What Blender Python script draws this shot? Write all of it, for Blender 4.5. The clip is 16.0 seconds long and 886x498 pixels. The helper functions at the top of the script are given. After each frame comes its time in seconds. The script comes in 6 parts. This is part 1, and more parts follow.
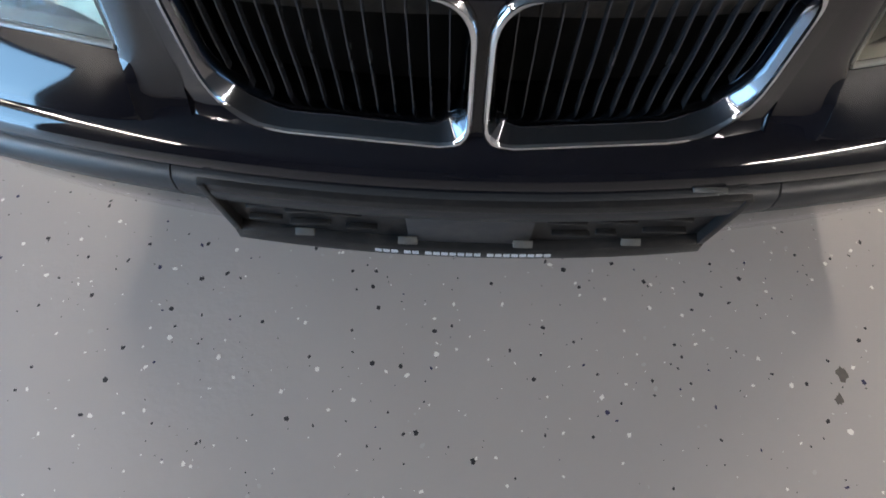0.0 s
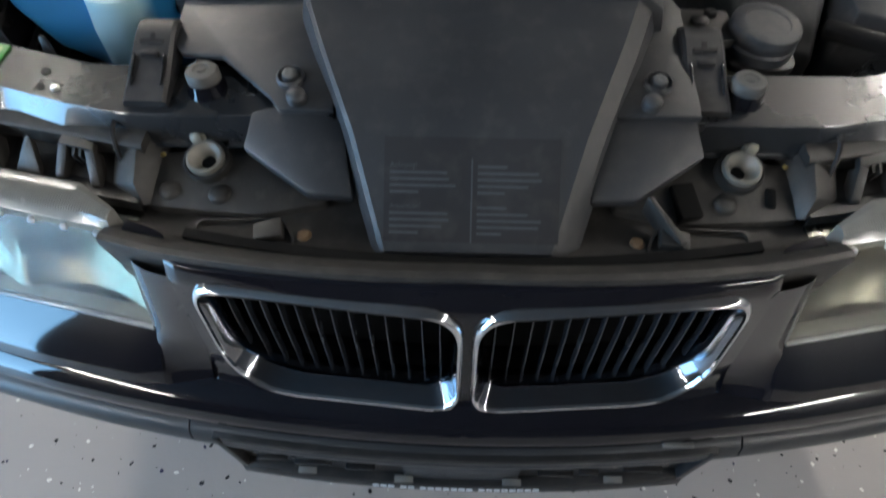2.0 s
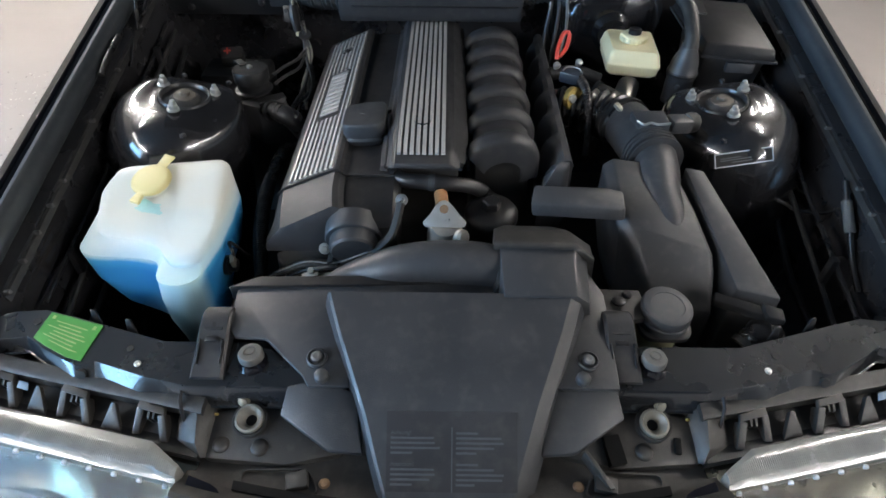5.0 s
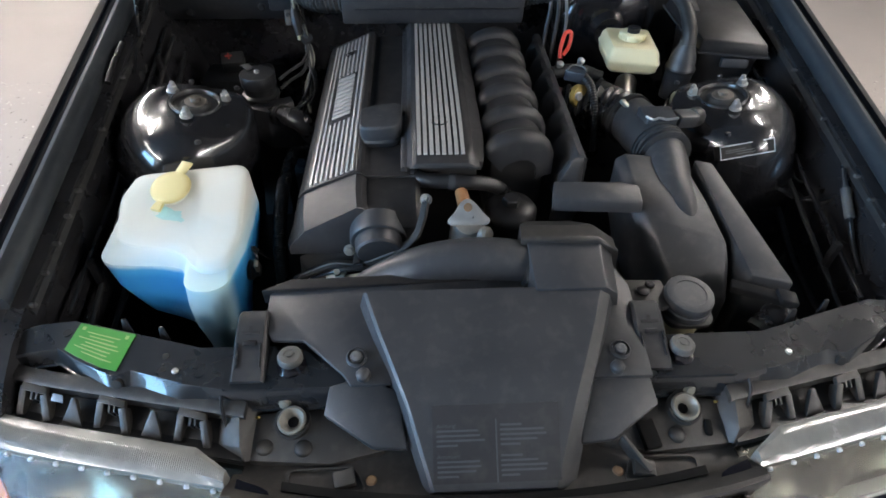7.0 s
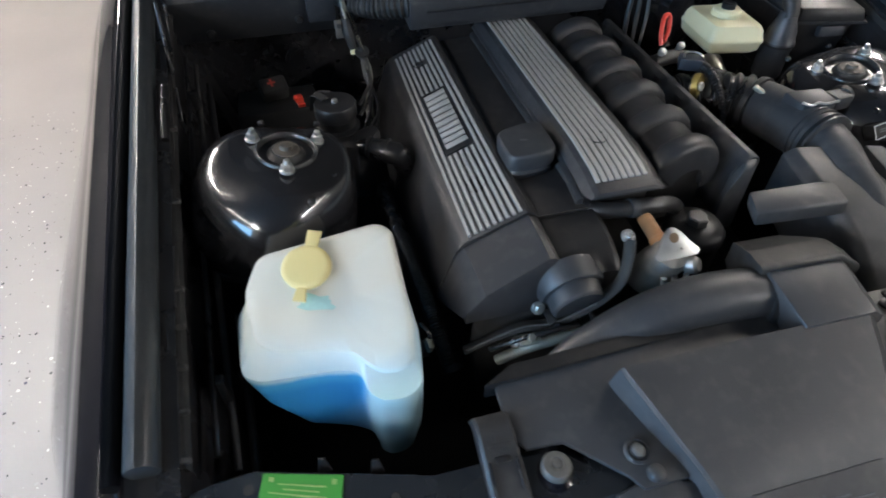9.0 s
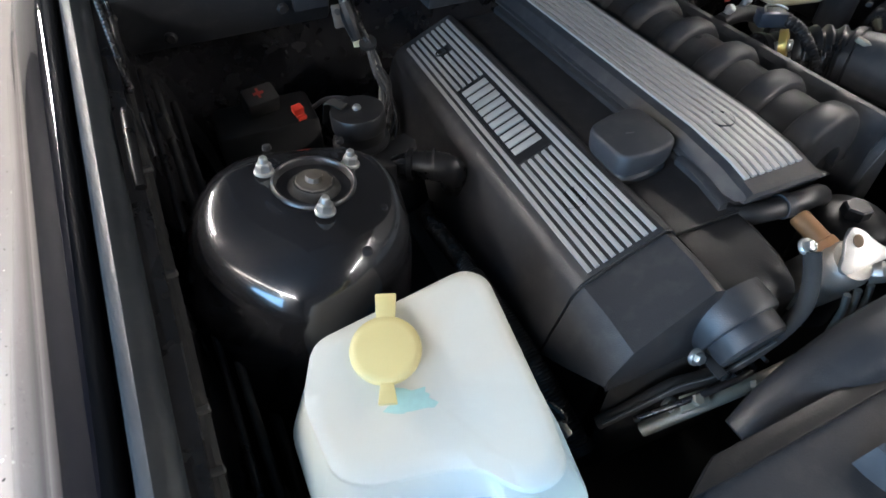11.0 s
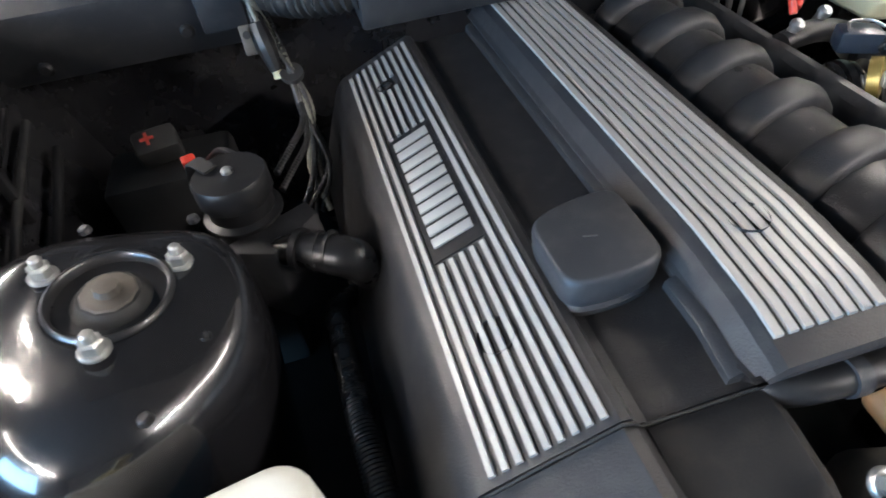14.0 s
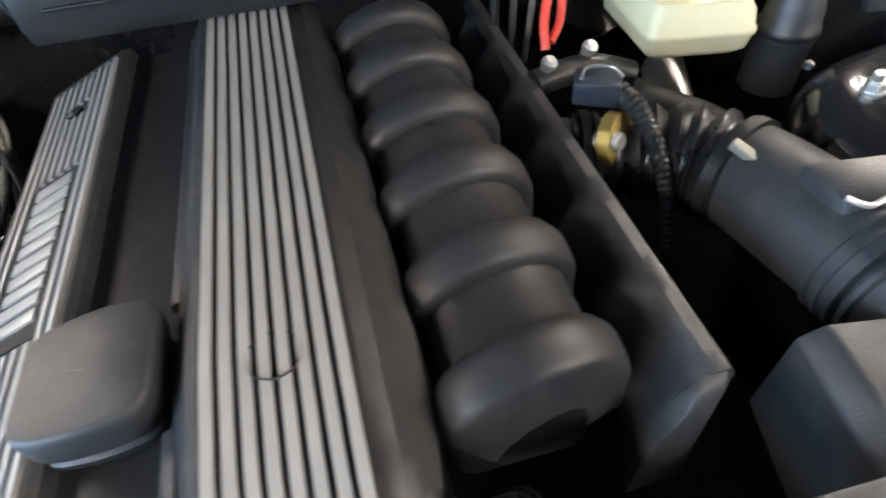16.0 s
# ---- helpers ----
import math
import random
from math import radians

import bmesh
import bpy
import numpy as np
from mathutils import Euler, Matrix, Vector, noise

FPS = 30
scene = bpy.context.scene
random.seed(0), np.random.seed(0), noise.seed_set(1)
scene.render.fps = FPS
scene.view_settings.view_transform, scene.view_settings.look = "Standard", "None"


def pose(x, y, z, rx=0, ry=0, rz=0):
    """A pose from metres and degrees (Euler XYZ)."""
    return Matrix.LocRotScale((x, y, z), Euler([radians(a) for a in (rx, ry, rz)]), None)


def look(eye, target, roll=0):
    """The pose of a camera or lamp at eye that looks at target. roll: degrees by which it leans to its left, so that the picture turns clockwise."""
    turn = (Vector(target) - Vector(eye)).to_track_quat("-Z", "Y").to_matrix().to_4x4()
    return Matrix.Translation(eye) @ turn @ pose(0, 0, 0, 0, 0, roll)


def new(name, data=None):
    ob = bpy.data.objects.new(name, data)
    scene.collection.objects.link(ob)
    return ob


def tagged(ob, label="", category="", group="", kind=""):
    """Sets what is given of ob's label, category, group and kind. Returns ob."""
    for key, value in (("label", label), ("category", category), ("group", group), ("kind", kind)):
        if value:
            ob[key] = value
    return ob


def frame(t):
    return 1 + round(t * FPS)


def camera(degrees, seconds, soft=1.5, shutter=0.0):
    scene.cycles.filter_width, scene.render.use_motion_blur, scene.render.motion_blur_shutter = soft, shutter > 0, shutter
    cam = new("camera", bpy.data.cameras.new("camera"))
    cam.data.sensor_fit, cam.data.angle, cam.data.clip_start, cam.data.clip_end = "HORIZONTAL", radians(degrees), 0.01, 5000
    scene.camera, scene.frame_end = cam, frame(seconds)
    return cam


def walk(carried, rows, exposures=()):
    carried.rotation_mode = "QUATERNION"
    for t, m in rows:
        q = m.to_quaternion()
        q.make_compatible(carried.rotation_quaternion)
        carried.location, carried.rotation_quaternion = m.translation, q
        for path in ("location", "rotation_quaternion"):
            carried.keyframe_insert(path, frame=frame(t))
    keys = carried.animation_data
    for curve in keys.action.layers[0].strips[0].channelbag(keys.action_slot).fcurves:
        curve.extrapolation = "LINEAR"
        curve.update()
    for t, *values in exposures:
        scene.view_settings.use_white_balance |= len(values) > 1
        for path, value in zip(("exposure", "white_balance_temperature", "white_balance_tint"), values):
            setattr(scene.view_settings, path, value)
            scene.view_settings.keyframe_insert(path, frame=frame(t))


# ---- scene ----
# The plan below is drawn at a smaller scale; S turns it into metres (a number plate holder is 0.53 m wide).
S = 1.08
cam = camera(75.9, 16.0, soft=1.6, shutter=0.4)
METRES, EYE, TILT, LEAN, TURN = 1.755 * S, 0.87 * S, -67.0, 0.0, 2.0
ROWS = [
    (0.0, 0.0, 0.0, 0.0, 0.0, 0.0, -0.0),
    (0.5, 0.0012, -0.0013, 0.0134, -0.05, 1.51, 0.48),
    (1.0, 0.0007, -0.0102, 0.0299, 0.33, 5.52, 0.45),
    (1.5, 0.0024, -0.0243, 0.0437, 0.14, 9.28, 0.4),
    (2.0, 0.0042, -0.0453, 0.0611, 0.01, 13.51, 0.25),
    (2.5, 0.0063, -0.0689, 0.0808, -0.08, 19.82, 0.29),
    (3.0, 0.0078, -0.0881, 0.0978, -0.9, 21.75, 0.89),
    (3.5, 0.0075, -0.1105, 0.1088, -0.73, 21.89, 1.49),
    (4.0, 0.0067, -0.1372, 0.1161, -0.8, 23.2, 1.41),
    (4.2, 0.0070, -0.1460, 0.1182, -0.76, 23.42, 1.15),
    (6.3, 0.0030, -0.1793, 0.1160, -1.32, 24.6, 1.33),
    (6.5, -0.0017, -0.1782, 0.1167, -1.48, 24.34, 1.5),
    (7.0, -0.0343, -0.175, 0.117, -2.35, 23.96, 4.01),
    (7.5, -0.0685, -0.1664, 0.1267, -4.57, 22.5, 6.13),
    (8.0, -0.1135, -0.1438, 0.1566, -4.49, 22.0, 6.34),
    (8.5, -0.1682, -0.1225, 0.1993, -6.23, 21.33, 12.83),
    (9.0, -0.2133, -0.1098, 0.2279, -6.45, 21.39, 15.17),
    (9.5, -0.274, -0.0868, 0.2639, -9.61, 21.29, 20.56),
    (9.7, -0.2869, -0.0741, 0.2729, -10.1, 21.52, 24.3),
    (11.8, -0.2285, 0.0241, 0.3453, -6.05, 19.84, 23.27),
    (12.0, -0.2201, 0.0331, 0.3512, -5.23, 20.18, 23.7),
    (12.5, -0.2083, 0.0444, 0.3654, -4.37, 21.32, 22.86),
    (13.0, -0.1886, 0.0516, 0.3749, -3.9, 21.32, 20.87),
    (13.5, -0.1644, 0.0563, 0.3754, -2.53, 22.21, 18.58),
    (14.0, -0.1362, 0.0605, 0.3756, -2.3, 22.54, 18.63),
    (14.5, -0.1022, 0.0676, 0.3791, -2.34, 22.05, 18.42),
    (15.0, -0.0604, 0.0744, 0.3864, -2.31, 20.54, 15.4),
    (15.5, -0.0191, 0.0786, 0.3917, -3.19, 19.71, 16.51),
    (16.0, 0.0274, 0.0785, 0.3878, -3.94, 19.35, 16.8),
]
# the clip's camera drifts: stops, kelvin, tint
LOOK = [(0.0, -0.2, 6900, 13), (1.0, -0.36, 6750, 10), (2.0, -0.18, 6480, 8), (3.5, 0.36, 6330, 8), (6.5, 0.4, 6400, 11), (8.7, 0.27, 6420, 10), (9.5, 0.02, 6450, 10), (12.0, 0.7, 6350, 12), (14.5, 0.95, 6650, 12), (16.0, 1.02, 6850, 12)]
walk(cam, [(t, pose(-0.018 * S, 0, EYE, TILT, LEAN, TURN) @ pose(METRES * x, METRES * y, METRES * z, 90 + pitch, roll, yaw)) for t, x, y, z, yaw, pitch, roll in ROWS],
     exposures=LOOK)

# ---- light ----
world = bpy.data.worlds.new("daylight")
scene.world = world
world.use_nodes = True
wn = world.node_tree.nodes
sky = wn.new("ShaderNodeTexSky")
sky.sky_type, sky.sun_disc = "NISHITA", False
sky.sun_elevation, sky.sun_rotation = radians(63), radians(-77)
world.node_tree.links.new(sky.outputs["Color"], wn["Background"].inputs["Color"])
wn["Background"].inputs["Strength"].default_value = 0.12


def area_lamp(name, m, sx, sy, power, colour):
    data = bpy.data.lights.new(name, "AREA")
    data.shape, data.size, data.size_y, data.energy, data.color = "RECTANGLE", sx, sy, power, colour
    ob = new(name, data)
    ob.matrix_world = m
    return ob


# cool daylight through the open garage door in the side wall
area_lamp("door_daylight", look((-3.92, -1.0, 1.15), (0, -1.0, 1.15)), 2.6, 2.2, 240, (0.28, 0.6, 1.0))
sun = new("sun", bpy.data.lights.new("sun", "SUN"))
sun.data.energy, sun.data.angle, sun.data.color = 3.0, radians(0.5), (1.0, 0.96, 0.9)
sun.matrix_world = look((-4.5, -1.5, 9), (0, -0.5, 0))


# ---- materials ----
def nodes_of(name):
    m = bpy.data.materials.new(name)
    m.use_nodes = True
    return m, m.node_tree.nodes, m.node_tree.links, m.node_tree.nodes["Principled BSDF"]


def pbr(name, colour, rough, metal=0.0, var=0.25, scale=12.0, grain=0.0, gscale=900.0, coat=0.0, rvar=0.1, dust=0.0, spec=0.5):
    """A surface: base colour with mottling, roughness that varies with wear, fine grain relief, and a little dust on faces that look up."""
    m, n, l, b = nodes_of(name)
    co = n.new("ShaderNodeTexCoord")
    big = n.new("ShaderNodeTexNoise")
    big.inputs["Scale"].default_value, big.inputs["Detail"].default_value, big.inputs["Roughness"].default_value = scale, 6, 0.6
    l.new(co.outputs["Object"], big.inputs["Vector"])
    mix = n.new("ShaderNodeMix")
    mix.data_type = "RGBA"
    lo, hi = [c * (1 - var) for c in colour], [min(1, c * (1 + var)) for c in colour]
    mix.inputs["A"].default_value, mix.inputs["B"].default_value = (*lo, 1), (*hi, 1)
    l.new(big.outputs["Fac"], mix.inputs["Factor"])
    out = mix.outputs["Result"]
    if dust:
        fine = n.new("ShaderNodeTexNoise")
        fine.inputs["Scale"].default_value, fine.inputs["Detail"].default_value = 55, 8
        l.new(co.outputs["Object"], fine.inputs["Vector"])
        ramp = n.new("ShaderNodeMapRange")
        ramp.inputs["From Min"].default_value, ramp.inputs["From Max"].default_value = 0.5, 0.75
        ramp.inputs["To Max"].default_value = dust
        l.new(fine.outputs["Fac"], ramp.inputs["Value"])
        d = n.new("ShaderNodeMix")
        d.data_type = "RGBA"
        d.inputs["B"].default_value = (0.22, 0.2, 0.17, 1)
        l.new(ramp.outputs["Result"], d.inputs["Factor"])
        l.new(out, d.inputs["A"])
        out = d.outputs["Result"]
    l.new(out, b.inputs["Base Color"])
    rr = n.new("ShaderNodeMapRange")
    rr.inputs["From Min"].default_value, rr.inputs["From Max"].default_value = 0.3, 0.7
    rr.inputs["To Min"].default_value, rr.inputs["To Max"].default_value = max(0.02, rough - rvar), min(1, rough + rvar)
    l.new(big.outputs["Fac"], rr.inputs["Value"])
    l.new(rr.outputs["Result"], b.inputs["Roughness"])
    b.inputs["Metallic"].default_value = metal
    b.inputs["Specular IOR Level"].default_value = spec
    b.inputs["Coat Weight"].default_value, b.inputs["Coat Roughness"].default_value = coat, 0.04
    if grain:
        g = n.new("ShaderNodeTexNoise")
        g.inputs["Scale"].default_value, g.inputs["Detail"].default_value = gscale, 3
        l.new(co.outputs["Object"], g.inputs["Vector"])
        bump = n.new("ShaderNodeBump")
        bump.inputs["Strength"].default_value, bump.inputs["Distance"].default_value = grain, 0.001
        l.new(g.outputs["Fac"], bump.inputs["Height"])
        l.new(bump.outputs["Normal"], b.inputs["Normal"])
    return m


def glowing(name, colour, strength):
    m, n, l, b = nodes_of(name)
    b.inputs["Base Color"].default_value = (*colour, 1)
    b.inputs["Emission Color"].default_value = (*colour, 1)
    b.inputs["Emission Strength"].default_value = strength
    return m


PAINT = pbr("black_paint", (0.006, 0.006, 0.009), 0.07, var=0.3, coat=1.0, rvar=0.03, scale=6, spec=0.08)
DOME = pbr("dome_paint", (0.014, 0.014, 0.016), 0.2, var=0.2, coat=0.9, rvar=0.04, scale=9, dust=0.012)
BAY = pbr("bay_paint", (0.02, 0.02, 0.022), 0.28, var=0.4, coat=0.5, rvar=0.12, scale=9, dust=0.05)
PLASTIC = pbr("black_plastic", (0.026, 0.026, 0.028), 0.43, var=0.2, grain=0.35, gscale=700, rvar=0.13, dust=0.09, spec=0.4)
# PLASTIC made lighter and dustier to brighten the dim right side.
AIRBOX = pbr("lifted_dusty_plastic", (0.037, 0.038, 0.041), 0.45, var=0.2, grain=0.35, gscale=700, rvar=0.12, dust=0.14, spec=0.5)
COVER = pbr("grey_plastic", (0.027, 0.029, 0.033), 0.46, var=0.15, grain=0.3, gscale=700, rvar=0.12, dust=0.1, spec=0.55)
DARK = pbr("dark_plastic", (0.013, 0.013, 0.014), 0.4, var=0.25, grain=0.2, gscale=500, rvar=0.1, dust=0.05, spec=0.3)
SHELF = pbr("weathered_plastic", (0.021, 0.0195, 0.018), 0.5, var=0.3, grain=0.4, gscale=500, rvar=0.08, dust=0.14, spec=0.6)
RUBBER = pbr("rubber", (0.016, 0.016, 0.016), 0.6, var=0.3, grain=0.2, gscale=400, dust=0.12)
SEAL = pbr("grey_rubber_seal", (0.034, 0.039, 0.044), 0.4, var=0.25, grain=0.15, gscale=300, rvar=0.1, dust=0.08)
GLOSSRUB = pbr("shiny_rubber", (0.012, 0.012, 0.013), 0.3, var=0.3, rvar=0.12, dust=0.08)
CHROME = pbr("chrome", (0.72, 0.73, 0.75), 0.07, metal=1.0, var=0.06, rvar=0.04, scale=20)
BOLT = pbr("dull_bolt", (0.24, 0.23, 0.19), 0.5, metal=0.5, var=0.3, rvar=0.1, scale=80, dust=0.3)
# The garage wall's grey, darkened here to trim the east side's reflections.
MIDWALL = pbr("wall_mid_bounce", (0.15, 0.148, 0.145), 0.8, var=0.08, scale=2, grain=0.2, gscale=80)
ZINC = pbr("zinc_steel", (0.55, 0.55, 0.53), 0.38, metal=0.9, var=0.2, rvar=0.12, scale=60, dust=0.2)
CAST = pbr("cast_aluminium", (0.5, 0.48, 0.44), 0.42, metal=0.85, var=0.3, rvar=0.12, scale=45, grain=0.4, gscale=500, dust=0.3)
RUST = pbr("rusty_steel", (0.16, 0.1, 0.055), 0.7, metal=0.2, var=0.5, scale=60, grain=0.4, gscale=400)
CREAM = pbr("yellowed_polyethylene", (0.72, 0.66, 0.42), 0.42, var=0.1, rvar=0.05, scale=10)
YELLOW = pbr("yellow_plastic", (0.74, 0.64, 0.3), 0.4, var=0.06, rvar=0.05)
RED = pbr("red_plastic", (0.62, 0.05, 0.03), 0.4, var=0.15)
GREEN = pbr("green_label", (0.06, 0.27, 0.045), 0.34, var=0.2, coat=0.6, scale=20)
PALE = pbr("pale_print", (0.3, 0.4, 0.14), 0.4, var=0.1)
PRINT = pbr("white_print", (0.55, 0.58, 0.62), 0.45, var=0.1)
DIMPRINT = pbr("faded_print", (0.058, 0.063, 0.07), 0.5, var=0.3, scale=90)
SLAT = pbr("slat_plastic", (0.02, 0.023, 0.028), 0.25, var=0.2, coat=0.3)
# Paper tag's colour, also the door reflection drawn on the lamp carrier.
BLUEGREY = pbr("grey_blue_tag_and_glint", (0.22, 0.28, 0.35), 0.35, var=0.15)
# Near-black for dark parts; its discs and boxes also shade holes and recesses.
BLACK = pbr("flat_black", (0.014, 0.0135, 0.013), 0.8, var=0.3)
# Near-black standing in for shade behind the grille and in the shelf slots.
SHADE = pbr("shade_black", (0.003, 0.003, 0.003), 0.9, var=0.3, spec=0.2)
REFLECTOR = pbr("lamp_reflector", (0.19, 0.19, 0.165), 0.2, metal=1.0, var=0.3, scale=40)
RAIL = pbr("satin_black_paint", (0.013, 0.0145, 0.017), 0.27, var=0.25, coat=0.9, rvar=0.05, scale=10)
RUBSTRIP = pbr("rub_strip_plastic", (0.018, 0.02, 0.023), 0.42, var=0.2, rvar=0.05, scale=14)
# Chrome darkened to carry the dim surroundings the funnel would mirror.
DARKCHROME = pbr("chrome_dark_mirror", (0.18, 0.19, 0.21), 0.1, metal=1.0, var=0.08, rvar=0.04, scale=20)
STRIPE = pbr("silver_lacquer", (0.41, 0.4, 0.38), 0.45, metal=0.25, var=0.08, rvar=0.06, scale=30, grain=0.1, gscale=1500)
DIMRED = pbr("dull_red_print", (0.3, 0.03, 0.02), 0.5, var=0.2)
STAIN = pbr("teal_residue", (0.45, 0.7, 0.66), 0.5, var=0.2, scale=80)
HAZE = pbr("hazed_plastic", (0.2, 0.2, 0.185), 0.22, var=0.35, scale=30, coat=0.6, rvar=0.08)
AMBER = pbr("amber_lens", (0.6, 0.16, 0.03), 0.15, var=0.1, coat=1.0)
# Lightest wall tone, for the back wall's bounce; also the lamp housings.
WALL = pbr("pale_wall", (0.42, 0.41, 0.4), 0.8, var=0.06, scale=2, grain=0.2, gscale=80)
TUBE = glowing("led_tube", (1.0, 0.94, 0.87), 45)
FRONT = glowing("cool_led_tube", (1.0, 0.96, 0.92), 240)
BRIGHT = glowing("rear_right_fill_tube", (1.0, 0.93, 0.86), 225)
WARM = glowing("warm_led_tube", (1.0, 0.93, 0.86), 80)
BRIGHTEST = glowing("rear_left_fill_tube", (1.0, 0.93, 0.86), 250)
# The same wall and the ceiling, darkened so black paint mirrors little.
DIMWALL = pbr("wall_dim_bounce", (0.1, 0.099, 0.097), 0.85, var=0.15, scale=2, grain=0.2, gscale=80)
CEIL = pbr("ceiling_dim_bounce", (0.085, 0.084, 0.082), 0.85, var=0.15, scale=2, grain=0.2, gscale=80)


def tank_plastic():
    """Milky polyethylene; below the fluid's level the blue fluid shows through the wall."""
    m, n, l, b = nodes_of("milky_tank")
    geo = n.new("ShaderNodeNewGeometry")
    sep = n.new("ShaderNodeSeparateXYZ")
    l.new(geo.outputs["Position"], sep.inputs["Vector"])
    no = n.new("ShaderNodeTexNoise")
    no.inputs["Scale"].default_value, no.inputs["Detail"].default_value = 9, 4
    l.new(geo.outputs["Position"], no.inputs["Vector"])
    add = n.new("ShaderNodeMath")
    add.operation = "MULTIPLY_ADD"
    add.inputs[1].default_value = 0.03
    l.new(no.outputs["Fac"], add.inputs[0])
    l.new(sep.outputs["Z"], add.inputs[2])
    ramp = n.new("ShaderNodeValToRGB")
    mr = n.new("ShaderNodeMapRange")
    mr.inputs["From Min"].default_value, mr.inputs["From Max"].default_value = 0.633 * S, 0.753 * S
    l.new(add.outputs[0], mr.inputs["Value"])
    l.new(mr.outputs["Result"], ramp.inputs["Fac"])
    e = ramp.color_ramp.elements
    e[0].position, e[0].color = 0.0, (0.03, 0.24, 0.56, 1)
    e[1].position, e[1].color = 0.74, (0.73, 0.735, 0.665, 1)
    for p, c in ((0.33, (0.03, 0.25, 0.56, 1)), (0.43, (0.07, 0.36, 0.65, 1)), (0.475, (0.42, 0.63, 0.75, 1)), (0.6, (0.68, 0.76, 0.75, 1))):
        el = e.new(p)
        el.color = c
    thin = n.new("ShaderNodeMapRange")
    thin.inputs["From Min"].default_value, thin.inputs["From Max"].default_value = 0.629 * S, 0.604 * S
    thin.inputs["To Max"].default_value = 0.72
    l.new(sep.outputs["Y"], thin.inputs["Value"])
    pale = n.new("ShaderNodeMix")
    pale.data_type = "RGBA"
    pale.inputs["B"].default_value = (0.5, 0.72, 0.74, 1)
    l.new(thin.outputs["Result"], pale.inputs["Factor"])
    l.new(ramp.outputs["Color"], pale.inputs["A"])
    l.new(pale.outputs["Result"], b.inputs["Base Color"])
    b.inputs["Roughness"].default_value = 0.42
    b.inputs["Subsurface Weight"].default_value = 0.25
    b.inputs["Subsurface Radius"].default_value = (0.02, 0.02, 0.02)
    b.inputs["Subsurface Scale"].default_value = 0.5
    return m


TANK = tank_plastic()


def floor_paint():
    m, n, l, b = nodes_of("epoxy_floor")
    geo = n.new("ShaderNodeNewGeometry")
    a = n.new("ShaderNodeTexNoise")
    a.inputs["Scale"].default_value, a.inputs["Detail"].default_value = 2.2, 6
    c = n.new("ShaderNodeTexNoise")
    c.inputs["Scale"].default_value, c.inputs["Detail"].default_value = 75, 4
    for t in (a, c):
        l.new(geo.outputs["Position"], t.inputs["Vector"])
    mix = n.new("ShaderNodeMix")
    mix.data_type = "RGBA"
    mix.inputs["A"].default_value, mix.inputs["B"].default_value = (0.315, 0.287, 0.27, 1), (0.405, 0.374, 0.352, 1)
    l.new(a.outputs["Fac"], mix.inputs["Factor"])
    l.new(mix.outputs["Result"], b.inputs["Base Color"])
    b.inputs["Roughness"].default_value = 0.42
    b.inputs["Coat Weight"].default_value, b.inputs["Coat Roughness"].default_value = 0.15, 0.3
    bump = n.new("ShaderNodeBump")
    bump.inputs["Distance"].default_value = 0.004
    where = n.new("ShaderNodeMapRange")
    where.inputs["From Min"].default_value, where.inputs["From Max"].default_value = 0.56, 0.68
    where.inputs["To Min"].default_value, where.inputs["To Max"].default_value = 0.06, 0.4
    l.new(a.outputs["Fac"], where.inputs["Value"])
    l.new(where.outputs["Result"], bump.inputs["Strength"])
    l.new(c.outputs["Fac"], bump.inputs["Height"])
    l.new(bump.outputs["Normal"], b.inputs["Normal"])
    return m


FLOOR = floor_paint()


def flake_paint():
    m, n, l, b = nodes_of("paint_flakes")
    geo = n.new("ShaderNodeNewGeometry")
    ramp = n.new("ShaderNodeValToRGB")
    ramp.color_ramp.interpolation = "CONSTANT"
    e = ramp.color_ramp.elements
    e[0].color, e[1].position, e[1].color = (0.012, 0.012, 0.014, 1), 0.5, (0.75, 0.73, 0.68, 1)
    for p, col in ((0.4, (0.02, 0.02, 0.06, 1)), (0.9, (0.4, 0.38, 0.36, 1))):
        e.new(p).color = col
    l.new(geo.outputs["Random Per Island"], ramp.inputs["Fac"])
    l.new(ramp.outputs["Color"], b.inputs["Base Color"])
    b.inputs["Roughness"].default_value = 0.35
    return m


FLAKES = flake_paint()


def clear_lens():
    m, n, l, b = nodes_of("headlight_glass")
    b.inputs["Base Color"].default_value = (0.8, 0.8, 0.72, 1)
    b.inputs["Transmission Weight"].default_value, b.inputs["IOR"].default_value = 1.0, 1.5
    no = n.new("ShaderNodeTexNoise")
    no.inputs["Scale"].default_value, no.inputs["Detail"].default_value = 40, 8
    co = n.new("ShaderNodeTexCoord")
    l.new(co.outputs["Object"], no.inputs["Vector"])
    mr = n.new("ShaderNodeMapRange")
    mr.inputs["From Min"].default_value, mr.inputs["From Max"].default_value = 0.4, 0.7
    mr.inputs["To Min"].default_value, mr.inputs["To Max"].default_value = 0.03, 0.22
    l.new(no.outputs["Fac"], mr.inputs["Value"])
    l.new(mr.outputs["Result"], b.inputs["Roughness"])
    return m


LENS = clear_lens()


# ---- mesh helpers ----
ORIGIN = {}


def thing(name, at, label, category, group="", kind=""):
    ob = new(name)
    ob.location = Vector(at) * S
    ob.empty_display_size = 0.05
    ORIGIN[ob.name] = Vector(at)
    return tagged(ob, label, category, group, kind)


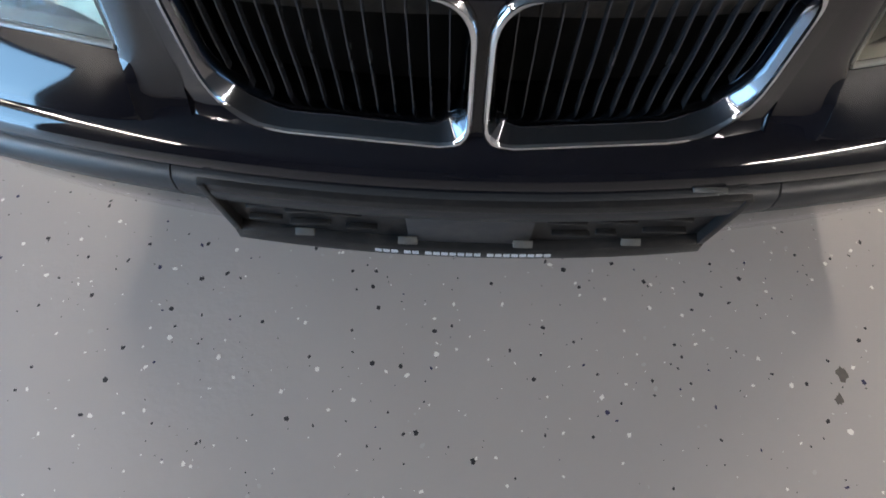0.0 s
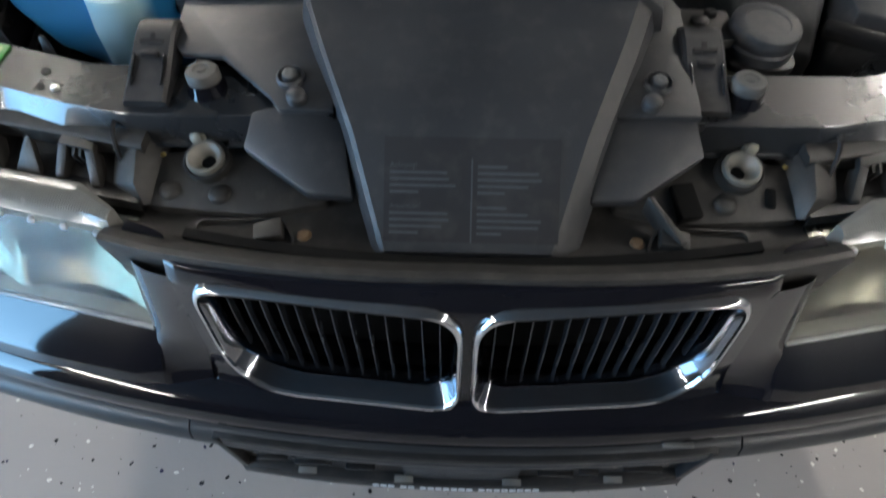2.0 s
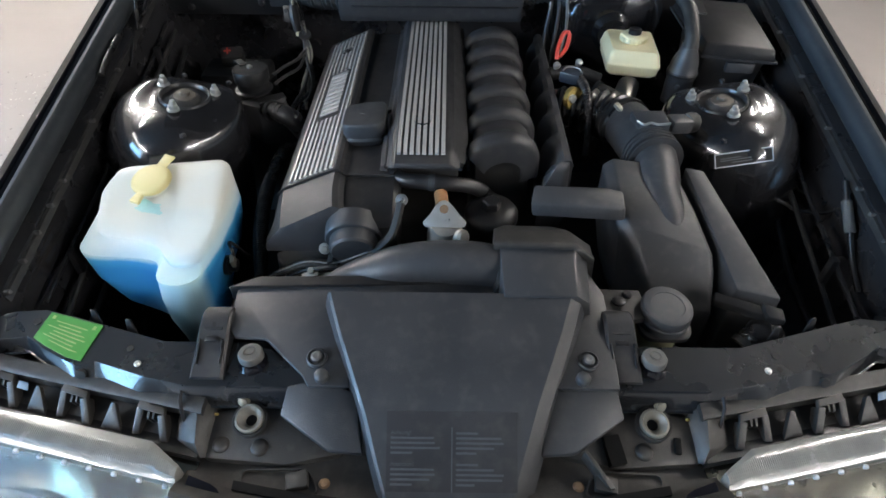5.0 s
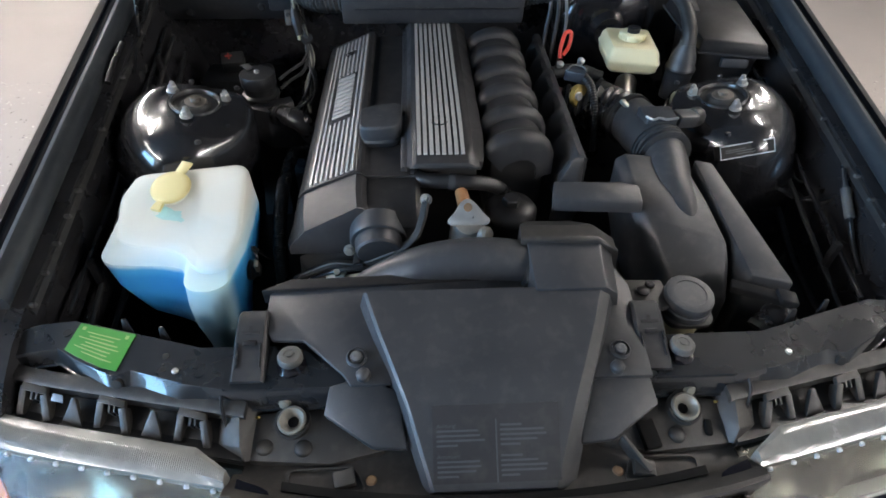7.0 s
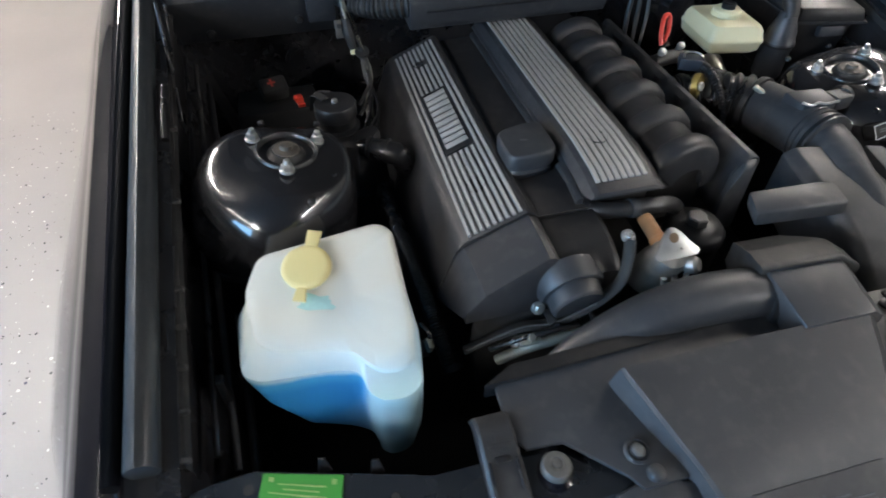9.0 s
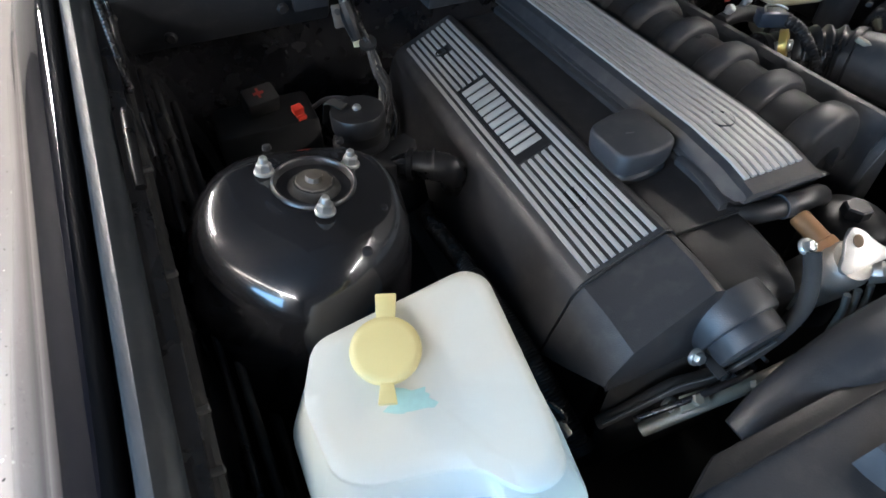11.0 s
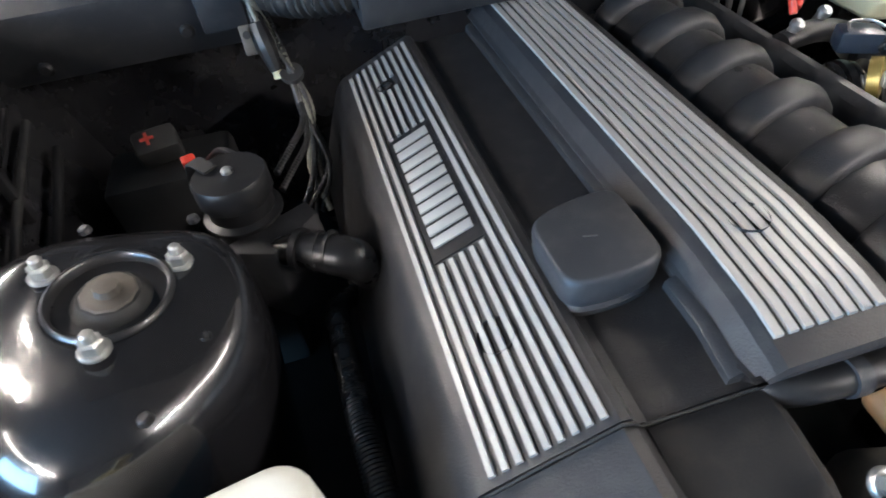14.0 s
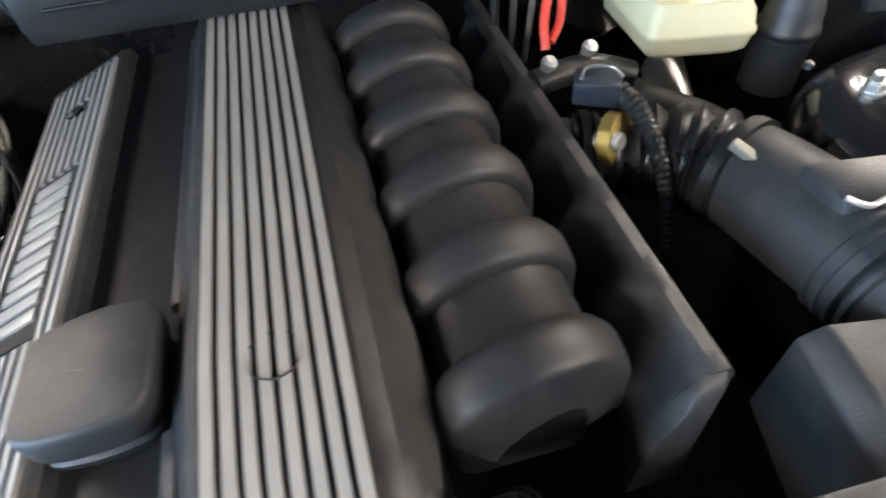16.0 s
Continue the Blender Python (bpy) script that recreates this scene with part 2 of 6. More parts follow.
def mesh_of(name, bm, material, angle=35, at=(0, 0, 0), flip=1):
    """A mesh from a bmesh laid out in plan units, moved to its thing's origin and scaled to metres."""
    bmesh.ops.transform(bm, matrix=Matrix.Scale(S, 4) @ Matrix.Translation(-Vector(at)) @ Matrix.Diagonal((flip, 1, 1, 1)), verts=bm.verts)
    bmesh.ops.recalc_face_normals(bm, faces=bm.faces)
    me = bpy.data.meshes.new(name)
    bm.to_mesh(me)
    bm.free()
    me.materials.append(material)
    for p in me.polygons:
        p.use_smooth = True
    me.set_sharp_from_angle(angle=radians(angle))
    return me


def part(name, bm, material, parent, label="", angle=35, flip=1):
    at = ORIGIN[parent.name]
    ob = new(name, mesh_of(name, bm, material, angle, at, flip))
    ob.parent = parent
    ORIGIN[ob.name] = at
    return tagged(ob, label)


def solo(name, bm, material, label, category, at=(0, 0, 0), kind="", angle=35, group="", flip=1):
    """A thing of one mesh."""
    ob = new(name, mesh_of(name, bm, material, angle, at, flip))
    ob.location = Vector(at) * S
    ORIGIN[ob.name] = Vector(at)
    return tagged(ob, label, category, group, kind)


def piece(name, mesh, parent, m, label=""):
    """A repeat on shared mesh data (modelled round its own origin); m is in plan units."""
    ob = new(name, mesh)
    ob.parent = parent
    loc, rot, sc = m.decompose()
    ob.matrix_basis = Matrix.LocRotScale((loc - ORIGIN[parent.name]) * S, rot, sc)
    ORIGIN[ob.name] = ORIGIN[parent.name]
    return tagged(ob, label)


def bevel(bm, width, seg=2, angle=28):
    bm.normal_update()
    edges = [e for e in bm.edges if len(e.link_faces) == 2 and e.calc_face_angle(0) > radians(angle)]
    if edges:
        bmesh.ops.bevel(bm, geom=edges, offset=width, segments=seg, profile=0.5, affect="EDGES", clamp_overlap=True)
    return bm


def box(c, s, rot=(0, 0, 0), bev=0.0, bm=None, seg=2):
    b = bmesh.new()
    bmesh.ops.create_cube(b, size=1, matrix=pose(*c, *rot) @ Matrix.Diagonal((*s, 1)))
    if bev:
        bevel(b, bev, seg)
    return join(bm, b)


def join(bm, b):
    """Adds b to bm, or gives b alone."""
    if bm is None:
        return b
    made = {}
    for v in b.verts:
        made[v] = bm.verts.new(v.co)
    for f in b.faces:
        bm.faces.new([made[v] for v in f.verts])
    b.free()
    return bm


def loft(rings, cap=True, closed=True, bm=None, bev=0.0, seg=2):
    """A skin over rings of points, all of one length."""
    b = bmesh.new()
    rows = [[b.verts.new(p) for p in r] for r in rings]
    n = len(rings[0])
    for r, q in zip(rows, rows[1:]):
        for i in range(n if closed else n - 1):
            j = (i + 1) % n
            b.faces.new((r[i], r[j], q[j], q[i]))
    if cap and closed:
        b.faces.new(rows[0][::-1])
        b.faces.new(rows[-1])
    bmesh.ops.recalc_face_normals(b, faces=b.faces)
    if bev:
        bevel(b, bev, seg)
    return join(bm, b)


def slab(points, drop, bev=0.0, bm=None, seg=2):
    """A plate: its upper outline and the way down to its lower one."""
    d = Vector(drop)
    return loft([[Vector(p) for p in points], [Vector(p) + d for p in points]], bm=bm, bev=bev, seg=seg)


def smooth_path(points, steps=6):
    p = [Vector(q) for q in points]
    p = [2 * p[0] - p[1]] + p + [2 * p[-1] - p[-2]]
    out = []
    for a, b, c, d in zip(p, p[1:], p[2:], p[3:]):
        for k in range(steps):
            t = k / steps
            out.append(0.5 * ((2 * b) + (c - a) * t + (2 * a - 5 * b + 4 * c - d) * t * t + (3 * b - a - 3 * c + d) * t ** 3))
    return out + [p[-2]]


def tube(points, radius, seg=10, steps=6, bm=None, rib=None, flat=1.0, cap=True):
    """A hose along a smooth path. radius: one number, or one for each point; rib: (pitch, depth) of a corrugated hose."""
    pts = smooth_path(points, steps) if steps > 1 else [Vector(q) for q in points]
    rs = [radius] * len(points) if not isinstance(radius, (list, tuple)) else list(radius)
    if rib:
        fine, run = [], 0.0
        for a, b in zip(pts, pts[1:]):
            k = max(1, int((b - a).length / (rib[0] / 4)))
            fine += [a.lerp(b, i / k) for i in range(k)]
        pts = fine + [pts[-1]]
    total = [0.0]
    for a, b in zip(pts, pts[1:]):
        total.append(total[-1] + (b - a).length)
    side, rings = None, []
    for i, p in enumerate(pts):
        d = (pts[min(i + 1, len(pts) - 1)] - pts[max(i - 1, 0)]).normalized()
        if side is None:
            side = d.cross(Vector((0, 0, 1)))
            if side.length < 0.1:
                side = d.cross(Vector((1, 0, 0)))
        side = (side - d * side.dot(d)).normalized()
        up = side.cross(d)
        u = i / (len(pts) - 1) * (len(rs) - 1)
        k = min(int(u), len(rs) - 2) if len(rs) > 1 else 0
        r = rs[k] + (rs[min(k + 1, len(rs) - 1)] - rs[k]) * (u - k)
        if rib:
            r += rib[1] * math.sin(2 * math.pi * total[i] / rib[0])
        rings.append([p + r * (math.cos(a) * side + flat * math.sin(a) * up) for a in (2 * math.pi * j / seg for j in range(seg))])
    return loft(rings, bm=bm, cap=cap)


def lathe(profile, m, seg=24, bm=None, sx=1.0, sy=1.0):
    """A turned body: (radius, height) from bottom to top, at the pose m."""
    rings = [[m @ Vector((max(r, 1e-4) * math.cos(a) * sx, max(r, 1e-4) * math.sin(a) * sy, z)) for a in (2 * math.pi * j / seg for j in range(seg))] for r, z in profile]
    return loft(rings, bm=bm)


def outline(corners, radii, n=6):
    """A rounded polygon in two coordinates."""
    out, k = [], len(corners)
    for i in range(k):
        a, b, c = (Vector(corners[(i + j - 1) % k]) for j in range(3))
        r = radii[i] if isinstance(radii, (list, tuple)) else radii
        u, v = (a - b).normalized(), (c - b).normalized()
        r = min(r, (a - b).length * 0.49, (c - b).length * 0.49)
        for s in range(n + 1):
            t = s / n
            out.append((1 - t) ** 2 * (b + u * r) + 2 * t * (1 - t) * b + t * t * (b + v * r))
    return out


def arc_y(x):
    """How far the bumper's front lies ahead, along the car's width."""
    x = abs(x)
    return 0.236 + 0.26 * x * x + 0.5 * max(0, x - 0.5) ** 2 * 3


BRASS = pbr("old_brass", (0.45, 0.33, 0.1), 0.45, metal=0.7, var=0.3)
rivet_mat = pbr("dull_rivet", (0.1, 0.1, 0.1), 0.5, metal=0.2, var=0.3, scale=80)
pad_mat = pbr("grey_rubber", (0.085, 0.083, 0.079), 0.6, var=0.25, dust=0.3)


# ---- the garage ----
XL, XR, YB, YF, H = -3.7, 3.7, -6.6, 5.2, 2.6


def plain(name, c, s, material, label, category="wall"):
    return solo(name, box(c, s), material, label, category, kind="structure")


plain("floor", (0, -0.7, -0.05), (7.6, 12.0, 0.1), FLOOR, "grey epoxy garage floor scattered with black and white paint flakes", "floor")
# Unseen closing surfaces; each side's tone sets its bounce and reflections.
plain("ceiling", (0, -0.7, H + 0.05), (7.6, 12.0, 0.1), CEIL, "plain unseen garage ceiling, darkened to trim reflections", "ceiling")
plain("wall_east", (XR + 0.05, -0.7, H / 2), (0.1, 12.0, H), MIDWALL, "plain unseen garage wall, its grey set to trim reflections")
plain("wall_north", (0, YF + 0.05, H / 2), (7.4, 0.1, H), WALL, "plain unseen garage wall, its grey set to trim reflections")
plain("wall_south", (0, YB - 0.05, H / 2), (7.4, 0.1, H), DIMWALL, "plain unseen garage wall, its grey set to trim reflections")
# the side wall is open for its door
west = box((XL - 0.05, -4.4, H / 2), (0.1, 4.4, H))
box((XL - 0.05, 2.75, H / 2), (0.1, 5.1, H), bm=west)
box((XL - 0.05, -1.0, H - 0.2), (0.1, 2.4, 0.4), bm=west)
solo("wall_west", west, DIMWALL, "garage wall darkened to trim reflections, with a wide open door", "wall", kind="structure")
solo("ground", box((XL - 6.1, 0.8, -0.06), (12, 24, 0.1)), FLOOR, "pale concrete yard outside the garage door", "ground", kind="structure")


def flakes():
    rng = random.Random(7)
    verts, faces = [], []
    for _ in range(17000):
        x, y = rng.uniform(-2.2, 2.2), rng.uniform(-1.0, 2.6)
        if abs(x) < 0.6 and y > 0.45:
            continue
        r = 0.0011 + 0.0042 * rng.random() ** 2.6
        k, a0, el = rng.choice((4, 4, 5, 5, 6)), rng.uniform(0, 6.3), rng.uniform(0.5, 1.0)
        turn = rng.uniform(0, 3.2)
        i = len(verts)
        for j in range(k):
            a = a0 + 2 * math.pi * (j + rng.uniform(-0.25, 0.25)) / k
            px, py = r * math.cos(a), r * el * math.sin(a)
            verts.append((x + px * math.cos(turn) - py * math.sin(turn), y + px * math.sin(turn) + py * math.cos(turn), 0.0006))
        faces.append(list(range(i, i + k)))
    me = bpy.data.meshes.new("paint_flakes")
    me.from_pydata([[c * S for c in v] for v in verts], [], faces)
    me.materials.append(FLAKES)
    tagged(new("paint_flakes", me), "black, white and navy paint flakes in the floor coating", "flakes", kind="stuff")


flakes()


def ceiling_light(x, y, length, turn=0, glow=TUBE):
    t = thing("ceiling_light", (x, y, H - 0.06), "unseen slim white ceiling light with a bright tube", "lamp", "ceiling lights")
    m = pose(x, y, H - 0.03, 0, 0, turn)
    b = box((0, 0, 0), (0.09, length, 0.05), bev=0.006)
    b.transform(m)
    part("housing", b, WALL, t)
    b = box((0, 0, -0.045), (0.05, length - 0.06, 0.03), bev=0.01)
    b.transform(m)
    part("tube", b, glow, t, "bright white light tube")


ceiling_light(-3.45, 0.1, 2.4)
ceiling_light(3.45, 0.1, 2.4, 0, WARM)
for side in (-3.4, 3.4):
    ceiling_light(side, -2.35, 2.4, 0, FRONT)
# Added rear tubes: one brightens the left floor, one the right rail's sheen.
ceiling_light(-2.6, 3.2, 2.4, 0, BRIGHTEST)
ceiling_light(2.2, 2.2, 1.2, 0, BRIGHT)


def smudges():
    t = thing("floor_smudge", (0.583, 0.184, 0.0007), "two dark scuff marks on the epoxy floor", "scuff mark")
    rng = random.Random(9)
    for x, y, r in ((0.583, 0.184, 0.011), (0.570, 0.145, 0.008)):
        b = bmesh.new()
        ring = [b.verts.new((x + r * rng.uniform(0.5, 1.1) * math.cos(a), y + 1.3 * r * rng.uniform(0.5, 1.1) * math.sin(a), 0.0008)) for a in (2 * math.pi * k / 14 for k in range(14))]
        b.faces.new(ring)
        part("mark", b, SCUFF, t)


SCUFF = pbr("scuff", (0.1, 0.09, 0.075), 0.6, var=0.5, scale=120)
smudges()


# ---- the car's front ----
def front_bumper():
    t = thing("front_bumper", (0, 0.3, 0.2), "glossy black car bumper with a matt rub strip", "bumper")
    xs = [-0.735 + 1.47 * i / 64 for i in range(65)]

    def sect(prof, x):
        y0 = arc_y(x)
        return [Vector((x, y0 + dy, z)) for dy, z in prof]

    body = [(0.10, 0.477), (0.055, 0.4745), (0.036, 0.471), (0.022, 0.4655), (0.0115, 0.4575), (0.005, 0.448), (0.002, 0.439), (0.003, 0.433), (0.012, 0.43), (0.012, 0.392),
            (0.004, 0.388), (0.006, 0.37), (0.014, 0.33), (0.03, 0.27), (0.06, 0.22), (0.12, 0.2), (0.14, 0.3), (0.13, 0.45)]
    part("shell", loft([sect(body, x) for x in xs]), PAINT, t, "glossy black painted bumper shell", 50)
    strip = [(0.013, 0.432), (0.002, 0.432), (-0.006, 0.426), (-0.009, 0.412), (-0.006, 0.396), (0.002, 0.39), (0.013, 0.39)]
    part("rub_strip", loft([sect(strip, x) for x in [-0.27 + 0.54 * i / 24 for i in range(25)]]), RUBSTRIP, t, "matt dark rub strip", 50)
    for s in (-1, 1):
        part("rub_strip", loft([sect(strip, s * x) for x in [0.2718 + 0.455 * i / 24 for i in range(25)]]), RUBSTRIP, t, "matt dark rub strip", 50)
    part("cap_mark", box((0.205, arc_y(0.205) + 0.0, 0.4375), (0.03, 0.005, 0.003), bev=0.001), pad_mat, t, "small grey filler cap")


front_bumper()


def plate_holder():
    t = thing("plate_holder", (0, 0.24, 0.3), "empty black plastic number plate holder on the bumper", "plate holder")

    def at(x, z, out=0.0):
        return Vector((x, arc_y(x) + 0.004 + (0.425 - z) * 0.05 - out, z))

    n = 16
    xs = [-0.247 + 0.494 * i / n for i in range(n + 1)]
    back = loft([[at(x, 0.425, 0.003), at(x, 0.31, 0.003), at(x, 0.31, 0.0), at(x, 0.425, 0.0)] for x in xs])
    part("back_plate", back, DARK, t)
    part("lower_rail", loft([[at(x, 0.326, 0.014), at(x, 0.308, 0.017), at(x, 0.306, 0.0), at(x, 0.33, 0.0)] for x in xs], bev=0.0015), DARK, t)
    part("upper_rail", loft([[at(x, 0.428, 0.012), at(x, 0.416, 0.013), at(x, 0.414, 0.0), at(x, 0.43, 0.0)] for x in xs], bev=0.0015), DARK, t)
    for s in (-1, 1):
        part("side_rail", loft([[at(s * 0.247, z, 0.014), at(s * 0.239, z, 0.014), at(s * 0.239, z, 0.0), at(s * 0.247, z, 0.0)] for z in (0.31, 0.36, 0.428)], bev=0.001), DARK, t)
    for x in (-0.168, -0.062, 0.055, 0.165):
        p = at(x, 0.34, 0.012)
        part("tab", box(p, (0.02, 0.008, 0.003), (35, 0, 0), bev=0.001), pad_mat, t, "pale worn plastic tab")
    part("centre_plate", loft([[at(x, 0.395, 0.006), at(x, 0.33, 0.008), at(x, 0.33, 0.0), at(x, 0.395, 0.0)] for x in (-0.062, -0.03, 0, 0.03, 0.062)], bev=0.001), COVER, t)
    rng = random.Random(3)
    for x in (-0.2, -0.15, -0.115, 0.1, 0.14, 0.19):
        for z in (0.355, 0.385):
            part("rib", box(at(x + rng.uniform(-.01, .01), z, 0.006), (rng.uniform(0.02, 0.045), 0.007, 0.004), (0, rng.uniform(-4, 4), 0), bev=0.001), DARK, t)
    # the dealer's line on the lower rail, set as bars
    x = -0.098
    for letters in (3, 2, 7, 8):
        for _ in range(letters):
            w = 0.0069
            part("print_bar", loft([[at(u, 0.3185, 0.0161), at(u, 0.3135, 0.0169), at(u, 0.3135, 0.0159), at(u, 0.3185, 0.0151)] for u in (x, x + w)]), PRINT, t, "white bar of worn print")
            x += w + 0.0017
        x += 0.005


plate_holder()


def nose_y(x, z):
    y = 0.270 + 0.16 * (z - 0.476) + 0.42 * x * x
    if z > 0.598:
        y += (z - 0.598) ** 2 * 28 * (1 - 0.85 * min(1, abs(x) / 0.25))
    if z < 0.478:
        y -= (0.478 - z) * 0.9
    return y


KIDNEY = outline([(0.005, 0.606), (0.228, 0.606), (0.219, 0.467), (0.005, 0.467)], [0.04, 0.03, 0.06, 0.026], 8)


def lens_y(x):
    return 0.352 + 0.21 * (x - 0.3) + 0.75 * max(0, x - 0.52) ** 2


def ridge_x(z):
    """Where the nose turns back towards the lamp."""
    return 0.241 + 0.03 * max(0, z - 0.478)


def valance_y(x, z):
    """The rounded painted strip between the lamp's lower edge and the bumper."""
    k = min(1, max(0, (x - 0.255) / 0.07))
    low = arc_y(x) + 0.018 + 0.01 * (1 - k * k * (3 - 2 * k))
    u = min(1, max(0, (z - 0.468) / 0.048))
    return low + (lens_y(x) - 0.037 - low) * u ** 1.3


def front_panel():
    t = thing("grille_surround", (0, 0.3, 0.46), "glossy black painted nose panel round the grille openings", "body panel")
    for s in (1, -1):
        n = len(KIDNEY)
        cx, cz = 0.116, 0.536
        rings = []
        for k in range(7):
            f, ring = k / 6, []
            for p in KIDNEY:
                d = Vector((p[0] - cx, p[1] - cz))
                lim = min((0.315 - cx if d.x > 0 else cx) / max(abs(d.x), 1e-6), (0.621 - 0.012 * abs(p[0]) / 0.2 - cz if d.y > 0 else cz - 0.452) / max(abs(d.y), 1e-6))
                q = Vector((cx, cz)) + d * (1 + (lim - 1) * f)
                q.x = min(q.x, ridge_x(q.y) if f > 0.5 else 0.24)
                ring.append(Vector((q.x, nose_y(q.x, q.y), q.y)))
            rings.append(ring)
        rings = [[p + Vector((0, 0.012, -0.001)) for p in rings[0]]] + rings
        part("skin", loft(rings, cap=False), PAINT, t, angle=60, flip=s)
        # the nose's flank: turning back ever more towards the lamp's inner edge
        rows = []
        for z in (0.466, 0.474, 0.482, 0.49, 0.5, 0.51, 0.518, 0.53, 0.55, 0.57, 0.585, 0.596, 0.604):
            a = Vector((ridge_x(z), nose_y(ridge_x(z), z), z))
            f = (0.612 - z) / 0.12
            c = Vector((0.288, valance_y(0.288, z) if z < 0.517 else lens_y(0.288) - 0.048 * f * (1 - 0.1 * f) - 0.001, z))
            dx, dy = c.x - a.x, c.y - a.y
            p1, p2 = a + Vector((0.5 * dx, 0.14 * dy, 0)), a + Vector((0.84 * dx, 0.34 * dy, 0))
            rows.append([a * (1 - u) ** 3 + p1 * (3 * u * (1 - u) ** 2) + p2 * (3 * u * u * (1 - u)) + c * u ** 3 for u in [i / 14 for i in range(15)]])
        part("flank", loft(rows, closed=False), PAINT, t, "glossy black flank beside the headlight", 60, flip=s)
        rows = []
        for i in range(27):
            x = 0.287 + 0.0125 * i
            rows.append([Vector((x, valance_y(x, z), z)) for z in (0.516, 0.513, 0.509, 0.504, 0.498, 0.491, 0.484, 0.477, 0.469)] + [Vector((x, valance_y(x, 0.469) + 0.03, 0.462)), Vector((x, lens_y(x) - 0.01, 0.508))])
        part("valance", loft(rows), PAINT, t, "rounded black painted strip under the headlight", 60, flip=s)
    roll = []
    for i in range(53):
        u = -1 + 2 * i / 52
        s, v = (1 if u > 0 else -1), abs(u)
        # straight over the grilles, round the corner, then back along the lamp
        if v < 0.8:
            x = 0.243 * v / 0.8
            y = nose_y(x, 0.617)
        else:
            w = (v - 0.8) / 0.2
            x = 0.243 + 0.012 * min(1, w * 2) + 0.034 * max(0, w * 2 - 1)
            y = nose_y(0.243, 0.617) + 0.019 * min(1, w * 2) + 0.012 * max(0, w * 2 - 1)
        k = 0.004 * min(v, 0.8)
        back = nose_y(x, 0.598) - nose_y(x, 0.617) - 0.0012
        roll.append([Vector((s * x, y + d, z - k)) for d, z in ((back, 0.598 + k), (back * 0.75, 0.607 + k), (-0.001, 0.6165), (0.0, 0.6188), (0.0018, 0.6202), (0.0045, 0.6207), (0.013, 0.6203), (0.014, 0.6), (0.002, 0.6))])
    part("top_roll", loft(roll), PAINT, t, "glossy black rolled top edge", 60)
    # A sheet whose near-black colour gives the shade behind the slats.
    part("shade_backing", loft([[Vector((x, nose_y(x, 0.54) + 0.046, z)) for z in (0.45, 0.612)] + [Vector((x, nose_y(x, 0.54) + 0.056, z)) for z in (0.612, 0.45)] for x in [-0.24 + 0.04 * i for i in range(13)]]), SHADE, t)


front_panel()


def kidney_grille(s):
    t = thing("kidney_grille", (s * 0.116, 0.28, 0.46), "chrome-framed radiator grille with upright dark slats", "grille", "kidney grilles")

    def ring(side, low, high, out):
        """The opening's outline drawn in from its sides, bottom and top, and moved forward."""
        res = []
        for p in KIDNEY:
            fx, fz = (p[0] - 0.005) / 0.2235, (p[1] - 0.467) / 0.139
            x, z = p[0] + side * (1 - 2 * fx) * (1.35 if fx > 0.5 and side > 0.006 else 1), p[1] + low * (1 - fz) - high * fz
            res.append(Vector((x, nose_y(x, min(max(z, 0.476), 0.598)) - out, z)))
        return res

    frame_rings = [ring(-0.001, -0.001, -0.001, -0.004), ring(-0.0015, -0.0015, -0.0015, 0.003), ring(0, 0, 0, 0.0065), ring(0.0016, 0.0016, 0.0016, 0.0075), ring(0.0032, 0.0032, 0.0032, 0.0068), ring(0.004, 0.004, 0.004, 0.004)]
    part("chrome_frame", loft(frame_rings, cap=False), CHROME, t, "chrome frame", 50, flip=s)
    # Funnel is plain chrome; its dark reflections are put into the colour.
    funnel = [ring(0.0039, 0.0039, 0.0039, 0.0042), ring(0.007, 0.0075, 0.006, -0.003), ring(0.0085, 0.0098, 0.0065, -0.010), ring(0.0095, 0.011, 0.007, -0.014), ring(0.010, 0.0115, 0.0075, -0.05)]
    part("funnel", loft(funnel, cap=False), DARKCHROME, t, "chrome inner funnel, darkened for its reflections", 50, flip=s)
    for i in range(13):
        x = 0.0235 + 0.0152 * i
        rows = []
        for z in (0.4745, 0.5, 0.525, 0.55, 0.575, 0.601):
            u = (z - 0.54) / 0.055
            y = nose_y(x, min(z, 0.598)) + 0.0155 + 0.003 * u * u
            w = x + 0.004 * (x / 0.2) * u
            rows.append([Vector((w - 0.0006, y, z)), Vector((w + 0.0006, y, z)), Vector((w + 0.0009, y + 0.008, z)), Vector((w - 0.0009, y + 0.008, z))])
        part("slat", loft(rows), SLAT, t, angle=50, flip=s)


kidney_grille(1)
kidney_grille(-1)


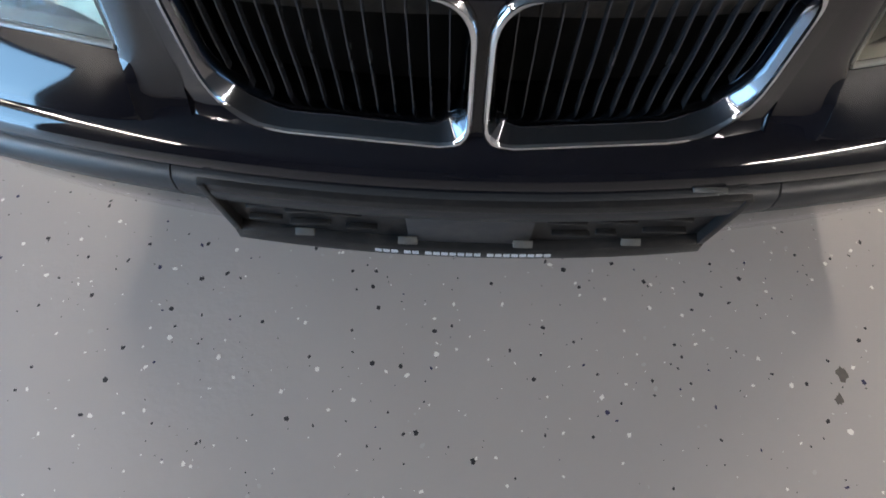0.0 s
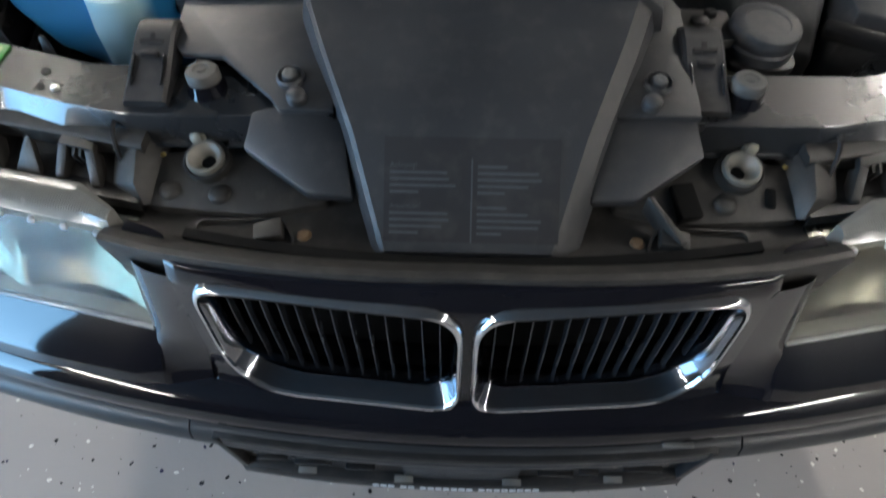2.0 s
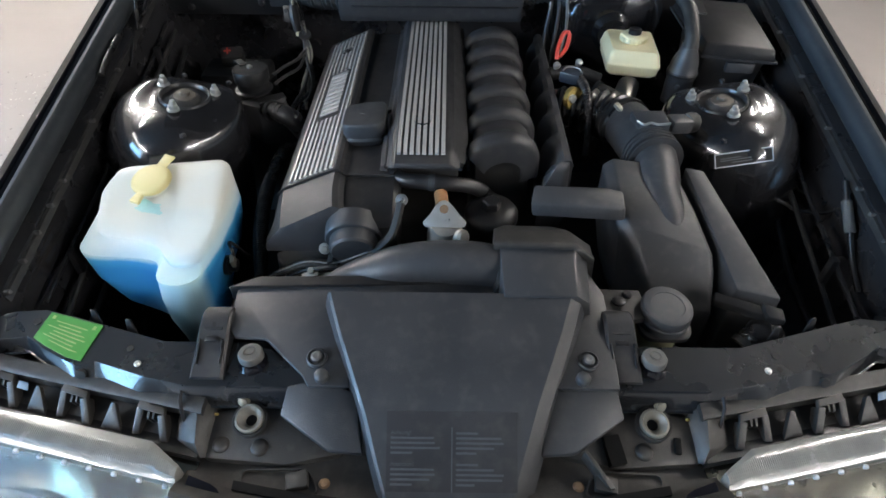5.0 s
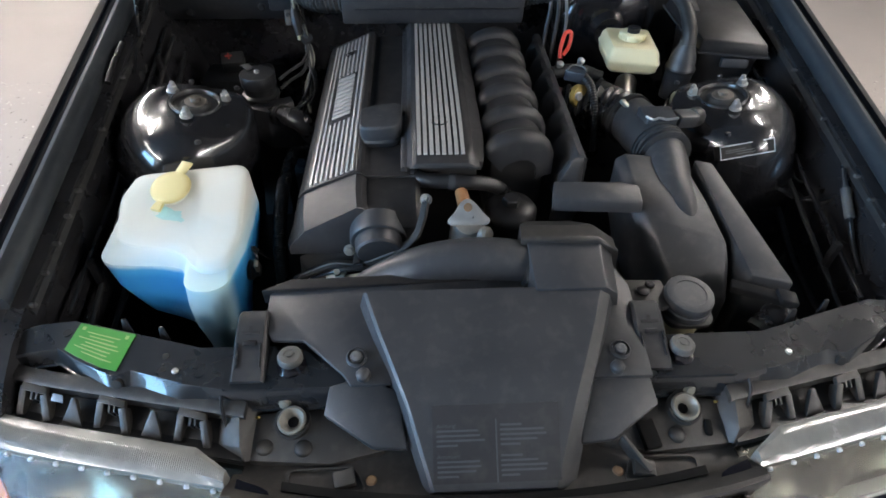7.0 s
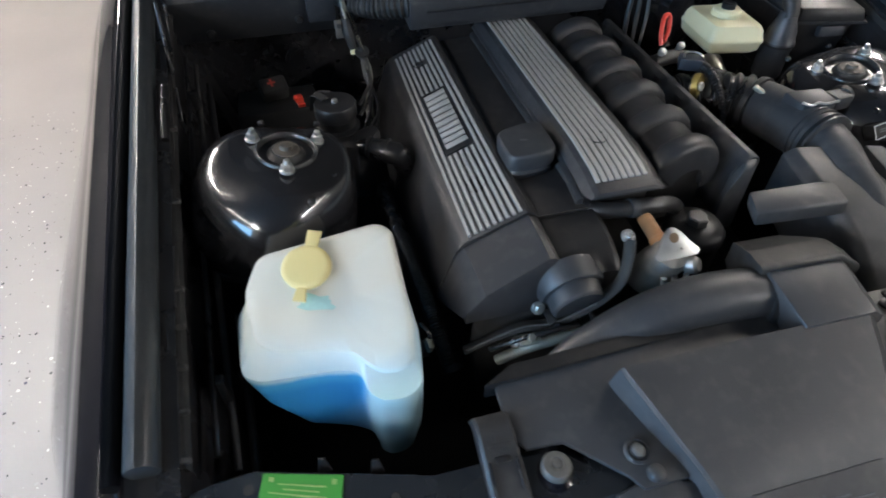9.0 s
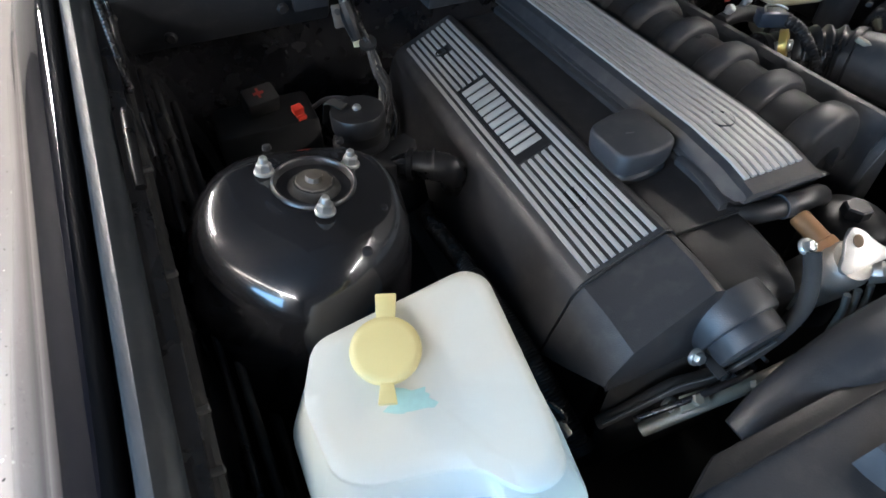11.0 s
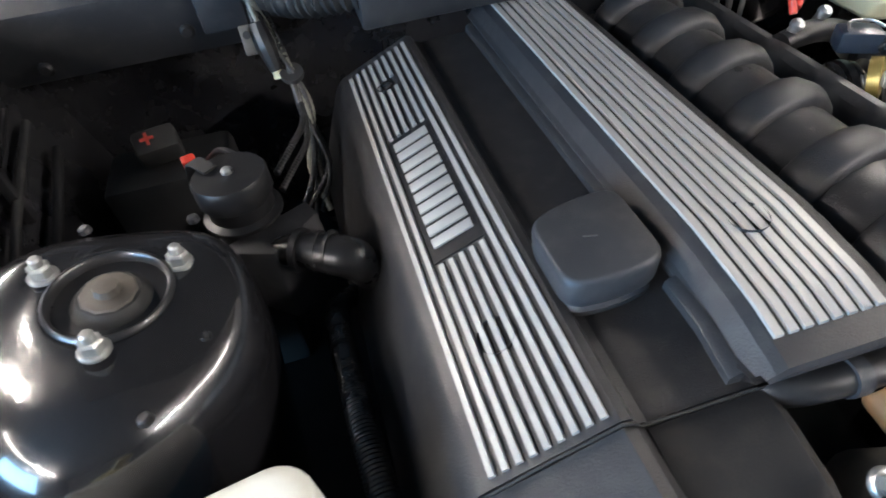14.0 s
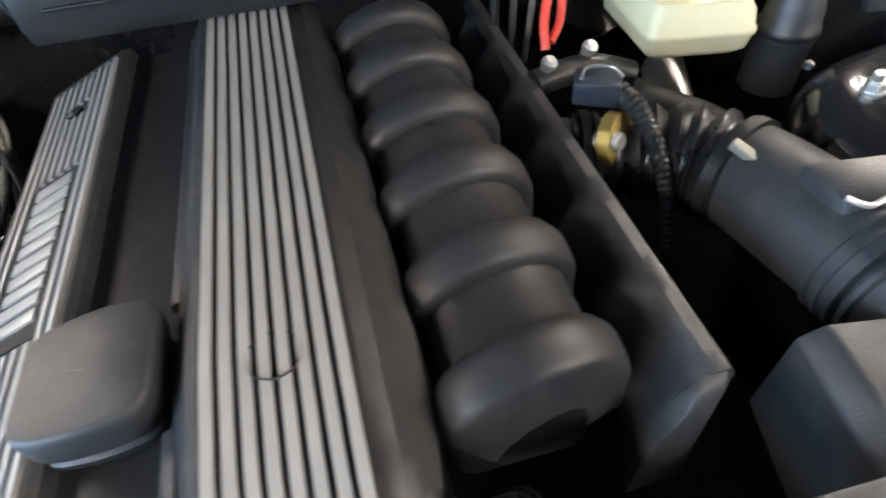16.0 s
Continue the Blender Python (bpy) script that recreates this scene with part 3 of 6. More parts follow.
def headlight(s):
    side = "clear-lens headlight with a hazy ribbed top strip and amber end"
    t = thing("headlight", (s * 0.45, 0.4, 0.49), side, "headlight", "headlights")
    xs = [0.29 + 0.31 * i / 20 for i in range(21)]

    def lens(x, z, d=0.0):
        f = (0.612 - z) / 0.12
        return Vector((x, lens_y(x) - 0.048 * f * (1 - 0.1 * f) + d, z))

    zs = (0.612, 0.595, 0.577, 0.559, 0.54, 0.52)
    glass = [[lens(x, z) for z in zs] + [lens(x, z, 0.004) for z in zs[::-1]] for x in xs[:20]]
    ob = part("lens", loft(glass), LENS, t, "clear scratched lens", 60, flip=s)
    ob.visible_shadow = False
    part("turn_signal", loft([[lens(x, z) for z in zs] + [lens(x, z, 0.006) for z in zs[::-1]] for x in xs[19:]]), AMBER, t, "amber turn signal lens", 60, flip=s)
    # two hollow reflectors side by side
    bowl = []
    for i in range(37):
        x = 0.29 + 0.279 * i / 36
        e = abs(((x - 0.29) / 0.1395) % 1.0 - 0.5) * 2
        face = []
        for z in (0.6, 0.59, 0.575, 0.56, 0.545, 0.53, 0.521):
            h = abs(z - 0.56) / 0.04
            face.append(lens(x, z, 0.012 + 0.034 * max(0, 1 - 0.55 * e * e - 0.55 * h * h)))
        bowl.append(face + [p + Vector((0, 0.03, 0)) for p in (face[-1], face[0])])
    part("bowl", loft(bowl), REFLECTOR, t, "silver reflector", 60, flip=s)
    # finely ribbed strip, rounded across, between the lens and the carrier
    strip = []
    for i in range(241):
        x = 0.302 + 0.295 * i / 240
        y, rib, w = lens_y(x), 0.0004 * (i % 2), min(0.04, 0.02 + 0.5 * (x - 0.302))
        strip.append([Vector((x, y + 0.001, 0.608)), Vector((x, y + 0.002, 0.6145)), Vector((x, y + 0.006, 0.6175 + rib)), Vector((x, y + 0.3 * w, 0.6205 + rib)), Vector((x, y + 0.55 * w, 0.6222 + rib)), Vector((x, y + 0.8 * w, 0.6222 + rib)), Vector((x, y + w, 0.6195)), Vector((x, y + w, 0.6))])
    part("top_strip", loft(strip), HAZE, t, "hazy grey ribbed plastic strip", 25, flip=s)
    part("body", loft([[Vector((x, lens_y(x) + 0.036, 0.612)), Vector((x, lens_y(x) + 0.09, 0.606)), Vector((x, lens_y(x) + 0.09, 0.49)), Vector((x, lens_y(x) + 0.052, 0.49))] for x in xs]), DARK, t, flip=s)
    clip = mesh_of("clip", box((0, 0, 0), (0.006, 0.005, 0.005), bev=0.0015), PRINT)
    for i in range(9):
        x = 0.314 + 0.031 * i
        piece("clip", clip, t, Matrix.Translation((s * x, lens_y(x) - 0.001, 0.609)))
    part("lower_trim", loft([[Vector((x, lens_y(x) - 0.0335 + dy, z)) for dy, z in ((0, 0.5205), (-0.003, 0.519), (-0.0035, 0.517), (-0.001, 0.5155), (0.02, 0.516))] for x in xs[:19]]), HAZE, t, "pale lower lens rim", 60, flip=s)
    part("inner_trim", loft([[lens(0.29, z) + Vector((dx, dy, 0)) for dx, dy in ((0.0, -0.001), (-0.002, -0.001), (-0.0025, 0.006), (0.0, 0.006))] for z in zs]), HAZE, t, "pale inner lens rim", 60, flip=s)
    # three open brackets, each with a small fin beside it, before a long ledge
    for i in range(3):
        x = 0.333 + 0.1 * i
        y, k = lens_y(x + 0.02) + 0.04, 0.28
        b = None
        for dx, lean in ((0.0, 0.004), (0.037, -0.005)):
            b = slab([(x + dx - 0.0045, y + k * dx, 0.613), (x + dx + 0.0045, y + k * dx, 0.613), (x + dx + 0.0045 + lean, y + 0.022 + k * dx, 0.635), (x + dx - 0.0045 + lean, y + 0.022 + k * dx, 0.636)], (0, 0.008, -0.014), bev=0.0012, bm=b)
        slab([(x + 0.0, y + 0.0215, 0.6355), (x + 0.036, y + 0.0315, 0.6355), (x + 0.035, y + 0.041, 0.6375), (x + 0.002, y + 0.031, 0.6375)], (0, 0.003, -0.007), bev=0.0012, bm=b)
        part("bracket", b, SHELF, t, "dusty black plastic bracket", flip=s)
        b = None
        for dx in (0.013, 0.019):
            b = slab([(x + dx, y + 0.02, 0.63), (x + dx + 0.0025, y + 0.0205, 0.63), (x + dx + 0.003, y + 0.03, 0.635), (x + dx, y + 0.03, 0.635)], (0, 0.004, -0.016), bm=b)
        part("inner_rib", b, SHELF, t, flip=s)
        part("fin", slab([(x + 0.055, y + 0.012, 0.611), (x + 0.062, y + 0.036, 0.638), (x + 0.067, y + 0.037, 0.638), (x + 0.083, y + 0.02, 0.611)], (0.002, 0.005, -0.01), bev=0.0014), SHELF, t, flip=s)
        if i == 1:
            # A pale blue plate colours in the door's reflection between the brackets.
            part("door_glint", slab([(x + 0.078, y + 0.034, 0.6325), (x + 0.094, y + 0.038, 0.6325), (x + 0.093, y + 0.046, 0.636), (x + 0.08, y + 0.042, 0.636)], (0, 0, -0.002), bev=0.0006), BLUEGREY, t, "pale blue patch standing for the door's reflection", flip=s)
    part("ledge", loft([[Vector((x, lens_y(x) + d, z)) for d, z in ((0.079, 0.62), (0.077, 0.637), (0.081, 0.64), (0.096, 0.641), (0.098, 0.62))] for x in xs]), SHELF, t, flip=s)
    part("carrier", loft([[Vector((x, lens_y(x) + 0.036, 0.604)), Vector((x, lens_y(x) + 0.05, 0.609)), Vector((x, lens_y(x) + 0.078, 0.616)), Vector((x, lens_y(x) + 0.125, 0.622)), Vector((x, lens_y(x) + 0.125, 0.58)), Vector((x, lens_y(x) + 0.04, 0.58))] for x in xs], bev=0.0015), SHELF, t, flip=s)


headlight(-1)
headlight(1)


def rail_z(y):
    return 0.754 + 0.203 * (y - 0.8) - 2.7 * max(0, 0.55 - y) ** 2


def fender(s):
    t = thing("front_fender", (s * 0.7, 0.9, 0.3), "glossy black front fender beside the engine bay", "fender", "front fenders")
    def spread(y):
        """How far the fender leans out along its length."""
        return 0.033 * (y - 0.8) + 0.004

    ys = [0.40 + 1.52 * i / 38 for i in range(39)]

    def sect(y):
        z, w = rail_z(y), spread(y)
        if y > 1.35:
            z = rail_z(1.35) + 0.1 * (y - 1.35)
        grow = min(1, max(0.0, (y - 0.40) / 0.32)) ** 0.7
        flare = max(0, 1 - ((y - 0.88) / 0.3) ** 2)
        return [Vector((q[0] + w + q[2] * grow + q[3] * flare, y, z + q[1])) for q in
                ((0.63, -0.075, 0, 0), (0.636, -0.03, 0, 0), (0.646, -0.012, 0, 0), (0.652, -0.006, 0, 0), (0.658, -0.008, 0, 0), (0.67, -0.014, 0, 0), (0.682, -0.025, 0.002, 0), (0.692, -0.04, 0.004, 0), (0.697, -0.055, 0.006, 0), (0.698, -0.062, 0.007, 0),
                 (0.703, -0.068, 0.009, 0), (0.708, -0.09, 0.018, 0.002), (0.713, -0.13, 0.036, 0.008), (0.718, -0.18, 0.05, 0.02), (0.72, -0.24, 0.058, 0.03), (0.721, -0.3, 0.06, 0.03), (0.722, -0.42, 0.06, 0.012), (0.70, -0.42, 0.04, 0), (0.68, -0.2, 0, 0))]

    part("skin", loft([sect(y) for y in ys]), PAINT, t, "glossy black painted skin", 40, flip=s)
    # rubber seal along the bonnet gap
    part("bonnet_seal", tube([(0.617 + spread(y), y, rail_z(y) - 0.012) for y in (0.565, 0.57, 0.6, 0.7, 0.8, 1.0, 1.2, 1.36)], 0.0155, 12, 4, flat=1.3), SEAL, t, "dark grey rubber seal", flip=s)
    part("drip_channel", loft([[Vector((q[0] + spread(y), y, rail_z(min(y, 1.4)) + q[1])) for q in ((0.59, -0.03), (0.64, -0.026), (0.64, -0.06), (0.588, -0.06))] for y in ys]), BAY, t, flip=s)
    part("inner_apron", loft([[Vector((q[0] + spread(y) * f, y, max(0.3, rail_z(min(y, 1.4)) + q[1]))) for q, f in (((0.6, -0.03), 1), ((0.594, -0.06), 1), ((0.585, -0.12), 0.9), ((0.57, -0.2), 0.6), ((0.55, -0.3), 0.3), ((0.54, -0.45), 0), ((0.56, -0.45), 0), ((0.61, -0.1), 1))] for y in ys]), BAY, t, "black painted inner apron", 50, flip=s)
    rng = random.Random(5 + s)
    part("seal_ledge", loft([[Vector((q[0] + spread(y), y, rail_z(y) + q[1])) for q in ((0.583, -0.045), (0.586, -0.036), (0.606, -0.03), (0.606, -0.045))] for y in (0.572, 0.7, 0.85, 1.0, 1.2, 1.36)]), RUBBER, t, flip=s)
    for i in range(9):
        y = 0.578 + 0.048 * i if i < 5 else 0.578 + 0.048 * 4 + 0.13 * (i - 4)
        part("seal_clip", box((0.586 + spread(y), y, rail_z(y) - 0.034), (0.012, 0.005, 0.006), (0, 10, 4), bev=0.001), pad_mat, t, "small pale clip", flip=s)
    return t


fender(-1)
right_fender = fender(1)
right_fender.location.x += 0.022 * S


RAIL_BACK = ((0.0, 0.508, 0.664), (0.353, 0.508, 0.665), (0.433, 0.530, 0.667), (0.474, 0.541, 0.668), (0.52, 0.553, 0.669), (0.56, 0.551, 0.667), (0.6, 0.545, 0.66))
RAIL_FOLD = ((0.0, 0.452, 0.656), (0.31, 0.452, 0.656), (0.362, 0.462, 0.657), (0.432, 0.484, 0.657), (0.452, 0.479, 0.6545), (0.47, 0.485, 0.657), (0.505, 0.503, 0.657), (0.535, 0.522, 0.656), (0.573, 0.517, 0.653), (0.6, 0.513, 0.65))
RAIL_LIP = ((0.0, 0.447, 0.628), (0.3, 0.447, 0.628), (0.35, 0.452, 0.634), (0.37, 0.4535, 0.637), (0.42, 0.472, 0.637), (0.46, 0.4735, 0.636), (0.508, 0.50, 0.637), (0.535, 0.517, 0.636), (0.57, 0.515, 0.634), (0.6, 0.512, 0.632))


def along(line, x):
    """The point of a polyline over x."""
    for a, b in zip(line, line[1:]):
        if a[0] <= x <= b[0]:
            return Vector(a).lerp(Vector(b), (x - a[0]) / (b[0] - a[0]))
    return Vector(line[-1])


def on_rail(x, v, lift=0.0):
    """A point of the rail's flat top: x out from the middle, v from its back edge to its fold."""
    return along(RAIL_BACK, x).lerp(along(RAIL_FOLD, x), v) + Vector((0, 0, lift))


def radiator_support():
    t = thing("radiator_support", (0, 0.5, 0.5), "glossy black painted steel cross member over the radiator", "cross member")
    xs = sorted({0.0, 0.1, 0.2, 0.25, *[p[0] for q in (RAIL_BACK, RAIL_FOLD, RAIL_LIP) for p in q], 0.33, 0.39, 0.41, 0.442, 0.46, 0.52, 0.545})
    up, fwd = Vector((0, 0, 1)), Vector((0, -1, 0))
    for s in (1, -1):
        rows = []
        for x in xs:
            b, f, q = along(RAIL_BACK, x), along(RAIL_FOLD, x), along(RAIL_LIP, x)
            rows.append([b - up * 0.03 + fwd * 0.004, b - up * 0.002 - fwd * 0.002, b - fwd * 0.0005, b - up * 0.0008 + fwd * 0.003, f - fwd * 0.0035 + up * 0.0006, f, f - up * 0.003 + fwd * 0.0022,
                         q + up * 0.004 + fwd * 0.001, q + fwd * 0.004, q + fwd * 0.0065 - up * 0.001, q - up * 0.003, f - up * 0.03 - fwd * 0.02])
        part("rail", loft(rows), RAIL, t, angle=30, flip=s)
        # Black discs on the surface stand for the shade in the holes.
        for x, v, r in ((0.526, 0.38, 0.0052), (0.393, 0.42, 0.0042), (0.392, 0.78, 0.0036)):
            part("hole", lathe([(r, -0.004), (r, 0.0008), (r * 0.55, 0.0008)], Matrix.Translation(on_rail(x, v)) @ Euler((radians(9), 0, 0)).to_matrix().to_4x4(), 14), BLACK, t, "dark drilled hole", flip=s)
        q = along(RAIL_LIP, 0.448) + Vector((0, -0.0005, 0.009))
        part("hole", lathe([(0.0062, -0.004), (0.0062, 0.0012), (0.004, 0.0014)], Matrix.Translation(q) @ Euler((radians(72), 0, 0)).to_matrix().to_4x4(), 14), BLACK, t, "dark slotted hole", flip=s)
        part("small_screw", lathe([(0.0042, -0.002), (0.0042, 0.0012), (0.0028, 0.003), (0.0, 0.003)], Matrix.Translation(on_rail(0.377, 0.74)), 10), ZINC, t, "small zinc screw", flip=s)
        # raised ear in front of the rail beside the lock
        part("bracket_tab", slab([(0.3, 0.447, 0.636), (0.345, 0.45, 0.636), (0.33, 0.437, 0.63), (0.315, 0.436, 0.63)], (0, 0, -0.004), bev=0.0012), RAIL, t, flip=s)
        part("bolt", lathe([(0.0075, -0.006), (0.0075, 0.001), (0.005, 0.001), (0.005, 0.005), (0.002, 0.006)], pose(0.246, 0.446, 0.634, 60), 10), BOLT, t, "dull bolt", flip=s)
        # little upright tongues behind the back edge
        for x in (0.405, 0.455):
            p = along(RAIL_BACK, x)
            part("tongue", slab([p + Vector((-0.007, 0.006, -0.012)), p + Vector((0.007, 0.008, -0.012)), p + Vector((0.003, 0.01, 0.01)), p + Vector((-0.003, 0.009, 0.01))], (0, 0.003, 0), bev=0.0006), DARK, t, flip=s)
        # stay rod beside the lamp
        part("stay", tube([(0.318, 0.45, 0.648), (0.316, 0.435, 0.64), (0.308, 0.412, 0.605)], 0.0022, 6), DARK, t, "thin black stay", flip=s)
        part("stay_spring", tube([(0.325, 0.447, 0.632), (0.321, 0.441, 0.629), (0.317, 0.436, 0.626)], 0.005, 8, rib=(0.004, 0.0012)), BOLT, t, flip=s)

    def patch(u0, u1, v0, v1, lift):
        """A patch of the sticker; u runs along the rail, v from back to front."""
        rows = []
        for k in range(5):
            v = v0 + (v1 - v0) * k / 4
            ring = []
            for q in range(5):
                p = on_rail(0.437 + 0.012 * v + 0.074 * (u0 + (u1 - u0) * q / 4), 0.03 + 0.9 * v, lift)
                ring.append(Vector((-p.x, p.y, p.z)))
            rows.append(ring + [p - Vector((0, 0, 0.0012)) for p in ring[::-1]])
        return loft(rows)

    st = part("sticker", patch(0, 1, 0, 1, 0.0016), GREEN, t, "bright green sticker")
    for i in range(7):
        v = 0.2 + 0.1 * i
        part("print_bar", patch(0.2 + 0.08 * math.sin(i * 1.7), 0.8 - 0.1 * math.sin(i * 2.3), v, v + 0.028, 0.002), PALE, st)
    for u in (0.08, 0.86):
        part("print_mark", patch(u, u + 0.06, 0.08, 0.18, 0.002), PALE, st)


radiator_support()


def rubber_buffer(s):
    t = thing("rubber_buffer", (s * 0.239, 0.484, 0.655), "grey rubber bonnet buffer on a raised steel foot", "buffer", "bonnet buffers")
    m = pose(0.239, 0.484, 0.655)
    part("foot", lathe([(0.03, -0.014), (0.022, -0.002), (0.0175, 0.006), (0.0152, 0.014), (0.0, 0.014)], m, 20, sx=1.0), PAINT, t, "glossy black steel foot", 60, flip=s)
    part("pad", lathe([(0.0125, 0.010), (0.0148, 0.014), (0.0148, 0.021), (0.013, 0.0238), (0.0075, 0.0243), (0.0068, 0.0232), (0.004, 0.0232), (0.0036, 0.0245), (0.0, 0.0245)], m, 20), pad_mat, t, "dusty grey rubber pad", 50, flip=s)


rubber_buffer(-1)
rubber_buffer(1)


def hood_catch(xc):
    t = thing("hood_catch", (xc, 0.51, 0.65), "black plastic bonnet catch with a cross slot", "catch", "bonnet catches")
    # a strap that climbs from the rail and rolls over at its top
    prof = ((0.458, 0.664), (0.48, 0.6725), (0.505, 0.684), (0.522, 0.6915), (0.534, 0.694), (0.544, 0.690), (0.549, 0.68))
    rows = []
    for y, z in prof:
        w = 0.0195 - 0.05 * (y - 0.458) * 0.3
        rows.append([Vector((xc + dx, y + dy, z + dz)) for dx, dy, dz in ((-w, 0.006, -0.02), (-w, 0, -0.003), (-w + 0.003, 0, 0), (w - 0.003, 0, 0), (w, 0, -0.003), (w, 0.006, -0.02))])
    part("body", loft(rows), PLASTIC, t, angle=40)
    slope = 27
    for d in ((0.021, 0.0035, 0.003), (0.0045, 0.011, 0.003)):
        part("slot", box((xc, 0.512 + (0.003 if d[0] < 0.01 else 0), 0.6872), d, (slope, 0, 0)), BLACK, t)
    part("lip", box((xc, 0.5, 0.6825), (0.016, 0.006, 0.003), (slope, 0, 0), bev=0.0012), DARK, t)
    for x in (-0.0135, 0.0135):
        part("rib", box((xc + x, 0.486, 0.6765), (0.0016, 0.03, 0.003), (24, 0, 0), bev=0.0006), RAIL, t)


hood_catch(-0.288)
hood_catch(0.203)


def front_shelf():
    t = thing("front_shelf", (0, 0.38, 0.55), "dusty grey plastic shelf panel behind the grille", "panel")
    xs = [-0.3 + 0.6 * i / 24 for i in range(25)]
    rows = []
    for x in xs:
        f = nose_y(x, 0.617) + 0.0125
        rows.append([Vector((x, f - 0.0095, 0.6205)), Vector((x, f - 0.0085, 0.6255)), Vector((x, f - 0.003, 0.6262)), Vector((x, f + 0.006, 0.622)), Vector((x, f + 0.02, 0.607)), Vector((x, f + 0.026, 0.603)), Vector((x, 0.385, 0.596)), Vector((x, 0.40, 0.598)), Vector((x, 0.448, 0.612)), Vector((x, 0.448, 0.56)), Vector((x, f, 0.56))])
    part("base", loft(rows), SHELF, t, angle=30)
    for s in (-1, 1):
        b = slab([(0.125, 0.395, 0.606), (0.19, 0.382, 0.604), (0.285, 0.388, 0.606), (0.292, 0.44, 0.622), (0.2, 0.45, 0.625), (0.13, 0.435, 0.62)], (0, 0.005, -0.04), bev=0.006)
        part("raised_pad", b, SHELF, t, flip=s)
        for x, y in ((0.267, 0.404), (0.222, 0.401))[0 if s < 0 else 1:]:
            part("boss", lathe([(0.0108, -0.012), (0.0104, 0.001), (0.0092, 0.0035), (0.006, 0.0052), (0.0, 0.0056)], pose(x, y, 0.6085, 4), 20), SHELF, t, flip=s, angle=50)
        # block beside the lock, with a ridge between its lit and its dark side
        part("wedge", loft([[Vector((x, y, z)) for x, y, z in ((0.33, 0.455, 0.6), (0.318, 0.456, 0.632), (0.299, 0.457, 0.638), (0.282, 0.455, 0.632), (0.272, 0.453, 0.6))],
                            [Vector((x, y, z)) for x, y, z in ((0.33, 0.43, 0.596), (0.321, 0.43, 0.624), (0.296, 0.43, 0.636), (0.28, 0.436, 0.622), (0.271, 0.436, 0.596))],
                            [Vector((x, y, z)) for x, y, z in ((0.328, 0.409, 0.59), (0.322, 0.409, 0.609), (0.291, 0.396, 0.626), (0.281, 0.41, 0.612), (0.272, 0.415, 0.59))],
                            [Vector((x, y, z)) for x, y, z in ((0.322, 0.405, 0.585), (0.318, 0.404, 0.6), (0.286, 0.386, 0.608), (0.279, 0.395, 0.602), (0.272, 0.40, 0.585))]], bev=0.0018), SHELF, t, flip=s, angle=25)
        part("wedge_pin", lathe([(0.0018, -0.003), (0.0018, 0.002), (0.0, 0.003)], pose(0.2775, 0.434, 0.624, 20, -50), 8), BRASS, t, "small brass pin", flip=s)
        part("screw", lathe([(0.0065, -0.004), (0.0065, 0.001), (0.0045, 0.003), (0.0, 0.0035)], pose(0.142, 0.363, 0.6), 14), RUST, t, "rusty screw", flip=s)
        tray = outline([(0.145, 0.35), (0.235, 0.352), (0.24, 0.378), (0.16, 0.38)], 0.01, 4)
        part("tray_rim", loft([[Vector((p[0], p[1], z)) for p in tray] for z in (0.596, 0.603)] + [[Vector((p[0] * 0.94 + 0.195 * 0.06, p[1] * 0.88 + 0.365 * 0.12, z)) for p in tray] for z in (0.603, 0.596)], cap=False), SHELF, t, flip=s)
        part("tray_block", slab([(0.158, 0.357, 0.6095), (0.182, 0.352, 0.6085), (0.186, 0.37, 0.608), (0.162, 0.376, 0.611)], (0, 0, -0.014), bev=0.002), SHELF, t, flip=s)
    # Solid boxes whose near-black colour gives the slots their inner shade.
    part("slot", box((0.187, 0.402, 0.6065), (0.02, 0.034, 0.02), (14, 0, 10), bev=0.002), SHADE, t, "slot painted near-black for its shade")
    part("small_slot", box((0.262, 0.408, 0.6075), (0.009, 0.02, 0.016), (14, 0, -8), bev=0.003), SHADE, t, "small slot painted near-black for its shade")
    part("fin", slab([(0.148, 0.392, 0.628), (0.153, 0.392, 0.628), (0.18, 0.357, 0.612), (0.174, 0.355, 0.612)], (0, 0, -0.02), bev=0.001), SHELF, t)


front_shelf()


def lock_cup(s):
    t = thing("lock_cup", (s * 0.236, 0.426, 0.62), "worn grey metal bonnet lock cup with a dark hole", "lock", "bonnet lock cups")
    m = pose(0.236, 0.427, 0.6265, 16, 0, 0) @ Matrix.Scale(0.88, 4)
    part("rim", lathe([(0.018, -0.03), (0.0195, -0.002), (0.0195, 0.002), (0.0185, 0.005), (0.016, 0.0055), (0.0145, 0.002), (0.0125, 0.001), (0.0105, -0.004), (0.0075, -0.007), (0.007, -0.02)], m, 28), lock_mat, t, "worn pale metal cup", 60, flip=s)
    part("seat", lathe([(0.0235, -0.01), (0.0235, 0.0), (0.0215, 0.001), (0.0195, 0.0), (0.0195, -0.009)], m, 28), BLACK, t, flip=s)
    part("bore", lathe([(0.0074, -0.014), (0.0074, -0.0085)], m, 16), BLACK, t, flip=s)


lock_mat = pbr("worn_metal", (0.22, 0.21, 0.185), 0.5, metal=0.35, var=0.35, scale=60, dust=0.4)
lock_cup(-1)
lock_cup(1)


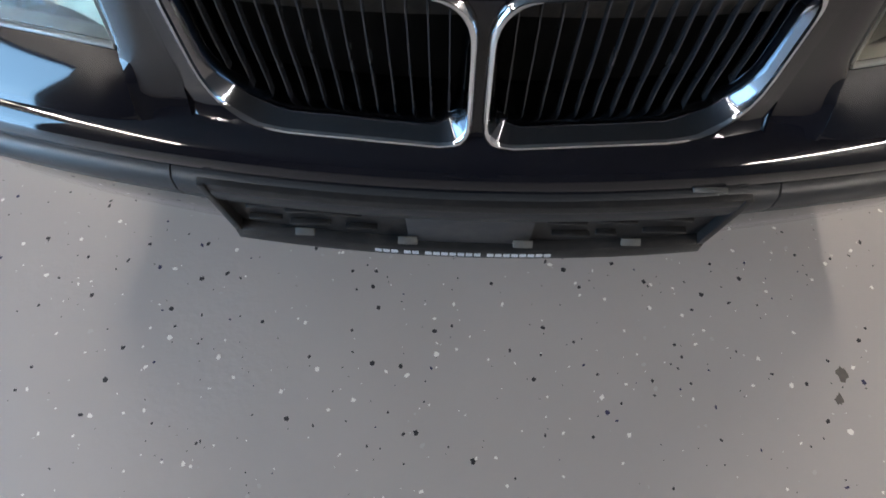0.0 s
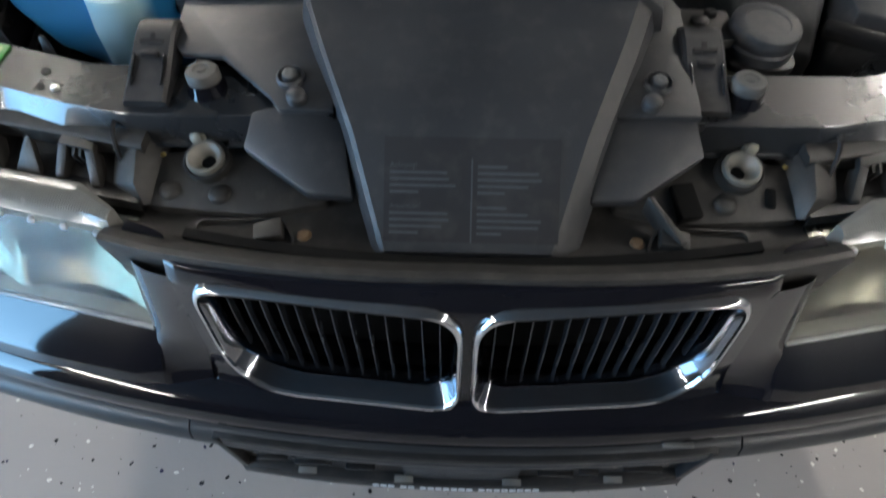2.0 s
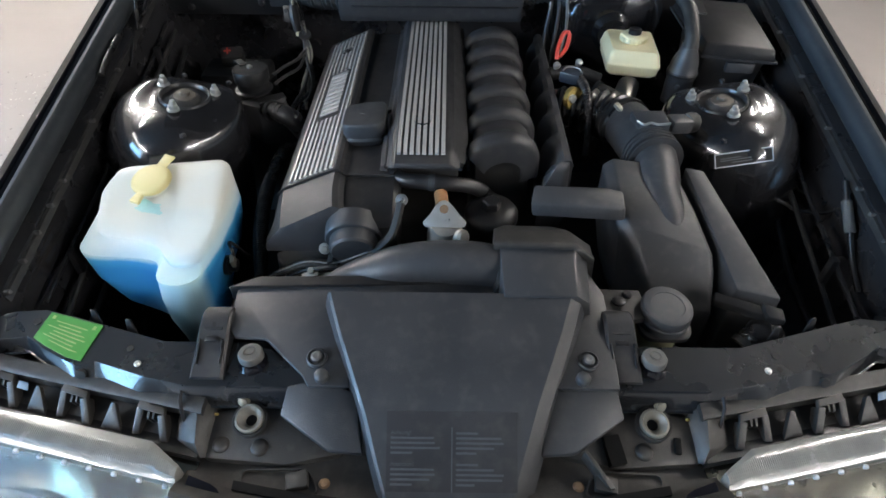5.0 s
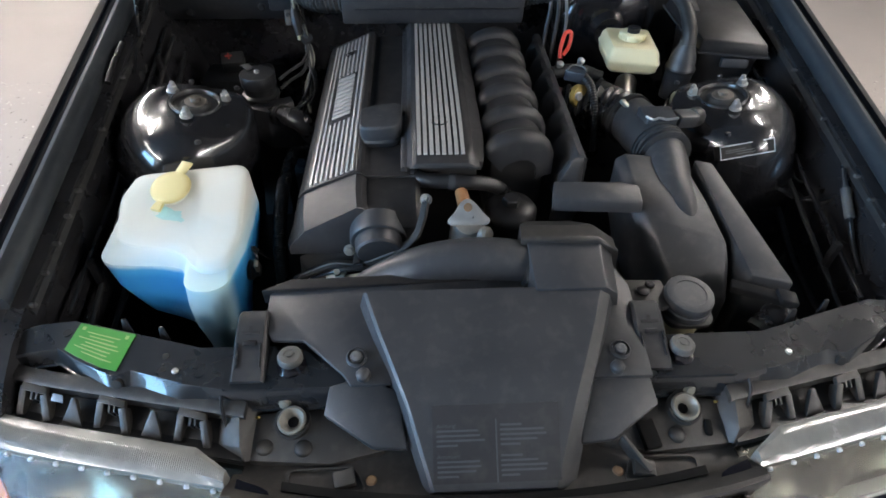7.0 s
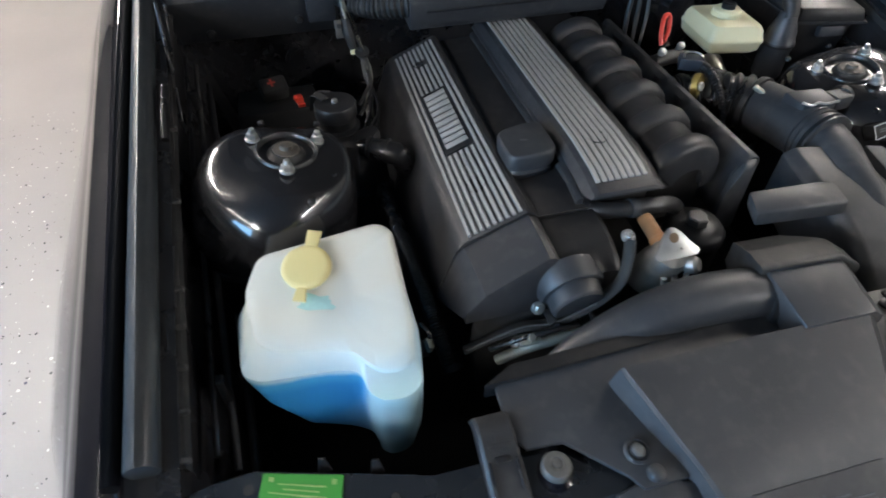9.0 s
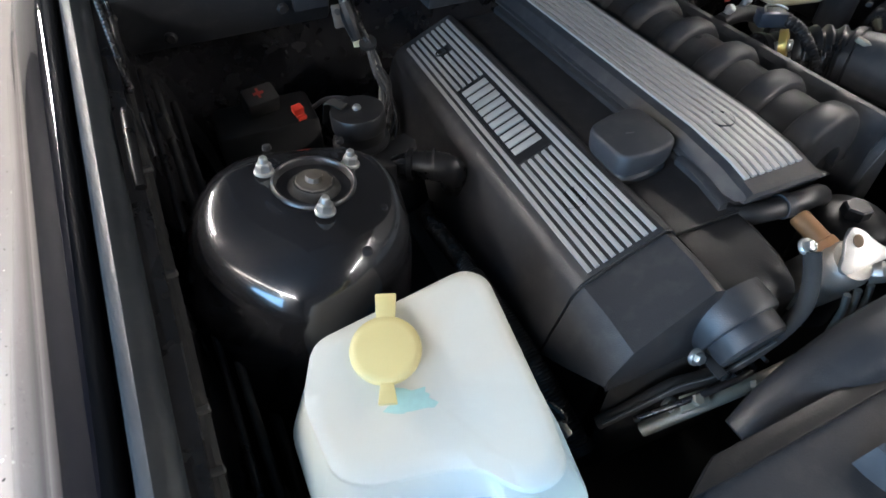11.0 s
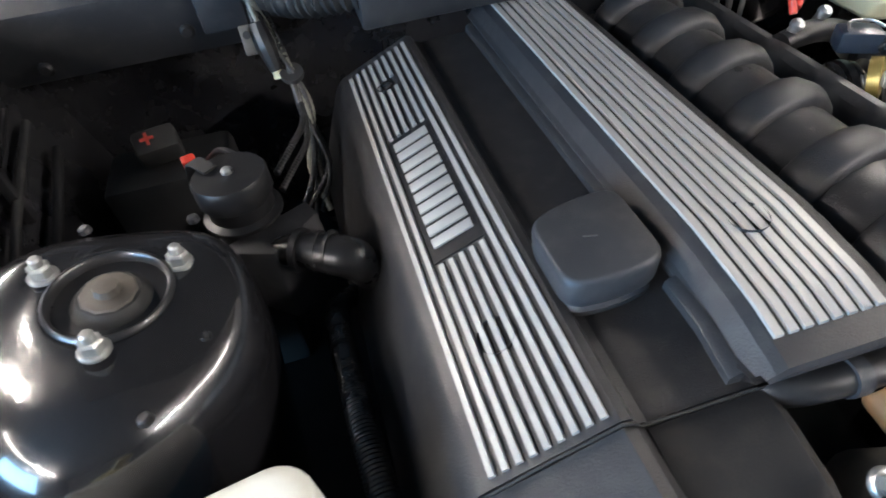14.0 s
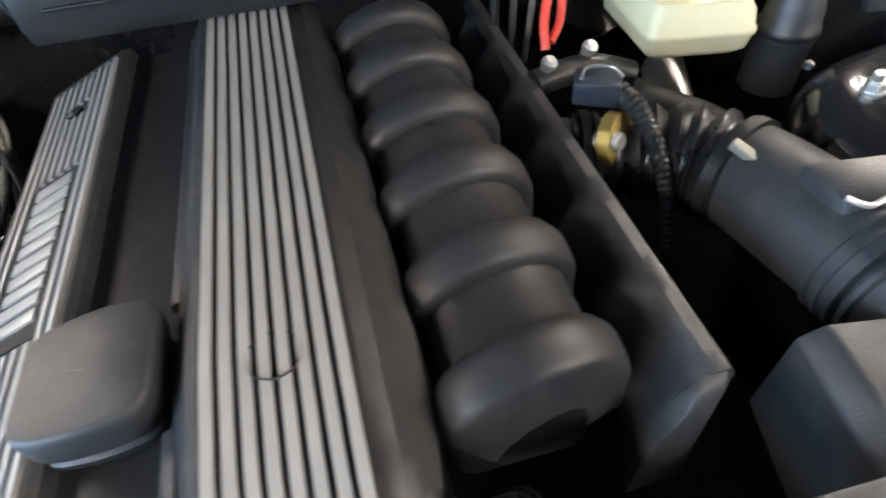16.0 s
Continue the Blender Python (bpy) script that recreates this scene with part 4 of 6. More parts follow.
def radiator_cover():
    t = thing("radiator_cover", (0, 0.5, 0.6), "matt dark grey plastic air duct cover over the radiator", "cover")
    # base plate with its wings
    zb = lambda y: 0.672 + 0.19 * (y - 0.46)
    left = [(-0.118, 0.445), (-0.165, 0.445), (-0.174, 0.458), (-0.225, 0.503), (-0.262, 0.505), (-0.274, 0.52), (-0.274, 0.57), (-0.255, 0.578), (0.07, 0.585), (0.07, 0.555), (-0.13, 0.545)]
    right = [(0.14, 0.60), (0.178, 0.60), (0.192, 0.57), (0.192, 0.445), (0.118, 0.445)]
    b = slab([(x, y, zb(y)) for x, y in left], (0, 0, -0.006), bev=0.0018)
    part("base_plate", b, COVER, t)
    part("base_plate", slab([(x, y, zb(y)) for x, y in right], (0, 0, -0.006), bev=0.0018), COVER, t)
    part("back_flange", slab([(-0.285, 0.572, 0.697), (-0.25, 0.59, 0.698), (0.07, 0.6, 0.698), (0.07, 0.585, 0.698), (-0.25, 0.572, 0.698)], (0, 0, -0.025), bev=0.0015), DARK, t)
    # raised duct: cross sections from front to back
    rows = []
    for y, z, w, h in ((0.343, 0.608, 0.0745, 0.012), (0.38, 0.6395, 0.088, 0.026), (0.416, 0.669, 0.101, 0.038), (0.45, 0.686, 0.1155, 0.036), (0.5, 0.705, 0.136, 0.032), (0.545, 0.7185, 0.152, 0.028)):
        x2 = w + 0.006
        rows.append([Vector((-w - 0.006, y + 0.002, z - h)), Vector((-w, y, z - 0.003)), Vector((-w + 0.004, y, z)), Vector((0, y, z + 0.001)), Vector((x2 - 0.014, y, z)), Vector((x2, y, z - 0.01)), Vector((x2 + 0.008, y + 0.002, z - h))])
    part("duct", loft(rows), COVER, t, angle=24)
    side = loft([[Vector(p) for p in ((0.062, 0.54, 0.721), (0.15, 0.54, 0.7205), (0.167, 0.54, 0.708), (0.172, 0.54, 0.68), (0.058, 0.54, 0.68))],
                 [Vector(p) for p in ((0.06, 0.625, 0.7365), (0.156, 0.622, 0.7365), (0.174, 0.62, 0.72), (0.178, 0.62, 0.68), (0.058, 0.625, 0.68))]], bev=0.002)
    part("duct_arm", side, COVER, t, angle=24)
    collar = loft([[Vector(p) for p in ((0.052 + k, y, 0.737 + dz), (0.152 - k, y - 0.004, 0.739 + dz), (0.18 - k, y - 0.012, 0.722 + dz), (0.185 - k, y - 0.006, 0.68), (0.052 + k, y, 0.68))] for y, dz, k in ((0.611, -0.002, 0), (0.613, 0.002, 0), (0.617, 0.003, 0), (0.621, 0.0015, 0.001), (0.638, 0.0025, 0.001), (0.646, -0.002, 0.003), (0.662, -0.012, 0.012), (0.68, -0.025, 0.02))])
    part("rubber_collar", collar, RUBBER, t, "black rubber collar", 50)
    # pale side wings below the duct
    for s in (-1, 1):
        w = slab([(0.1, 0.385, 0.626), (0.14, 0.388, 0.626), (0.196, 0.42, 0.648), (0.19, 0.448, 0.664), (0.15, 0.455, 0.67), (0.11, 0.44, 0.662)], (0, 0.004, -0.012), bev=0.003)
        part("side_wing", w, COVER, t, flip=s)
        part("rivet", lathe([(0.0125, -0.002), (0.0125, 0.003), (0.0105, 0.005), (0.0095, 0.002), (0.0075, 0.0025), (0.0065, 0.006), (0.003, 0.0075), (0.0, 0.0065)], pose(0.159, 0.478, zb(0.478), 11), 18), COVER, t, flip=s)
        part("rivet_head", lathe([(0.0065, 0.003), (0.0062, 0.0072), (0.0035, 0.0085), (0.0, 0.0078)], pose(0.159, 0.478, zb(0.478), 11), 14), rivet_mat, t, "worn grey rivet", flip=s)
        part("peg", lathe([(0.0085, -0.002), (0.0085, 0.006), (0.007, 0.009), (0.0, 0.0095)], pose(0.15, 0.455, zb(0.455), 11), 16), COVER, t, flip=s, angle=60)
    # recessed caution panel in four small blocks of worn print
    o, u = Vector((-0.0715, 0.4145, 0.6688)), Vector((1, 0, 0))
    v = Vector((0, -0.0655, -0.0545))
    n = u.cross(v.normalized()) * -1
    lab = part("caution_panel", slab([o + n * 0.0006, o + u * 0.143 + n * 0.0006, o + u * 0.143 + v + n * 0.0006, o + v + n * 0.0006], n * -0.001), PLASTIC, t, "darker panel of faded caution text")
    part("divider", slab([o + u * 0.0708 + v * 0.2 + n * .0012, o + u * 0.0722 + v * 0.2 + n * .0012, o + u * 0.0722 + v + n * .0012, o + u * 0.0708 + v + n * .0012], n * -0.0005), DIMPRINT, lab)
    for words, f in (("Achtung!", 0.29), ("Attention!", 0.68)):
        text = bpy.data.curves.new("heading", "FONT")
        text.body, text.size = words, 0.0062 * S
        tmp = new("heading", text)
        me = bpy.data.meshes.new_from_object(tmp.evaluated_get(bpy.context.evaluated_depsgraph_get()))
        bpy.data.objects.remove(tmp)
        me.materials.append(DIMPRINT)
        turn = Matrix((u, -v.normalized(), n)).transposed().to_4x4()
        piece("heading", me, lab, Matrix.Translation(o + u * 0.0045 + v * f + n * 0.0013) @ turn)
    rng = random.Random(11)
    for col in (0, 1):
        for f0, k in ((0.26, 5), (0.65, 5)):
            for i in range(1 - col, k):
                f = f0 + 0.062 * i
                w = 0.024 if i == 0 else rng.uniform(0.04, 0.055) * (0.5 if i == k - 1 else 1)
                p = o + u * (0.0045 + 0.0715 * col) + v * f + n * 0.0012
                part("print_bar", slab([p, p + u * w, p + u * w + v * 0.026, p + v * 0.026], n * -0.0005), DIMPRINT, lab)


radiator_cover()
# ---- the engine bay's shell ----
fw = box((0, 1.40, 0.58), (1.3, 0.04, 0.7))
solo("firewall", fw, BAY, "black painted steel firewall at the back of the engine bay", "firewall", kind="structure")
solo("bay_floor", box((0, 0.9, 0.30), (1.2, 1.05, 0.02)), BLACK, "near-black undertray far below the engine", "undertray", kind="structure")
solo("radiator", box((0, 0.50, 0.46), (0.62, 0.05, 0.36), bev=0.01), BLACK, "dark radiator core standing behind the grille", "radiator", at=(0, 0.5, 0.28))
cowl = loft([[Vector((x, y, z)) for y, z in ((1.40, 0.93), (1.52, 0.955), (1.6, 1.0), (1.62, 0.9), (1.40, 0.88))] for x in (-0.62, 0, 0.62)], bev=0.004)
solo("cowl_panel", cowl, DARK, "matt black plastic cowl panel below the windscreen", "panel", at=(0, 1.5, 0.9), kind="structure")
pan = slab([(-0.62, 1.30, 0.835), (-0.33, 1.30, 0.835), (-0.33, 1.385, 0.87), (-0.62, 1.385, 0.87)], (0, 0.03, -0.085), bev=0.008)
box((-0.36, 1.305, 0.81), (0.05, 0.012, 0.06), bev=0.004, bm=pan)
filt = thing("filter_housing", (-0.47, 1.35, 0.72), "dusty dark grey plastic housing on the firewall", "housing")
part("body", pan, COVER, filt)
for x, z in ((-0.4, 0.79), (-0.55, 0.78)):
    part("screw", lathe([(0.008, 0), (0.008, 0.003), (0.005, 0.006), (0, 0.006)], pose(x, 1.299, z, 90), 12), DARK, filt)


def strut_tower(s):
    t = thing("strut_tower", (s * 0.449, 0.94, 0.4), "glossy black strut tower dome with three zinc nuts", "strut tower", "strut towers")
    tilt = Matrix.Translation((0.449, 0.945, 0.761)) @ Euler((radians(2), radians(-9), 0)).to_matrix().to_4x4()
    rings = []
    for r, h, push in ((0.038, -0.004, 0), (0.040, 0.001, 0), (0.044, 0.0015, 0), (0.05, -0.001, 0), (0.058, -0.0015, 0.001), (0.068, -0.003, 0.002), (0.078, -0.006, 0.004), (0.088, -0.012, 0.007), (0.097, -0.02, 0.010), (0.106, -0.036, 0.014), (0.113, -0.06, 0.018), (0.119, -0.1, 0.022), (0.124, -0.16, 0.026), (0.13, -0.36, 0.028)):
        ring = []
        for j in range(72):
            a = 2 * math.pi * j / 72
            # three pressed lobes carry the studs, with soft valleys between them
            lobe = math.cos(3 * (a - radians(31)))
            w = max(0, 1 - ((r - 0.082) / 0.036) ** 2)
            dent = 1 + (0.02 * lobe + 0.008 * math.sin(5 * a + 2)) * min(1, max(0, (r - 0.06) / 0.03))
            rx, ry = r * dent, r * dent * (1.0 if math.sin(a) > 0 else 1.05)
            ring.append(tilt @ Vector((rx * math.cos(a) + push * 0.85, ry * math.sin(a) - push * 0.5, h + 0.0055 * lobe * w)))
        rings.append(ring)
    part("dome", loft(rings, cap=False), DOME, t, "glossy black painted dome", 60, flip=s)
    part("mount", lathe([(0.039, -0.014), (0.037, -0.007), (0.028, -0.005), (0.024, -0.003), (0.02, 0.003), (0.0, 0.005)], tilt, 28), RUBBER, t, "dusty rubber strut mount", 50, flip=s)
    part("rim", lathe([(0.0365, -0.01), (0.0365, 0.003), (0.0385, 0.0045), (0.041, 0.003), (0.041, -0.004)], tilt, 40), BAY, t, "", 60, flip=s)
    part("centre_nut", lathe([(0.019, -0.002), (0.0195, 0.002), (0.0175, 0.0045), (0.009, 0.0055), (0.008, 0.011), (0.0, 0.012)], tilt, 10), hub_mat, t, "dull brown centre nut", flip=s)
    nut = nut_mesh()
    for x, y, z in ((0.407, 0.967, 0.763), (0.4905, 0.969, 0.779), (0.45, 0.896, 0.772)):
        piece("nut", nut, t, Matrix.Translation((s * x, y, z - 0.008)) @ Euler((0, radians(-9 * s), 0)).to_matrix().to_4x4(), "zinc plated nut on a stud")
    for a, r in ((70, 0.09), (120, 0.095), (215, 0.07), (255, 0.096)):
        p = tilt @ Vector((r * math.cos(radians(a)), r * math.sin(radians(a)), -0.009))
        part("plug", lathe([(0.005, -0.004), (0.0045, 0.0), (0.003, 0.0012), (0, 0.0012)], Matrix.Translation(p), 10), BAY, t, flip=s)
    return t


NUT = []
hub_mat = pbr("old_steel", (0.11, 0.095, 0.08), 0.6, metal=0.3, var=0.4, scale=70, dust=0.3)


def nut_mesh():
    if not NUT:
        b = lathe([(0.0098, 0.0), (0.0098, 0.002), (0.0085, 0.003)], Matrix(), 16)
        lathe([(0.0072, 0.002), (0.0076, 0.0035), (0.0076, 0.0095), (0.006, 0.011)], Matrix(), 6, bm=b)
        lathe([(0.0042, 0.009), (0.0042, 0.016), (0.003, 0.0175), (0.0, 0.0175)], Matrix(), 10, bm=b)
        NUT.append(mesh_of("nut", b, ZINC))
    return NUT[0]


strut_tower(-1)
tower = strut_tower(1)


def tower_label():
    t = thing("tower_label", (0.452, 0.84, 0.72), "black label with a thin white border on the strut tower", "label")
    a, b = Vector((0.408, 0.838, 0.727)), Vector((0.497, 0.8445, 0.7395))
    d = Vector((0.003, -0.012, -0.018))
    n = (b - a).cross(d).normalized() * -1
    up = n * 0.0085
    part("base", slab([a + up, b + up, b + d + up, a + d + up], n * -0.02), BLACK, t)
    e = 0.0012
    for p, q, w in ((a, b, d.normalized() * e), (a + d, b + d, d.normalized() * -e), (a, a + d, (b - a).normalized() * e), (b, b + d, (b - a).normalized() * -e)):
        k = n * 0.0092
        part("border", slab([p + k, q + k, q + w + k, p + w + k], n * -0.0005), PRINT, t)
    for f, x0, x1 in ((0.35, 0.1, 0.45), (0.5, 0.1, 0.8), (0.68, 0.3, 0.85)):
        p, q, k = a.lerp(b, x0) + d * f, a.lerp(b, x1) + d * f, n * 0.0092
        part("print_bar", slab([p + k, q + k, q + d * 0.07 + k, p + d * 0.07 + k], n * -0.0005), DIMPRINT, t)


tower_label()


# ---- the washer tank ----
def washer_reservoir():
    t = thing("washer_reservoir", (-0.44, 0.7, 0.5), "milky white washer tank half full of blue fluid", "reservoir")
    top = lambda y: min(0.7315, 0.7225 + 0.45 * (y - 0.755)) if y > 0.7 else 0.6977 + 0.14 * (y - 0.7)

    def ring(pts, z, k=0.0, r=0.012):
        """An outline at a height, drawn in towards the tank's middle by k."""
        o = outline(pts, r, 3)
        c = Vector((-0.43, 0.735))
        o = [c + (Vector(p) - c) * (1 - k) for p in o]
        return [Vector((p[0], p[1], z(p[1]) if callable(z) else z)) for p in o]

    # the outline runs from the front-left corner round the back to the leg at the front right
    leg = [(-0.393, 0.652), (-0.397, 0.68), (-0.392, 0.70), (-0.358, 0.70), (-0.349, 0.69), (-0.345, 0.64), (-0.352, 0.608), (-0.366, 0.597), (-0.385, 0.597), (-0.395, 0.605), (-0.397, 0.62), (-0.396, 0.63), (-0.394, 0.64)]
    base = [(-0.455, 0.665), (-0.47, 0.73), (-0.46, 0.77), (-0.37, 0.785), (-0.356, 0.77), (-0.343, 0.655), (-0.349, 0.602), (-0.363, 0.591), (-0.388, 0.592), (-0.399, 0.604), (-0.403, 0.617), (-0.42, 0.624), (-0.445, 0.635)]
    low = [(-0.492, 0.658), (-0.505, 0.735), (-0.49, 0.782), (-0.36, 0.798), (-0.346, 0.782), (-0.339, 0.655), (-0.346, 0.6), (-0.361, 0.588), (-0.391, 0.59), (-0.402, 0.604), (-0.404, 0.62), (-0.43, 0.625), (-0.47, 0.63)]
    wide = [(-0.516, 0.655), (-0.525, 0.74), (-0.505, 0.788), (-0.352, 0.806), (-0.337, 0.79), (-0.335, 0.66), (-0.343, 0.6), (-0.36, 0.588), (-0.39, 0.59), (-0.402, 0.604), (-0.404, 0.628), (-0.43, 0.633), (-0.5, 0.636)]
    mid = [(-0.53, 0.662), (-0.534, 0.745), (-0.51, 0.792), (-0.35, 0.81), (-0.334, 0.794), (-0.331, 0.67), (-0.341, 0.604), (-0.359, 0.591), (-0.386, 0.593), (-0.399, 0.606), (-0.404, 0.636), (-0.43, 0.643), (-0.512, 0.648)]
    high = [(-0.512, 0.688), (-0.518, 0.745), (-0.496, 0.786), (-0.352, 0.81), (-0.336, 0.795), (-0.335, 0.68), (-0.343, 0.632), (-0.36, 0.622), (-0.382, 0.624), (-0.395, 0.636), (-0.405, 0.65), (-0.43, 0.662), (-0.49, 0.672)]
    rim = [(-0.5, 0.70), (-0.504, 0.742), (-0.486, 0.776), (-0.358, 0.802), (-0.345, 0.788), (-0.344, 0.688), (-0.35, 0.65), (-0.362, 0.642), (-0.381, 0.645), (-0.393, 0.655), (-0.407, 0.668), (-0.43, 0.678), (-0.48, 0.686)]
    b = loft([ring(leg, 0.545, 0.01), ring(leg, 0.553), ring(base, 0.583), ring(low, 0.6), ring(wide, 0.64), ring(mid, 0.668), ring(mid, 0.676, 0.002), ring(high, lambda y: min(0.694 + 0.12 * (y - 0.69), top(y) - 0.008)),
              ring(high, lambda y: top(y) - 0.005, 0.008), ring(high, lambda y: top(y) - 0.002, 0.022), ring(rim, lambda y: top(y) - 0.0004), ring(rim, top, 0.08), ring(rim, top, 0.6)])
    part("body", b, TANK, t, "milky plastic body with blue fluid below", 60)
    m = pose(-0.4435, 0.757, 0.722, 14, -2, 0)
    part("neck", lathe([(0.026, -0.012), (0.026, 0.004)], m, 24), TANK, t)
    cap = part("cap", lathe([(0.0275, 0.002), (0.029, 0.004), (0.029, 0.007), (0.0275, 0.0092), (0.0225, 0.0098), (0.0, 0.0102)], m, 36), YELLOW, t, "pale yellow filler cap", 50)
    b = slab([(-0.0075, 0.02, 0.0092), (0.0075, 0.02, 0.0092), (0.009, 0.049, 0.0092), (-0.009, 0.049, 0.0092)], (0, 0, -0.0035), bev=0.0012)
    b.transform(m @ Euler((0, 0, radians(-20))).to_matrix().to_4x4())
    part("tab", b, YELLOW, cap)
    b = slab([(-0.005, -0.025, 0.0085), (0.005, -0.025, 0.0085), (0.0075, -0.044, 0.0085), (-0.0075, -0.044, 0.0085)], (0, 0, -0.006), bev=0.0012)
    b.transform(m @ Euler((0, 0, radians(-18))).to_matrix().to_4x4())
    part("hinge", b, YELLOW, cap)
    # fluid spilt on the sloping top beside the hinge
    b = bmesh.new()
    rng = random.Random(4)
    spill = [(0.004 + 0.026 * math.cos(a) * k, -0.04 + 0.013 * math.sin(a) * k) for a, k in ((2 * math.pi * q / 20, rng.uniform(0.5, 1.15)) for q in range(20))]
    b.faces.new([b.verts.new((-0.4435 + x, 0.757 + y, top(0.757 + y) + 0.0006)) for x, y in spill])
    part("residue", b, STAIN, t, "thin teal fluid residue")
    part("sensor", lathe([(0.015, -0.004), (0.015, 0.006), (0.010, 0.007), (0.010, 0.016), (0.0, 0.016)], pose(-0.336, 0.68, 0.628, 0, 90, 0), 16), DARK, t, "black level sensor plug")
    part("sensor_lead", tube([(-0.322, 0.68, 0.638), (-0.318, 0.675, 0.66), (-0.325, 0.69, 0.665), (-0.312, 0.71, 0.62)], 0.0025, 6), GLOSSRUB, t)
    part("sensor_clip", box((-0.32, 0.672, 0.645), (0.006, 0.014, 0.018), (20, 0, 10), bev=0.001), BOLT, t, "bare metal clip")


washer_reservoir()


# ---- the engine ----
def engine_block():
    t = thing("engine", (0, 1.0, 0.35), "black straight-six engine with silver-striped plastic covers", "engine")
    # block below the covers
    part("block", box((-0.12, 1.0, 0.5), (0.26, 0.56, 0.3), (0, 8, 0), bev=0.01), BLACK, t)
    ys = [0.763, 0.80, 0.9, 1.0, 1.1, 1.2, 1.24, 1.26]

    lift = lambda y: 0.004 + 0.0115 * (y - 0.763)

    # left cover, tilted with the cylinder head and rising to the back: side, stripe bed and valley
    def sect(y, d=0.0):
        return [Vector((x, y, z + d + lift(y))) for x, z in ((-0.30, 0.585), (-0.282, 0.64), (-0.262, 0.695), (-0.2545, 0.7055), (-0.25, 0.7085), (-0.172, 0.742), (-0.166, 0.741), (-0.162, 0.734), (-0.155, 0.731), (-0.085, 0.733), (-0.085, 0.60))]

    part("valve_cover", loft([sect(y) for y in ys]), PLASTIC, t, "matt black plastic valve cover", 24)
    # front cover: a sloping cap over the stripe bed's end, cut off in a sharp edge above the dark chain case
    front = loft([[Vector((x, 0.7605, z + 0.004)) for x, z in ((-0.29, 0.62), (-0.282, 0.638), (-0.262, 0.693), (-0.253, 0.704), (-0.172, 0.739), (-0.164, 0.736), (-0.158, 0.73), (-0.12, 0.64))],
                  [Vector((x, 0.725, z + 0.003)) for x, z in ((-0.284, 0.64), (-0.278, 0.65), (-0.258, 0.69), (-0.25, 0.701), (-0.171, 0.738), (-0.163, 0.735), (-0.157, 0.729), (-0.12, 0.65))],
                  [Vector((x, y, z + 0.003)) for x, y, z in ((-0.272, 0.686, 0.658), (-0.27, 0.686, 0.666), (-0.2535, 0.688, 0.682), (-0.246, 0.689, 0.6905), (-0.168, 0.694, 0.7285), (-0.16, 0.694, 0.7265), (-0.155, 0.694, 0.722), (-0.12, 0.69, 0.66))],
                  [Vector((x, y, z)) for x, y, z in ((-0.271, 0.684, 0.655), (-0.269, 0.684, 0.662), (-0.2525, 0.685, 0.678), (-0.245, 0.686, 0.6865), (-0.168, 0.691, 0.724), (-0.16, 0.691, 0.722), (-0.155, 0.691, 0.718), (-0.12, 0.688, 0.65))]])
    part("front_cover", front, PLASTIC, t, "matt black front cover", 24)
    valley = loft([[Vector((x, y, z)) for x, z in ((-0.156, zt), (-0.15, zt), (-0.085, zt + 0.001), (-0.078, zt - 0.004), (-0.078, 0.62), (-0.156, 0.62))] for y, zt in ((0.7603, 0.7335), (0.74, 0.732), (0.71, 0.726), (0.688, 0.715), (0.68, 0.704))])
    part("valley_cover", valley, DARK, t, "dark sloping chain cover", 30)
    part("hole_seam", tube([(-0.262, 0.7608, 0.694), (-0.2545, 0.7608, 0.7095), (-0.172, 0.7608, 0.7465), (-0.16, 0.7608, 0.7375), (-0.085, 0.7608, 0.7375)], 0.0011, 5, 2), BLACK, t)
    # nine silver ribs; the middle five stop at the badge
    a, b = Vector((-0.247, 0, 0.7105)), Vector((-0.1745, 0, 0.7415))
    across = (b - a) / 9
    up = Vector((-across.z, 0, across.x)).normalized()
    wide = 0.56

    def rib(i, y0, y1):
        p = a + across * (i + (1 - wide) / 2)
        q = p + across * wide
        ring = lambda y: [e + Vector((0, y, lift(y))) for e in (p - up * 0.001, p + up * 0.0022 + across * 0.05, q + up * 0.0022 - across * 0.05, q - up * 0.001)]
        part("silver_rib", loft([ring(y0), ring(y1)]), STRIPE, t, "satin silver rib")

    for i in range(9):
        end = 1.243 + 0.0005 * i
        if i < 2 or i > 6:
            rib(i, 0.768, end)
        else:
            rib(i, 0.768, 0.9255)
            if i in (4, 5):
                rib(i, 1.098, 1.177)
                rib(i, 1.2, end)
            else:
                rib(i, 1.098, end)
    def on_bed(f, y, h):
        return a + across * f + up * h + Vector((0, y, lift(y)))

    part("badge_bed", slab([on_bed(f, y, 0.0006) for f, y in ((2, 0.93), (7, 0.93), (7, 1.094), (2, 1.094))], up * -0.002), DARK, t)
    # the maker's badge as plain silver bars
    for y0, n, w, gap in ((1.044, 3, 0.0115, 0.0045), (0.999, 3, 0.0105, 0.0045), (0.943, 4, 0.0098, 0.0042)):
        for k in range(n):
            y = y0 + k * (w + gap)
            part("badge_bar", slab([on_bed(f, y + d, 0.0024) for f, d in ((2.5, 0), (6.5, 0), (6.5, w), (2.5, w))], up * -0.003, bev=0.0006), STRIPE, t, "plain silver bar")
    # screw well and the moulded ring beside it
    r = 0.0085
    part("screw_well", lathe([(r, -0.006), (r, 0.0025), (r * 0.75, 0.0026), (r * 0.75, -0.002), (0, -0.002)], Matrix.Translation(on_bed(4.2, 1.187, 0)) @ Euler((0, radians(-23), 0)).to_matrix().to_4x4(), 16), BLACK, t, "dark screw well")
